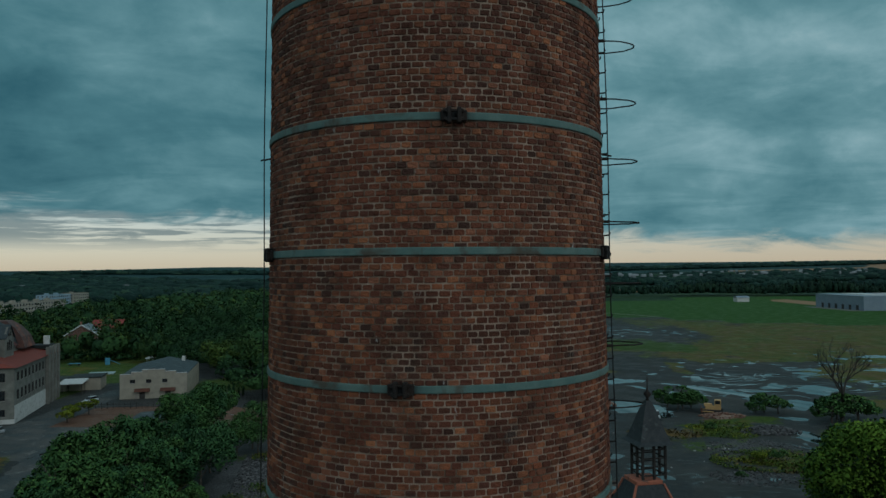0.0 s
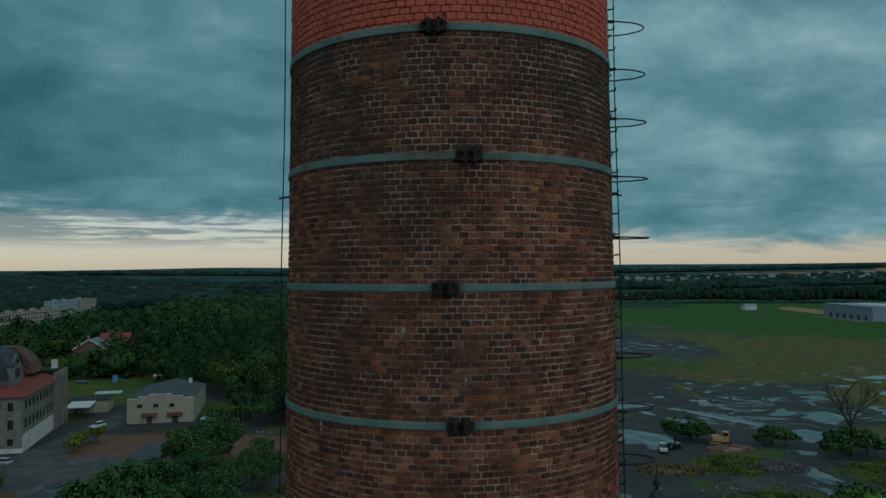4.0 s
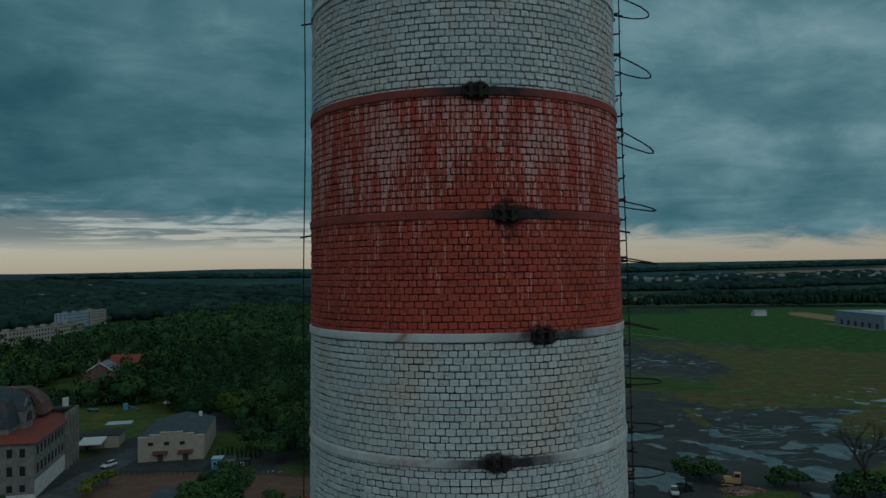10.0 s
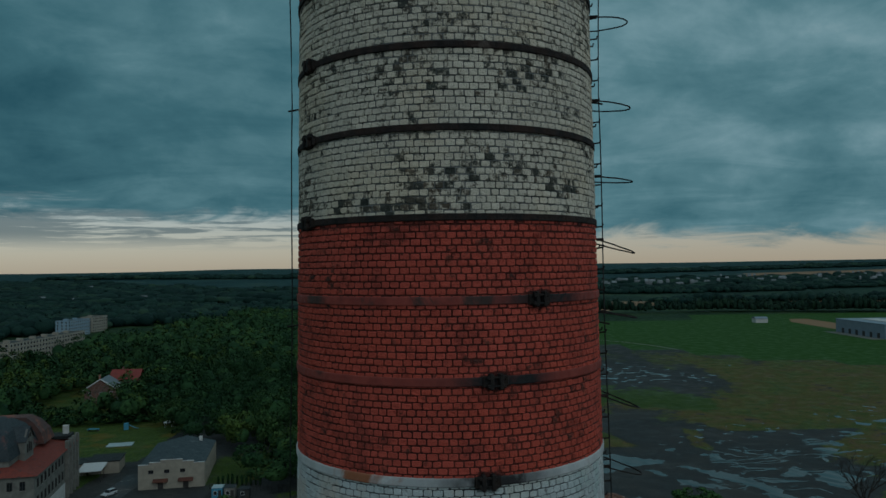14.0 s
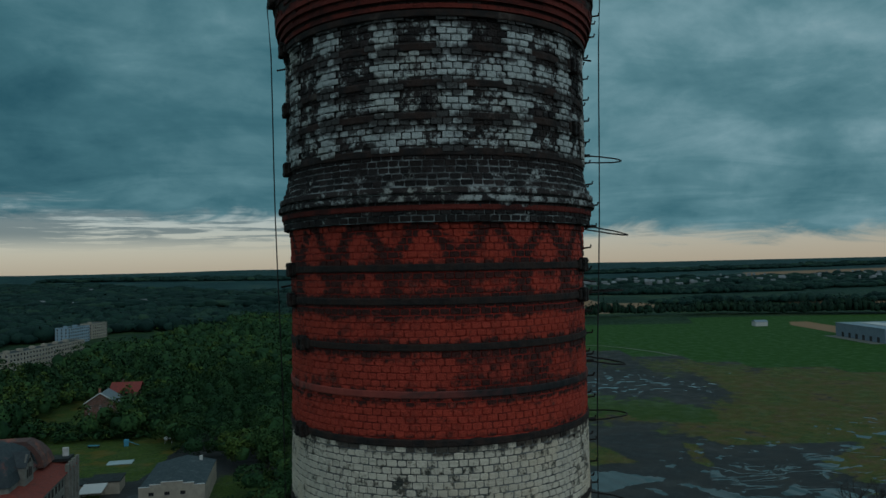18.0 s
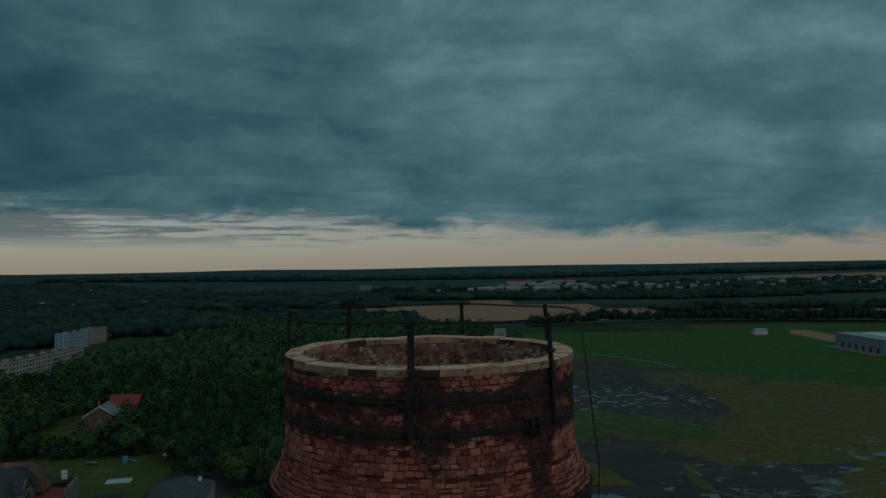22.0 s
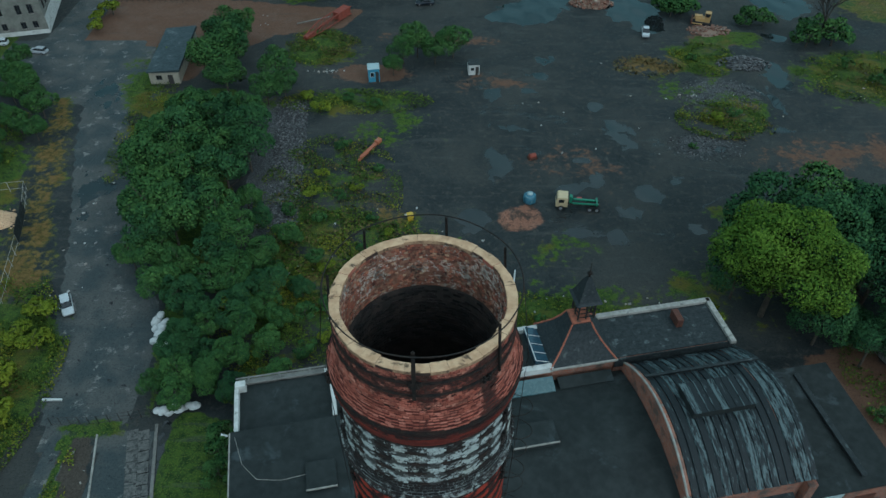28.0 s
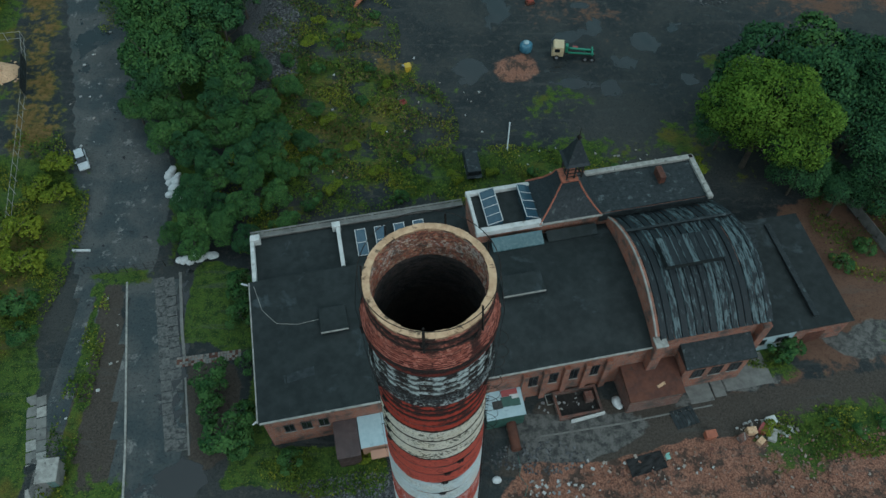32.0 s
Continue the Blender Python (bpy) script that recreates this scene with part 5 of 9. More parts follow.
def window(parent, at, w, h, facing_dir, frame_mat=None, cross=True, sill=True):
    """A window in a wall: frame proud of the wall, pane behind it, a sill below. facing_dir: f front, r right, l left, b back."""
    turn = {"f": 0, "r": 90, "b": 180, "l": 270}[facing_dir]
    frame_mat = frame_mat or FRAME_WHITE
    key = (round(w, 2), round(h, 2), frame_mat.name, cross)
    if key not in WINDOW_MESH:
        bm = bmesh.new()
        f = min(0.09, w * 0.08)
        loops = [[bm.verts.new((sx2 * a2, y, sz2 * b2)) for sx2, sz2 in ((-1, -1), (1, -1), (1, 1), (-1, 1))] for a2, b2, y in ((w / 2, h / 2, 0.02), (w / 2, h / 2, -0.07), (w / 2 - f, h / 2 - f, -0.07), (w / 2 - f, h / 2 - f, 0.02))]
        for la, lb in zip(loops, loops[1:] + loops[:1]):
            for i in range(4):
                bm.faces.new((la[i], la[(i + 1) % 4], lb[(i + 1) % 4], lb[i]))
        bmesh.ops.recalc_face_normals(bm, faces=bm.faces)
        fm = bpy.data.meshes.new("window_frame")
        bm.to_mesh(fm); bm.free(); fm.materials.append(frame_mat)
        bm = bmesh.new()
        add_box(bm, (0, -0.03, 0), (f * 0.8, 0.05, h - 2 * f))
        cm = bpy.data.meshes.new("glazing_bar")
        bm.to_mesh(cm); bm.free(); cm.materials.append(frame_mat)
        bm = box((0, 0.0, 0), (w - 0.02, 0.03, h - 0.02))
        pm = bpy.data.meshes.new("pane")
        bm.to_mesh(pm); bm.free(); pm.materials.append(GLASS_DARK)
        bm = box((0, -0.06, -h / 2 - 0.04), (w + 0.16, 0.16, 0.07))
        sm = bpy.data.meshes.new("sill")
        bm.to_mesh(sm); bm.free(); sm.materials.append(STONE_PALE)
        WINDOW_MESH[key] = (fm, pm, sm, cm)
    fm, pm, sm, cm = WINDOW_MESH[key]
    win = part("window", fm, None, parent, m=pose(*at, 0, 0, turn))
    part("pane", pm, None, win)
    if cross:
        part("glazing_bar", cm, None, win)
    if sill:
        part("sill", sm, None, win)
    return win


TURN = 11.1
CORNER = (-20.2, 18.65)


def hall_thing(name, label, category):
    return thing(name, label, category, (*CORNER, 0), TURN)


# main hall, flat felt roof
hall = hall_thing("factory_hall", "long red brick factory hall with dark bitumen felt roof", "factory building")
part("wall", shell(0, 23, 0, 18.6, 0, 8.0), FACE_BRICK, hall, "red brick wall")
part("wall", shell(23.05, 46, 0, 18.6, 0, 9.1), FACE_BRICK, hall, "red brick wall")
part("roof", prism([(-0.35, -0.4), (23.0, -0.4), (23.0, 18.6), (-0.35, 18.6)], 8.0, 8.28), ROOF_FELT, hall, "dark bitumen felt roof")


def low_vault(v):
    return 9.2 + 2.0 * (1 - (2 * v / 18.6 - 1) ** 2)


def felt_strip(u0, u1, lift, thick):
    """A strip of the shallow barrel roof."""
    bm = bmesh.new()
    rows = []
    for i in range(25):
        v = -0.4 + 19.0 * i / 24
        z = low_vault(max(0.0, min(v, 18.6))) + lift
        rows.append([bm.verts.new((u, v, zz)) for u, zz in ((u0, z - thick), (u0, z), (u1, z), (u1, z - thick))])
    for p, q in zip(rows, rows[1:]):
        for k in range(4):
            bm.faces.new((p[k], p[(k + 1) % 4], q[(k + 1) % 4], q[k]))
    bm.faces.new(rows[0][::-1])
    bm.faces.new(rows[-1])
    return bm


part("roof", felt_strip(22.8, 46.0, 0.0, 0.25), ROOF_FELT, hall, "shallow curved bitumen felt roof")
bm = bmesh.new()
end = [[bm.verts.new((u, 18.6 * i / 16, z)) for u in (22.85, 23.05) for z in (8.0, low_vault(18.6 * i / 16) - 0.1)] for i in range(17)]
for p, q in zip(end, end[1:]):
    bm.faces.new((p[0], p[1], q[1], q[0]))
    bm.faces.new((p[2], q[2], q[3], p[3]))
part("end_wall", bm, FACE_BRICK, hall)
part("parapet_cap", box((11.4, -0.42, 8.22), (23.2, 0.22, 0.20), bevel=0.03), STONE_PALE, hall)
part("parapet_cap", box((34.5, -0.42, 9.1), (23.2, 0.22, 0.22), bevel=0.03), STONE_PALE, hall)
part("parapet_cap", box((-0.4, 9.1, 8.25), (0.16, 18.8, 0.14), bevel=0.03), STONE_PALE, hall)
for u in (30.5, 33.0, 35.6, 38.2, 40.8):
    part("buttress", prism([(u, -0.45), (u + 0.7, -0.45), (u + 0.7, 0.05), (u, 0.05)], 0, 7.4), FACE_BRICK, hall)
for u in (2.6, 4.6, 6.6):
    window(hall, (u, -0.02, 4.6), 1.2, 2.0, "f", FRAME_DARK)
for u in (31.9, 34.4, 37.0, 39.6):
    window(hall, (u, -0.02, 4.8), 1.3, 2.6, "f", FRAME_DARK)
for u, v, w, d, h, z in ((9.5, 11.1, 3.3, 3.3, 0.55, 8.28), (32.5, 9.6, 5.2, 2.8, 0.85, 11.1)):
    hatch = part("roof_hatch", box((u, v, z + h / 2), (w, d, h), bevel=0.04), ROOF_FELT, hall)
    part("flashing", box((u, v - d / 2 - 0.05, z + h - 0.1), (w, 0.10, 0.22)), STONE_PALE, hatch)
part("roof_cable", tube([(0.2, 17.8, 8.31), (1.0, 14.2, 8.31), (2.6, 12.0, 8.31), (5.2, 11.4, 8.31), (7.9, 11.6, 8.33)], 0.03, 4), STONE_PALE, hall)
part("roof_patch", prism([(3.0, 3.9), (6.6, 4.4), (6.5, 5.5), (2.9, 5.0)], 8.28, 8.292), ROOF_SHEET, hall, "pale worn patch of felt")
part("gutter_spout", rod((-0.6, 18.3, 8.1), (-1.4, 18.8, 7.9), 0.12, 8), FRAME_WHITE, hall)
part("gutter_spout", rod((-0.5, 0.1, 8.0), (-1.0, -0.2, 7.9), 0.10, 8), FRAME_WHITE, hall)
for i in range(13):
    u = 3.2 + i * 3.4
    part("felt_seam", box((u, 9.1, 8.287), (0.14, 18.2, 0.016)) if u < 22 else felt_strip(u, u + 0.14, 0.012, 0.04), ROOF_FELT, hall)
part("roof_glazing", prism([(30.5, 15.6), (37.1, 15.6), (37.1, 17.2), (30.5, 17.2)], 9.4, [10.45, 10.45, 11.2, 11.2]), TEAL_GLASS, hall, "lean-to strip of dull green glass")
part("roof_glazing", prism([(37.7, 15.8), (44.3, 15.8), (44.3, 17.2), (37.7, 17.2)], 9.4, [10.4, 10.4, 10.8, 10.8]), ROOF_FELT, hall)

# low rear wing with parapets and balustrade
rear = hall_thing("rear_wing", "low rear wing with felt roof, white parapet and balustrade", "factory wing")
part("wall", shell(0, 28.8, 18.65, 26.0, 0, 6.9), FACE_BRICK, rear)
part("roof", block(0.1, 28.8, 18.65, 25.9, 6.9, 7.1), ROOF_FELT, rear, "dark bitumen felt roof")
part("parapet", box((0.25, 22.2, 7.45), (0.5, 7.2, 1.1), bevel=0.03), WHITE_RENDER, rear, "white painted parapet wall")
part("parapet", box((0.7, 25.4, 7.6), (1.2, 0.9, 1.4), bevel=0.03), WHITE_RENDER, rear)
part("parapet", box((11.6, 22.2, 7.5), (0.5, 6.6, 1.2), bevel=0.03), WHITE_RENDER, rear, "white painted dividing parapet")
part("parapet", box((11.4, 25.5, 7.6), (1.1, 0.8, 1.4), bevel=0.03), WHITE_RENDER, rear)
for v in (25.9, 26.9):
    part("coping", box((14.4, v, 7.55 if v < 26.5 else 7.4), (28.8, 0.24, 0.16), bevel=0.03), CONCRETE, rear)
for i in range(8):
    part("cross_beam", box((1.6 + i * 3.7, 26.4, 7.45), (0.28, 1.2, 0.22), bevel=0.03), CONCRETE, rear)
part("balustrade_wall", box((14.4, 26.4, 6.85), (28.8, 0.7, 0.9)), CONCRETE, rear)
for i, u in enumerate((13.8, 16.4, 19.0, 21.6)):
    sky = part("skylight", prism([(u, 20.6), (u + 1.25, 20.6), (u + 1.25, 24.2), (u, 24.2)], 7.1, [7.2, 7.2, 7.9, 7.9]), SOLAR, rear, "blue glazed skylight in white frame")
    for a, b2 in (((u - 0.06, 20.5, 7.24), (u - 0.06, 24.3, 7.98)), ((u + 1.31, 20.5, 7.24), (u + 1.31, 24.3, 7.98)), ((u, 22.4, 7.58), (u + 1.25, 22.4, 7.58)), ((u, 24.25, 7.95), (u + 1.25, 24.25, 7.95)), ((u, 20.55, 7.25), (u + 1.25, 20.55, 7.25))):
        part("frame_bar", rod(a, b2, 0.05, 4), FRAME_WHITE, sky)

# block with white parapets and tilted glazing
annex = hall_thing("parapet_block", "taller block with white parapets and two tilted glazed frames", "factory wing")
part("wall", shell(28.8, 37.2, 17.9, 24.4, 0, 11.4), FACE_BRICK, annex)
part("roof", block(29.0, 37.2, 18.0, 24.3, 11.4, 11.55), ROOF_FELT, annex)
for c2, s2 in (((33, 18.0, 11.75), (8.6, 0.75, 0.9)), ((33, 24.2, 11.75), (8.6, 0.6, 0.8)), ((29.0, 21.2, 11.7), (0.4, 6.2, 0.7))):
    part("parapet", box(c2, s2, bevel=0.04), WHITE_RENDER, annex, "white painted parapet")
for u in (30.4, 35.4):
    pan = part("tilted_glazing", prism([(u, 18.6), (u + 1.9, 18.6), (u + 1.9, 24.0), (u, 24.0)], 11.55, [12.7, 11.9, 11.9, 12.7] if u > 32 else [12.1, 12.7, 12.7, 12.1]), SOLAR, annex, "blue glass in pale bars")
    za, zb = (12.74, 11.94) if u > 32 else (12.14, 12.74)
    for v in (18.6, 19.95, 21.3, 22.65, 24.0):
        part("frame_bar", rod((u, v, za), (u + 1.9, v, zb), 0.05, 4), FRAME_WHITE, pan)
    for uu, zz in ((u, za), (u + 1.9, zb)):
        part("frame_bar", rod((uu, 18.6, zz), (uu, 24.0, zz), 0.06, 4), FRAME_WHITE, pan)

# tower with flared slate roof, lantern and spire
tower = hall_thing("roof_tower", "square tower with flared slate roof and wooden lantern", "tower")
TU, TV = 41.0, 21.2
part("wall", shell(37.2, 44.8, 17.8, 24.5, 0, 11.9), FACE_BRICK, tower)
levels = [(4.05, 3.6, 11.9), (3.2, 2.9, 12.9), (2.3, 2.1, 14.1), (1.55, 1.45, 15.4), (1.15, 1.15, 16.35)]
bm = bmesh.new()
rings = [[bm.verts.new((TU + sx2 * a, TV + sy2 * b2, z)) for sx2, sy2 in ((-1, -1), (1, -1), (1, 1), (-1, 1))] for a, b2, z in levels]
for lo, hi in zip(rings, rings[1:]):
    for i in range(4):
        bm.faces.new((lo[i], lo[(i + 1) % 4], hi[(i + 1) % 4], hi[i]))
bm.faces.new(rings[-1]); bm.faces.new(rings[0][::-1])
part("slate_roof", bm, SLATE, tower, "dark flared slate roof")
for sx2, sy2 in ((-1, -1), (1, -1), (1, 1), (-1, 1)):
    part("hip_ridge", tube([(TU + sx2 * a, TV + sy2 * b2, z + 0.05) for a, b2, z in levels], 0.11, 5), COPPER, tower, "orange ridge tiles")
part("eaves_gutter", box((TU, 17.55, 11.85), (8.3, 0.25, 0.22)), STONE_PALE, tower)
part("lantern_base", box((TU, TV, 16.5), (2.2, 2.2, 0.3), bevel=0.03), COPPER, tower)
TU, TV = TU + 0.55, TV + 0.2
for sx2 in (-1, 0, 1):
    for sy2 in (-1, 0, 1):
        if sx2 or sy2:
            part("lantern_post", box((TU + sx2 * 0.95, TV + sy2 * 0.95, 18.0), (0.17, 0.17, 2.8)), TIMBER, tower)
for i in range(4):
    for q in range(4):
        a = q * math.pi / 2
        c3, s3b = round(math.cos(a)), round(math.sin(a))
        part("lantern_slat", box((TU + c3 * 0.95, TV + s3b * 0.95, 16.95 + i * 0.66), (0.08 if c3 else 1.8, 0.08 if s3b else 1.8, 0.10), (0, 0, 0)), TIMBER, tower)
bm = bmesh.new()
sp = [(1.55, 19.35), (1.25, 19.6), (0.95, 20.4), (0.55, 21.7), (0.20, 22.6)]
rings = [[bm.verts.new((TU + r2 * sx2, TV + r2 * sy2, z)) for sx2, sy2 in ((-1, -1), (1, -1), (1, 1), (-1, 1))] for r2, z in sp]
for lo, hi in zip(rings, rings[1:]):
    for i in range(4):
        bm.faces.new((lo[i], lo[(i + 1) % 4], hi[(i + 1) % 4], hi[i]))
bm.faces.new(rings[-1]); bm.faces.new(rings[0][::-1])
part("spire", bm, SLATE, tower, "dark pointed slate spire")
part("finial", lathe([(0.02, 22.5), (0.16, 22.6), (0.10, 22.8), (0.34, 23.1), (0.10, 23.4), (0.05, 23.6), (0.03, 24.7), (0.004, 24.8)], 8, IRON), None, tower, m=Matrix.Translation((TU, TV, 0)))

# flat block behind the vault
flat_block = hall_thing("flat_roofed_block", "brick block with flat felt roof and pale stone coping", "factory wing")
part("wall", shell(44.9, 60.0, 17.7, 24.6, 0, 11.7), FACE_BRICK, flat_block)
part("roof", block(45.0, 59.9, 17.9, 24.5, 11.7, 11.85), ROOF_SHEET, flat_block, "streaked felt roof")
for c2, s2 in (((52.4, 24.4, 12.0), (15.2, 0.7, 0.5)), ((59.75, 21.0, 12.0), (0.7, 7.4, 0.5))):
    part("coping", box(c2, s2, bevel=0.05), STONE_PALE, flat_block)
part("wall_flashing", box((52.4, 17.64, 11.15), (15.0, 0.10, 1.5)), ROOF_SHEET, flat_block, "dark felt flashing over the wall")
part("roof_flue", box((54.4, 21.9, 12.5), (0.8, 2.0, 1.3), bevel=0.05), RUST_SHEET, flat_block, "rust-red box flue")
for i in range(6):
    part("felt_seam", box((52.4, 18.8 + i * 1.0, 11.86), (14.6, 0.12, 0.03)), ROOF_SHEET, flat_block)

# barrel-vaulted hall
vault = hall_thing("vaulted_hall", "brick hall with dark barrel-vaulted sheet roof", "factory building")
part("wall", shell(46.1, 60.4, 0.0, 17.6, 0, 10.6), FACE_BRICK, vault)
EAVE, RISE, CHORD = 10.6, 3.5, 17.6


def arch(v, lift=0.0):
    s = v / CHORD
    return EAVE + lift + RISE * (1 - (2 * s - 1) ** 2)


bm = bmesh.new()
n = 24
front = [(46.05, v, arch(v, 0.25)) for v in [CHORD * i / n for i in range(n + 1)]]
lo = [[bm.verts.new((46.05 + du, p[1], EAVE - 2.4)) for p in front] for du in (0, 0.5)]
hi = [[bm.verts.new((46.05 + du, p[1], p[2] + 0.15)) for p in front] for du in (0, 0.5)]
for i in range(n):
    bm.faces.new((lo[0][i + 1], lo[0][i], hi[0][i], hi[0][i + 1]))
    bm.faces.new((lo[1][i], lo[1][i + 1], hi[1][i + 1], hi[1][i]))
    bm.faces.new((hi[0][i], hi[1][i], hi[1][i + 1], hi[0][i + 1]))
part("gable_wall", bm, FACE_BRICK, vault, "curved red brick gable")
part("gable_cap", tube([(46.1, v, arch(v, 0.46)) for v in [CHORD * i / n for i in range(n + 1)]], 0.13, 5), STONE_PALE, vault)
roof_rng = random.Random(11)
NP = 16
for i in range(NP):
    u0, u1 = 46.6 + i * 14.1 / NP, 46.6 + (i + 1) * 14.1 / NP
    dz = roof_rng.uniform(0, 0.05)
    bm = bmesh.new()
    cols = [(u0 + 0.02, 0.0), (u0 + 0.10, 0.14), (u0 + 0.20, 0.0), (u1 - 0.01, 0.0), (u1 - 0.01, -0.2)]
    grid = [[bm.verts.new((u, v, arch(max(0, min(v, CHORD)), 0.12) - (0.25 if v < 0 or v > CHORD else 0) + h2 + dz)) for u, h2 in cols] for v in [-0.5] + [CHORD * k / 20 for k in range(21)] + [CHORD + 0.4]]
    for a2, b2 in zip(grid, grid[1:]):
        for k in range(len(cols) - 1):
            bm.faces.new((a2[k], a2[k + 1], b2[k + 1], b2[k]))
    part("roof_sheet", bm, VAULT_SHEET, vault, "dark streaked roof sheet")
mon = part("roof_monitor", box((52.6, 8.6, 14.50), (7.2, 3.6, 1.2), bevel=0.04), ROOF_FELT, vault, "raised ventilation monitor")
for i in range(9):
    part("monitor_sheet", box((49.4 + i * 0.80, 8.6, 15.15 + (0.02 if i % 2 else 0)), (0.76, 4.0, 0.07)), VAULT_SHEET, mon)
    part("monitor_rib", box((49.0 + i * 0.80, 8.6, 15.21), (0.10, 4.0, 0.12)), VAULT_SHEET, mon)
part("rear_ridge", box((53.4, 13.4, 13.55), (13.8, 0.3, 0.3)), ROOF_SHEET, vault)
part("porch", shell(50.2, 58.6, -2.6, 0.0, 0, 6.3, 0.35), FACE_BRICK, vault, "brick porch")
part("porch_roof", prism([(50.0, -3.0), (59.0, -3.0), (59.0, 0.0), (50.0, 0.0)], 6.3, [6.6, 6.6, 7.6, 7.6]), ROOF_SHEET, vault)
for u in (52.2, 54.6, 57.0):
    window(vault, (u, -2.62, 4.0), 1.5, 2.2, "f", FRAME_DARK)
part("pier", box((46.6, -0.5, 5.2), (1.3, 1.3, 10.4), bevel=0.05), FACE_BRICK, vault)
part("pier_cap", box((46.6, -0.5, 10.5), (1.5, 1.5, 0.25), bevel=0.05), STONE_PALE, vault)
part("pier", box((60.2, -0.3, 4.9), (1.1, 1.1, 9.8), bevel=0.05), FACE_BRICK, vault)

# low building at the east end
east = hall_thing("low_east_building", "low building with dark felt roof and pale front wall", "workshop")
part("wall", shell(60.6, 74.2, 0.6, 17.0, 0, 4.2), FACE_BRICK, east)
part("front_wall", box((63.8, 0.5, 2.1), (6.2, 0.25, 4.2)), WHITE_SHEET, east, "pale painted front wall")
part("front_wall", box((70.6, 0.5, 2.1), (7.2, 0.25, 4.2)), FACE_BRICK, east)
part("roof", prism([(60.5, 0.2), (74.5, 0.2), (74.5, 17.2), (60.5, 17.2)], 4.2, [4.4, 4.4, 4.9, 4.9]), ROOF_FELT, east, "dark felt roof")
part("roof_kerb", box((69.6, 8.8, 4.95), (0.7, 14.6, 0.4), bevel=0.04), ROOF_SHEET, east)
for i in range(5):
    part("roof_sheet", box((64.2 + i * 0.2, 13.0 + i * 0.8, 4.86 + i * 0.02), (5.8, 0.7, 0.05), (1.7, 0, 3)), ROOF_SHEET, east)
for u in (62.3, 65.3):
    window(east, (u, 0.36, 2.4), 1.6, 1.4, "f", FRAME_DARK)
part("door", box((70.0, 0.34, 1.3), (2.6, 0.08, 2.6)), RUST_SHEET, east)

# lean-to sheds along the front
def lean_to(name, label, u0, u1, v0, v1, h0, h1, wall_mat, roof_mat, ribs=0.0):
    sh = hall_thing(name, label, "shed")
    part("wall", shell(u0 + 0.1, u1 - 0.1, v0 + 0.15, v1, 0, h0 - 0.1, 0.15), wall_mat, sh)
    part("roof", prism([(u0, v0), (u1, v0), (u1, v1), (u0, v1)], h0 - 0.12, [h0, h0, h1, h1]), roof_mat, sh)
    if ribs:
        k = int((u1 - u0) / ribs)
        for i in range(k):
            u = u0 + (i + 0.5) * ribs
            a = math.degrees(math.atan2(h1 - h0, v1 - v0))
            part("roof_rib", box((u, (v0 + v1) / 2, (h0 + h1) / 2 + 0.02), (0.07, (v1 - v0) * 1.0, 0.05), (a, 0, 0)), roof_mat, sh)
    return sh


lean_to("brown_shed", "brown corrugated lean-to shed against the hall", 7.5, 10.3, -4.4, -0.05, 3.3, 4.0, BROWN_SHEET, BROWN_SHEET, 0.25)
ws = lean_to("white_shed", "lean-to shed with pale blue-white sheet roof", 10.4, 15.4, -3.7, -0.05, 3.5, 4.2, PEACH_RENDER, WHITE_SHEET)
part("step_roof", box((13.2, -4.4, 2.6), (3.6, 1.0, 0.2)), PEACH_RENDER, ws, "cream boarded lean-to")
cs = lean_to("patched_shed", "shed roofed with white, red and green sheets", 25.6, 30.4, -3.3, -0.05, 3.3, 4.0, GREEN_SHEET, WHITE_SHEET)
for u, v, w, d, mt in ((28.9, -0.5, 2.0, 0.8, RED_SHEET), (29.4, -1.1, 1.1, 0.7, WHITE_RENDER), (28.4, -1.5, 1.4, 1.2, GREEN_SHEET), (29.5, -1.7, 1.0, 0.9, GREEN_SHEET), (27.2, -1.7, 1.2, 1.0, FRAME_DARK)):
    part("roof_patch", box((u, v, 4.0 + v * 0.215 + 0.05), (w, d, 0.03), (12.2, 0, 0)), mt, cs)
rs = lean_to("rusty_roofed_shed", "shed with rust-brown sheet iron roof beside the yard", 43.0, 50.0, -4.6, -0.02, 3.7, 4.5, FACE_BROWN, RUST_SHEET)
part("plank", box((47.3, -3.2, 4.02), (1.1, 0.35, 0.08), (9, 0, 20)), COPING, rs, "pale loose plank")

# ---- the large villa ----
villa = thing("villa", "large grey rendered villa with slate mansard and red eaves roof", "villa", (-94.0, 153.6, 0), 14.0)
part("wall", shell(-30, 0, 0, 37, 0, 12.4, 0.5), GREY_RENDER, villa, "stained grey rendered wall")
part("plinth", shell(-30.1, 0.1, -0.1, 37.1, 0, 1.0, 0.3), WHITE_RENDER, villa)
bm = bmesh.new()
ra = [bm.verts.new(p) for p in ((-30.8, -0.8, 12.4), (0.8, -0.8, 12.4), (0.8, 37.8, 12.4), (-30.8, 37.8, 12.4))]
rb = [bm.verts.new(p) for p in ((-27, 2.6, 14.0), (-6, 2.6, 14.0), (-6, 31, 14.0), (-27, 31, 14.0))]
for i in range(4):
    bm.faces.new((ra[i], ra[(i + 1) % 4], rb[(i + 1) % 4], rb[i]))
bm.faces.new(ra[::-1]); bm.faces.new(rb)
part("eaves_roof", bm, RED_TILE, villa, "dull red sheet roof round the eaves")
part("upper_wall", shell(-27, -6, 2.6, 31, 13.8, 15.4, 0.4), GREY_RENDER, villa)
bm = bmesh.new()
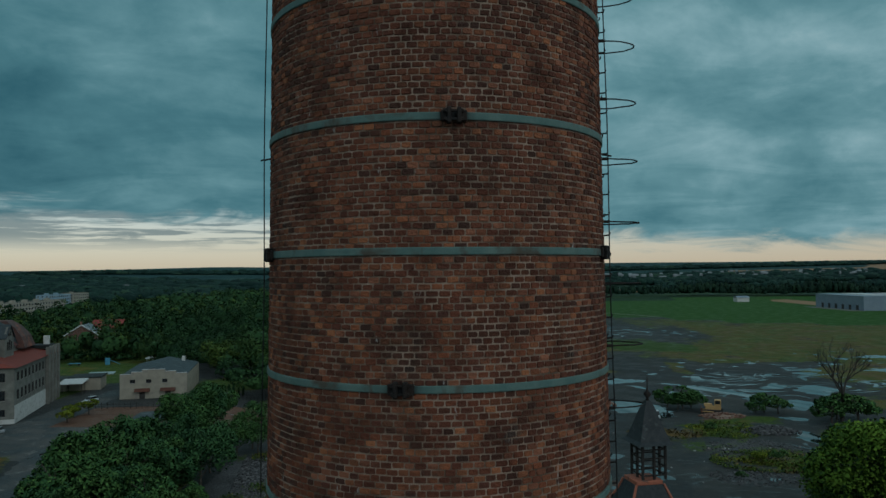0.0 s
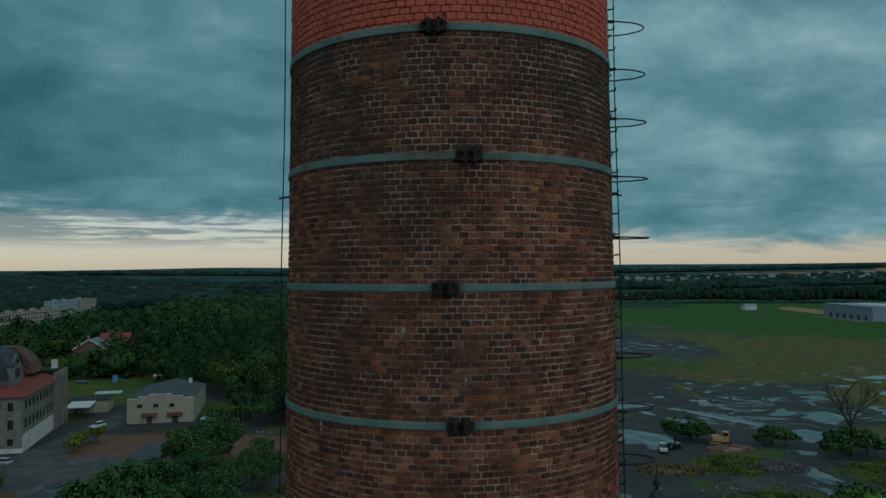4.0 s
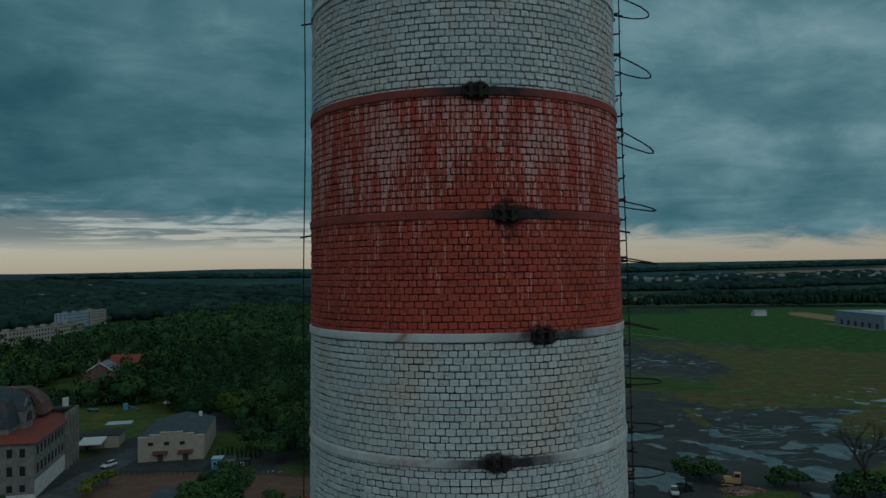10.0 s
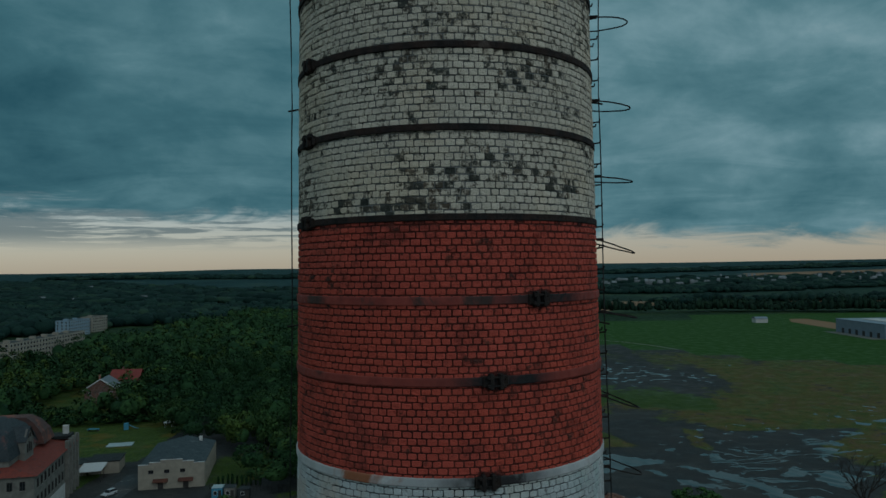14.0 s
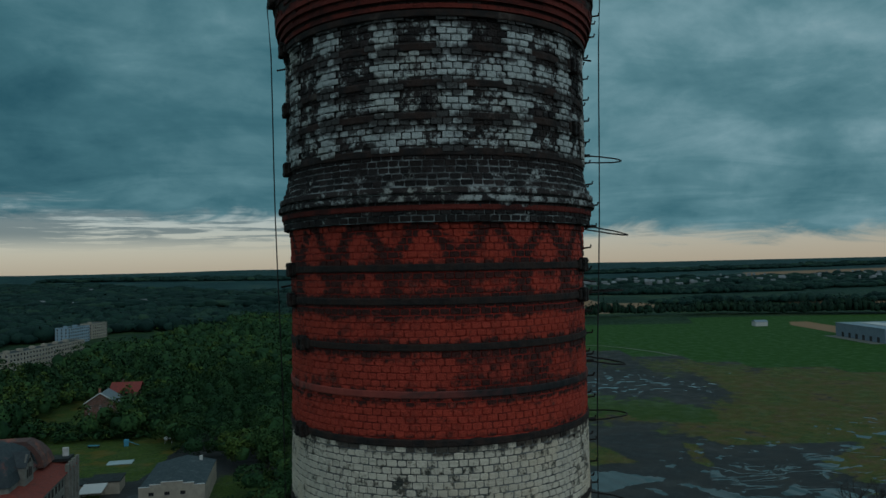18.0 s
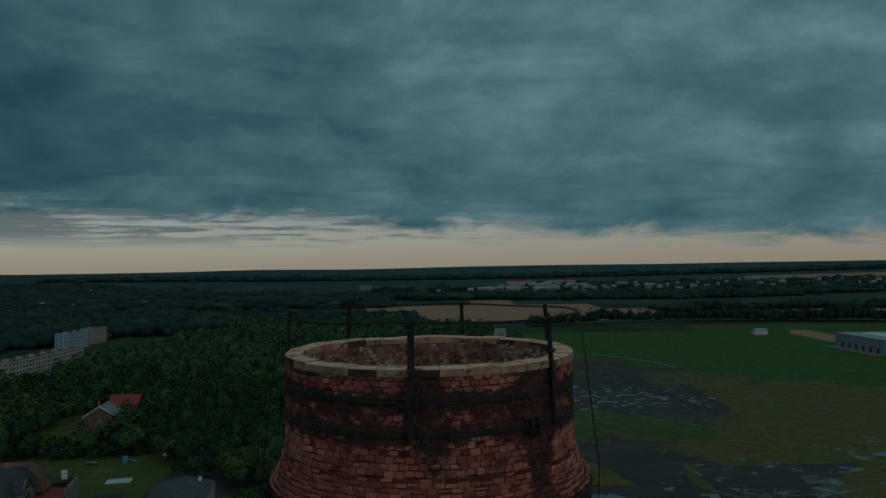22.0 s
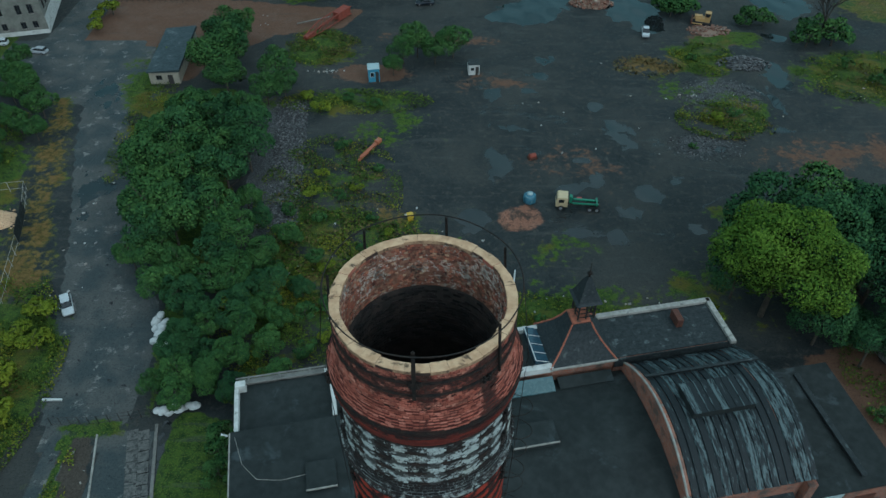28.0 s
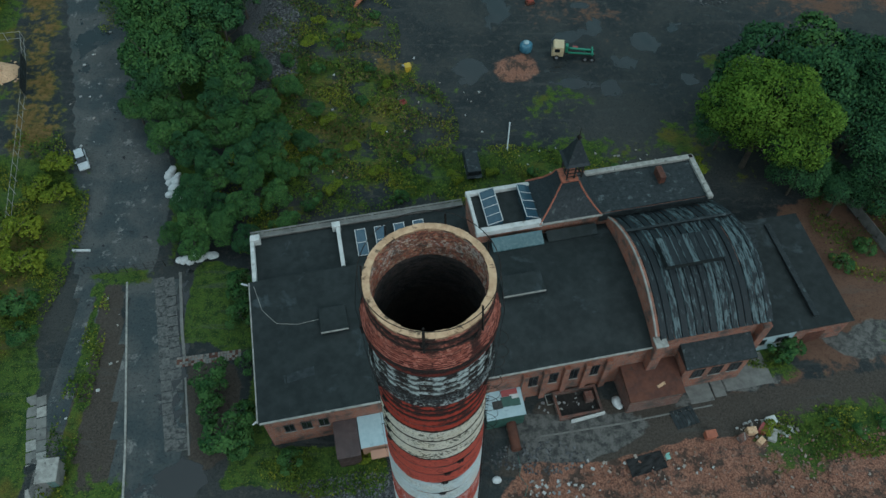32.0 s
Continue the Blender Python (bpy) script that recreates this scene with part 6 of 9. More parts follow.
prof = [(0, 15.4), (0.7, 18.0), (2.2, 20.6), (4.8, 22.6), (8.4, 23.8)]
rings = [[bm.verts.new(p) for p in ((-27.5 + d, 2.1 + d, z), (-5.5 - d, 2.1 + d, z), (-5.5 - d, 22.5 - d, z), (-27.5 + d, 22.5 - d, z))] for d, z in prof]
for lo2, hi2 in zip(rings, rings[1:]):
    for i in range(4):
        bm.faces.new((lo2[i], lo2[(i + 1) % 4], hi2[(i + 1) % 4], hi2[i]))
bm.faces.new(rings[-1]); bm.faces.new(rings[0][::-1])
PATCHED_SLATE = mottled("slate_with_red_patches", (0.024, 0.034, 0.040), (0.040, 0.050, 0.055), 0.8, 0.7, bump=0.4, grain=6, stain_or_sheen=(0.16, 0.055, 0.045), stain_scale=0.16, stain_at=0.53)
part("mansard_roof", bm, PATCHED_SLATE, villa, "dark slate mansard with red patches")
lan = part("roof_lantern", lathe([(2.3, 22.1), (2.3, 24.0), (2.5, 24.1), (2.2, 24.6), (1.2, 25.2), (0.02, 25.4)], 8, WHITE_RENDER, False), None, villa, "white octagonal roof lantern", m=Matrix.Translation((-16.2, 12.3, 1.2)))
RUST_MANSARD = mottled("brown_red_mansard_sheet", (0.10, 0.052, 0.044), (0.062, 0.044, 0.042), 0.5, 0.75, bump=0.4, grain=6, stain_or_sheen=(0.20, 0.072, 0.046), stain_scale=0.2, stain_at=0.5)
bm = bmesh.new()
rings = [[bm.verts.new(p) for p in ((-24 + d, 22.4, z), (-4.0 - d, 22.4, z), (-4.0 - d, 31.5 - d, z), (-24 + d, 31.5 - d, z))] for d, z in ((0, 14.6), (0.8, 17.4), (2.4, 19.8), (4.2, 21.4))]
for lo2, hi2 in zip(rings, rings[1:]):
    for i in range(4):
        bm.faces.new((lo2[i], lo2[(i + 1) % 4], hi2[(i + 1) % 4], hi2[i]))
bm.faces.new(rings[-1]); bm.faces.new(rings[0][::-1])
part("rear_mansard", bm, RUST_MANSARD, villa, "brown-red patched rear mansard")
part("flat_roof", block(-10, -0.6, 31.6, 36.8, 13.6, 14.4), ROOF_FELT, villa, "flat black felt roof at the back")
dm = part("dormer", prism([(-9.4, 9.2), (-4.6, 9.2), (-4.6, 15.6), (-9.4, 15.6)], 13.6, 18.0), GREY_RENDER, villa, "rendered dormer gable")
bm = bmesh.new()
tri = [bm.verts.new((u, v, z)) for u in (-5.0, -4.6) for v, z in ((9.2, 18.0), (15.6, 18.0), (13.6, 20.6), (11.2, 20.6))]
bm.faces.new(tri[:4][::-1]); bm.faces.new(tri[4:])
for i in range(4):
    bm.faces.new((tri[i], tri[(i + 1) % 4], tri[(i + 1) % 4 + 4], tri[i + 4]))
part("dormer_gable", bm, GREY_RENDER, dm)
part("dormer_roof", gable(-10.4, -4.5, 9.2, 15.6, 18.0, 21.0, 0.25, "u"), PATCHED_SLATE, dm)
for k, z, hgt in ((-1.3, 16.2, 2.0), (0, 16.4, 2.4), (1.3, 16.2, 2.0), (-0.7, 19.0, 0.9), (0.7, 19.0, 0.9)):
    window(dm, (-4.58, 12.4 + k, z), 0.8, hgt, "r", FRAME_DARK, sill=False)
for c2 in ((-2.2, 35.0, 14.4), (-9.0, 36.0, 15.0)):
    part("brick_chimney", box(c2, (1.4, 1.0, 4.4), bevel=0.05), WHITE_RENDER, villa)
for z, hgt in ((2.4, 1.6), (6.2, 2.2), (10.2, 2.0)):
    for u in (-2.4, -5.0, -9.2, -12.4, -16.0, -19.5, -23.0, -26.5):
        window(villa, (u, -0.02, z), 1.15, hgt, "f", FRAME_DARK)
    for k in range(12):
        window(villa, (0.02, 2.4 + k * 2.9, z), 1.2, hgt, "r", FRAME_DARK)
for c2, s2 in (((0.06, 18.5, 12.1), (0.25, 37.2, 0.3)), ((-15, -0.06, 12.1), (30.2, 0.25, 0.3))):
    part("cornice", box(c2, s2), GREY_RENDER, villa)
part("whitewashed_base", box((0.08, 18.5, 2.0), (0.10, 36.8, 3.9)), WHITE_RENDER, villa, "peeling whitewash over the lower wall")
for k in range(4):
    part("side_pier", box((0.5, 25.5 + k * 3.2, 7.2), (0.9, 1.1, 14.4), bevel=0.05), GREY_RENDER, villa)

# court sheds beside the villa
court = thing("canopy_shed", "low outbuilding with white canopy roof beside the villa", "shed", (-99.0, 193.5, 0), 14.0)
part("wall", shell(-4, 4.2, 6.5, 15, 0, 3.4, 0.25), CREAM_RENDER, court)
part("roof", block(-4.3, 4.5, 6.3, 15.3, 3.4, 3.65), ROOF_FELT, court)
part("canopy", prism([(-5.0, -2.5), (1.2, -2.5), (1.2, 6.0), (-5.0, 6.0)], 3.0, [3.15, 3.15, 3.5, 3.5]), FRAME_WHITE, court, "white sheet canopy")
for u, v in ((-4.8, -2.3), (1.0, -2.3), (1.0, 2.0), (-4.8, 2.0)):
    part("canopy_post", rod((u, v, 0), (u, v, 3.1), 0.08, 6), FRAME_DARK, court)
part("roof", block(-10, -4.4, 5.5, 13.5, 3.2, 3.4), ROOF_FELT, court)
part("wall", shell(-9.8, -4.5, 5.7, 13.3, 0, 3.2, 0.2), CREAM_RENDER, court)

# rendered storehouse
store = thing("storehouse", "pale rendered storehouse with dark low roof and red awnings", "storehouse", (-83.7, 183.6, 0), 11.6)
part("wall", shell(0, 16.8, 0, 27, 0, 6.0, 0.4), CREAM_RENDER, store, "pale cement rendered wall")
part("roof", gable(0.2, 16.6, 0.3, 27, 6.0, 7.8, 0.2, "v"), TEAL_FELT, store, "dark blue-grey felt roof")
for i in range(6):
    z = 6.0 + (1.7 * (1 - abs(i - 2.5) / 3.0))
    part("front_gable", box((1.4 + i * 2.8, 0.15, (5.8 + z) / 2), (2.8, 0.35, z - 5.8 + 0.3)), CREAM_RENDER, store)
    part("gable_cap", box((1.4 + i * 2.8, 0.15, z + 0.2), (2.85, 0.5, 0.12)), FRAME_WHITE, store)
for u in (3.2, 7.2, 11.2):
    window(store, (u, -0.02, 4.6), 1.3, 0.9, "f", FRAME_DARK)
for u in (5.6, 12.0):
    part("awning", prism([(u - 1.9, -1.0), (u + 1.9, -1.0), (u + 1.9, 0), (u - 1.9, 0)], 1.9, [2.0, 2.0, 2.7, 2.7]), RUST_SHEET, store, "dull red awning")
    part("door", box((u, -0.02, 1.0), (1.4, 0.06, 2.0)), FRAME_DARK, store)
part("roof_vent", box((12.8, 24, 7.6), (0.9, 0.9, 1.4), bevel=0.05), WHITE_RENDER, store)

# grey shed by the road
road_shed = thing("road_shed", "long low shed with teal-grey felt roof beside the road", "shed", (-62.6, 129.2, 0), 4.0)
part("wall", shell(0, 6.2, 0, 20, 0, 2.9, 0.25), CREAM_RENDER, road_shed)
part("roof", prism([(-0.3, -0.4), (6.6, -0.4), (6.6, 20.4), (-0.3, 20.4)], 2.9, [3.1, 3.5, 3.5, 3.1]), TEAL_FELT, road_shed, "teal-grey felt roof")
window(road_shed, (2.0, -0.02, 1.6), 1.2, 1.0, "f", FRAME_DARK)
part("door", box((4.4, -0.02, 1.05), (1.1, 0.06, 2.1)), FRAME_DARK, road_shed)


BRIGHT_TILE = mottled("bright_red_tile_roof", (0.22, 0.040, 0.032), (0.15, 0.032, 0.027), 1.0, 0.75, bump=0.5, grain=6, stain_or_sheen=(0.10, 0.04, 0.035), stain_scale=0.5)


def house(name, label, at, turn, w, d, eave, ridge, wall_mat, roof_mat, trim=None, along="v"):
    h = thing(name, label, "house", at, turn)
    part("wall", shell(0, w, 0, d, 0, eave, 0.3), wall_mat, h)
    for v in (0.0, d - 0.3) if along == "v" else ():
        bm = bmesh.new()
        tri = [bm.verts.new((x, v + dv, z)) for dv in (0, 0.3) for x, z in ((0, eave), (w, eave), (w / 2, ridge))]
        bm.faces.new(tri[:3]); bm.faces.new(tri[3:][::-1])
        for i in range(3):
            bm.faces.new((tri[i], tri[i + 3], tri[(i + 1) % 3 + 3], tri[(i + 1) % 3]))
        part("gable_wall", bm, wall_mat, h)
    part("roof", gable(0, w, 0, d, eave, ridge, 0.5, along), roof_mat, h)
    if trim:
        for sgn in (0, 1):
            part("bargeboard", tube([(w * sgn + (0.5 if sgn else -0.5), -0.6, eave + 0.05), (w / 2, -0.6, ridge + 0.2)], 0.26, 4), trim, h)
    part("brick_chimney", box((w * 0.35, d * 0.5, ridge + 0.3), (0.8, 0.6, 2.0)), FACE_BRICK, h)
    for z in (1.7, 4.6):
        if z < eave - 0.5:
            for k in range(3):
                window(h, (w * (k + 0.5) / 3, -0.02, z), 1.1, 1.5, "f")
                window(h, (w + 0.02, d * (k + 0.5) / 3, z), 1.1, 1.5, "r")
    return h


house("brick_house", "dark brick house with grey metal roof and white bargeboards", (-161, 309, 0), 12, 13, 14, 6.2, 10.6, FACE_BROWN, HOUSE_METAL, FRAME_WHITE)
house("brick_house", "red-roofed dark brick house among trees", (-161, 332, 0), 6, 13, 11, 7.2, 11.2, FACE_BROWN, BRIGHT_TILE, None, "u")
house("garden_hut", "small blue garden hut among trees", (-222, 330, 0), 10, 6, 6, 3.2, 4.6, BLUE_RENDER, ROOF_SHEET)


def slab_block(name, label, at, turn, length, depth, storeys, wall_mat, bays):
    h = thing(name, label, "apartment block", at, turn)
    top = storeys * 2.8
    part("wall", shell(-depth, 0, 0, length, 0, top + 0.6, 0.4), wall_mat, h)
    part("roof", block(-depth + 0.2, -0.2, 0.2, length - 0.2, top, top + 0.3), ROOF_SHEET, h)
    for k in range(int(length / 14)):
        part("stair_head", box((-depth / 2, 6 + k * 14, top + 1.1), (3, 2.6, 1.8)), wall_mat, h)
    for s in range(storeys):
        for k in range(bays):
            window(h, (0.02, (k + 0.5) * length / bays, s * 2.8 + 1.7), length / bays * 0.5, 1.6, "r", FRAME_WHITE, False, False)
        for k in range(3):
            window(h, (-depth + (k + 0.5) * depth / 3, -0.02, s * 2.8 + 1.7), 1.6, 1.6, "f", FRAME_WHITE, False, False)
    return h


slab_block("apartment_block", "long cream slab block of flats with rows of windows", (-272, 438, 0), 0, 92, 11, 5, CREAM_RENDER, 26)
slab_block("apartment_block", "peach and white end block of flats", (-292, 420, 0), 0, 20, 14, 5, PEACH_RENDER, 6)
slab_block("apartment_block", "pale blue slab block of flats", (-342, 640, 0), -4, 34, 12, 5, BLUE_RENDER, 10)
slab_block("apartment_block", "cream and blue block of flats among trees", (-345, 690, 0), -4, 26, 12, 5, CREAM_RENDER, 7)

warehouse = thing("warehouse", "large blue-grey clad warehouse on the green field", "warehouse", (318, 541, 0), 2.0)
part("wall", shell(0, 120, 0, 66, 0, 10.6, 0.3), STEEL_BLUE, warehouse)
part("roof", block(-0.3, 120.3, -0.3, 66.3, 10.6, 11.0), STEEL_BLUE, warehouse)
for k in range(4):
    part("roof_light", box((20 + k * 26, 33, 11.3), (14, 40, 0.5), bevel=0.05), FRAME_WHITE, warehouse)
for k in range(6):
    part("dock_door", box((-0.1, 8 + k * 9.5, 2.0), (0.14, 3.2, 4.0)), FRAME_DARK, warehouse)
part("apron", box((-5, 33, 0.06), (9.6, 68, 0.12)), CONCRETE, warehouse)
kiosk = thing("field_hut", "small white hut at the edge of the field", "hut", (290, 706, 0), 5)
part("wall", shell(0, 12, 0, 8, 0, 4.2, 0.3), WHITE_RENDER, kiosk)
part("roof", gable(0, 12, 0, 8, 4.2, 5.6, 0.4, "u"), STEEL_BLUE, kiosk)

# ---- trees, woods, weeds ----
def foliage(name, dark, mid, light, per_object=False, sunny=(0.085, 0.125, 0.022)):
    m, t, b, c = surface(name, 0.7)
    geo = t.nodes.new("ShaderNodeNewGeometry").outputs["Random Per Island"]
    col = ramp(t, geo, [(0.0, dark), (0.55, mid), (1.0, light)])
    clump = noise_of(t, c, 0.35 if per_object else 0.05, 4, 0.6)
    col = mixed(t, maths(t, "MULTIPLY", span(t, clump, 0.38, 0.66), 0.55), col, light)
    if per_object:
        rnd = t.nodes.new("ShaderNodeObjectInfo").outputs["Random"]
        col = mixed(t, maths(t, "MULTIPLY", rnd, 0.35), col, dark)
    else:
        fine = noise_of(t, c, 0.9, 5, 0.65)
        col = mixed(t, maths(t, "MULTIPLY", span(t, fine, 0.56, 0.36), 0.6), col, tuple(v * 0.45 for v in dark))
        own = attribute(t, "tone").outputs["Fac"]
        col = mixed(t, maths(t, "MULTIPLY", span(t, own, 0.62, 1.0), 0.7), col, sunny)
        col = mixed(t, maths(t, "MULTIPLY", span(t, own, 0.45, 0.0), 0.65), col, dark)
    link(t, col, b.inputs["Base Color"])
    b.inputs["Specular IOR Level"].default_value = 0.07
    return m


LEAF = foliage("acacia_leaf", (0.016, 0.050, 0.020), (0.044, 0.110, 0.035), (0.098, 0.180, 0.046), True)
LEAF_LIGHT = foliage("bright_green_leaf", (0.030, 0.076, 0.011), (0.080, 0.150, 0.018), (0.165, 0.255, 0.032), True)
LEAF_DARK = foliage("dark_green_leaf", (0.013, 0.040, 0.021), (0.030, 0.080, 0.033), (0.060, 0.130, 0.042), True)
LEAF_YELLOW = foliage("yellowing_leaf", (0.06, 0.095, 0.012), (0.13, 0.18, 0.018), (0.24, 0.26, 0.026), True)
WOOD_LEAF = foliage("woodland_leaf", (0.013, 0.038, 0.016), (0.028, 0.070, 0.025), (0.050, 0.106, 0.032), sunny=(0.095, 0.140, 0.026))
# bluer than the near leaves: the haze of distance is put into the leaf colour
FAR_LEAF = foliage("hazed_distant_leaf", (0.005, 0.017, 0.015), (0.010, 0.030, 0.025), (0.019, 0.048, 0.036), sunny=(0.036, 0.070, 0.042))
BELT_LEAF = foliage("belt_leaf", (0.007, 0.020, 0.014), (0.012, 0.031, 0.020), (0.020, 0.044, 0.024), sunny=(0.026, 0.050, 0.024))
WEED = foliage("weed_leaf", (0.022, 0.052, 0.013), (0.060, 0.108, 0.018), (0.14, 0.18, 0.026), sunny=(0.26, 0.23, 0.022))
STRAW = foliage("dry_weed", (0.06, 0.05, 0.02), (0.11, 0.085, 0.035), (0.17, 0.13, 0.055))
DEAD_WOOD = mottled("dead_wood", (0.028, 0.025, 0.022), (0.05, 0.044, 0.038), 3, 0.95, bump=0.6, grain=14)
BARK = mottled("grey_bark", (0.05, 0.042, 0.035), (0.09, 0.075, 0.06), 3, 0.95, bump=0.6, grain=14)


def leaf_quads(rng, centres, sizes, flat=0.35):
    """A leafy quad, bent along its middle, at every centre; sizes in metres. Returns vertices and faces."""
    n = len(centres)
    nrm = rng.normal(size=(n, 3))
    nrm[:, 2] = np.abs(nrm[:, 2]) + flat
    nrm /= np.linalg.norm(nrm, axis=1, keepdims=True)
    side = np.cross(nrm, rng.normal(size=(n, 3)))
    side /= np.linalg.norm(side, axis=1, keepdims=True) + 1e-9
    fwd = np.cross(nrm, side)
    s = sizes[:, None]
    k = rng.uniform(0.5, 0.9, (n, 1))
    v = np.stack([centres - fwd * s * 0.55, centres + side * s * 0.5 * k - nrm * s * 0.08, centres + fwd * s * 0.55, centres - side * s * 0.5 * k - nrm * s * 0.08], 1)
    return v.reshape(-1, 3), np.arange(4 * n).reshape(n, 4)


def quad_mesh(name, v, f, mat, out=None):
    me = bpy.data.meshes.new(name)
    n = len(f)
    me.vertices.add(len(v))
    me.vertices.foreach_set("co", np.ascontiguousarray(v, dtype=np.float32).ravel())
    me.loops.add(4 * n)
    me.loops.foreach_set("vertex_index", np.ascontiguousarray(f, dtype=np.int32).ravel())
    me.polygons.add(n)
    me.polygons.foreach_set("loop_start", np.arange(0, 4 * n, 4, dtype=np.int32))
    me.update(calc_edges=True)
    me.materials.append(mat)
    if out is not None:
        # leaves take the light as their clump does
        me.polygons.foreach_set("use_smooth", np.ones(n, dtype=bool))
        me.normals_split_custom_set_from_vertices(np.repeat(out, 4, axis=0).tolist())
    return me


def crown_points(rng, n, rx, rz, lobes, low=0.3, ragged=0.36, up=0.12):
    """Leaf places and the way they face in a crown of rounded lobes, leaves on the outside of each lobe."""
    lc = rng.normal(size=(lobes, 3))
    lc[:, 2] = np.abs(lc[:, 2]) * 0.9 - low if low < 1 else lc[:, 2] * 1.5
    lc /= np.linalg.norm(lc, axis=1, keepdims=True)
    lc *= rng.uniform(0.30, 0.88, (lobes, 1))
    lr = rng.uniform(0.16, 0.46, lobes) * min(1.0, (16 / lobes) ** 0.33)
    w = rng.choice(lobes, 2 * n, p=lr ** 2 / np.sum(lr ** 2))
    d = rng.normal(size=(2 * n, 3)) + 0.7 * lc[w] / 0.6
    d[:, 2] += 0.35
    d /= np.linalg.norm(d, axis=1, keepdims=True)
    p = lc[w] + d * (lr[w] * rng.uniform(0.95 - ragged, 0.95 + ragged, 2 * n))[:, None]
    deep = np.min(np.linalg.norm(p[:, None, :] - lc[None, :, :], axis=2) / lr[None, :], axis=1)
    keep = np.sort(np.argsort(-(deep + rng.uniform(0, 0.5, 2 * n)))[:n])
    p, d = p[keep], d[keep]
    out = 0.8 * d + 0.30 * p + 0.22 * rng.normal(size=d.shape)
    out[:, 2] += up
    return p * np.array([rx, rx, rz]), out / np.linalg.norm(out, axis=1, keepdims=True)


def tree_kind(seed, height, spread, leaves, size, mat, clumps=26, lift=0.58, low=0.3, up=0.28):
    """The meshes of one kind of tree: trunk with limbs, and crown."""
    rng = np.random.default_rng(seed)
    crown_h = height * (1 - 0.22)
    pts, out = crown_points(rng, leaves, spread, crown_h * 0.5, clumps, low, 0.45, up)
    pts[:, 2] += height * lift
    pts, out = pts[pts[:, 2] > 0.15], out[pts[:, 2] > 0.15]
    v, f = leaf_quads(rng, pts, rng.uniform(0.7, 1.35, len(pts)) * size)
    crown = quad_mesh("crown", v, f, mat, out)
    bm = bmesh.new()
    r0 = height * 0.018 + 0.06
    for (a, b2, ra, rb) in [((0, 0, 0), (0.1, 0.05, height * 0.45), r0, r0 * 0.6), ((0.1, 0.05, height * 0.45), (0.0, 0.1, height * 0.85), r0 * 0.6, r0 * 0.15)]:
        a, b2 = Vector(a), Vector(b2)
        q = (b2 - a).to_track_quat("Z", "Y").to_matrix().to_4x4()
        bmesh.ops.create_cone(bm, cap_ends=True, segments=7, radius1=ra, radius2=rb, depth=(b2 - a).length, matrix=Matrix.Translation((a + b2) / 2) @ q)
    for k in range(7):
        a = Vector((0.05, 0.03, height * (0.25 + 0.07 * k)))
        t2 = k * 2.4 + rng.uniform(0, 1)
        b2 = a + Vector((math.cos(t2) * spread * 0.6, math.sin(t2) * spread * 0.6, height * 0.18))
        q = (b2 - a).to_track_quat("Z", "Y").to_matrix().to_4x4()
        bmesh.ops.create_cone(bm, cap_ends=True, segments=5, radius1=r0 * 0.4, radius2=r0 * 0.1, depth=(b2 - a).length, matrix=Matrix.Translation((a + b2) / 2) @ q)
    tr = bpy.data.meshes.new("trunk")
    bm.to_mesh(tr); bm.free(); tr.materials.append(BARK)
    return tr, crown


TREE_KINDS = {
    "acacia": [tree_kind(s, 10.0, 4.4, 5400, 0.34, LEAF, 26) for s in (1, 2, 3)],
    "bright": [tree_kind(s, 10.0, 4.3, 26000, 0.155, LEAF_LIGHT, 44, up=0.2) for s in (14,)],
    "dark": [tree_kind(s, 10.0, 4.2, 5000, 0.34, LEAF_DARK, 26) for s in (5, 6)],
    "tall": [tree_kind(s, 10.0, 4.2, 9500, 0.23, LEAF_DARK, 30) for s in (15, 16)],
    "bush": [tree_kind(s, 3.0, 1.9, 1100, 0.27, LEAF, 12, lift=0.48) for s in (7, 8)],
    "yellow": [tree_kind(s, 3.0, 1.9, 1000, 0.27, LEAF_YELLOW, 12, lift=0.48) for s in (9,)],
    "cypress": [tree_kind(10, 10.0, 1.3, 2600, 0.34, LEAF_DARK, 40, lift=0.5, low=2)],
}
plant_rng = random.Random(21)


def plant(kind, x, y, scale, label, category="tree", group="", squash=1.0):
    tr, cr = plant_rng.choice(TREE_KINDS[kind])
    ob = thing("bush" if category == "bush" else "tree", label, category, (x, y, 0), plant_rng.uniform(0, 360), group)
    m = Matrix.Diagonal((scale * plant_rng.uniform(0.9, 1.1), scale * plant_rng.uniform(0.9, 1.1), scale * squash, 1))
    part("trunk", tr, None, ob, m=m)
    part("crown", cr, None, ob, m=m)
    return ob


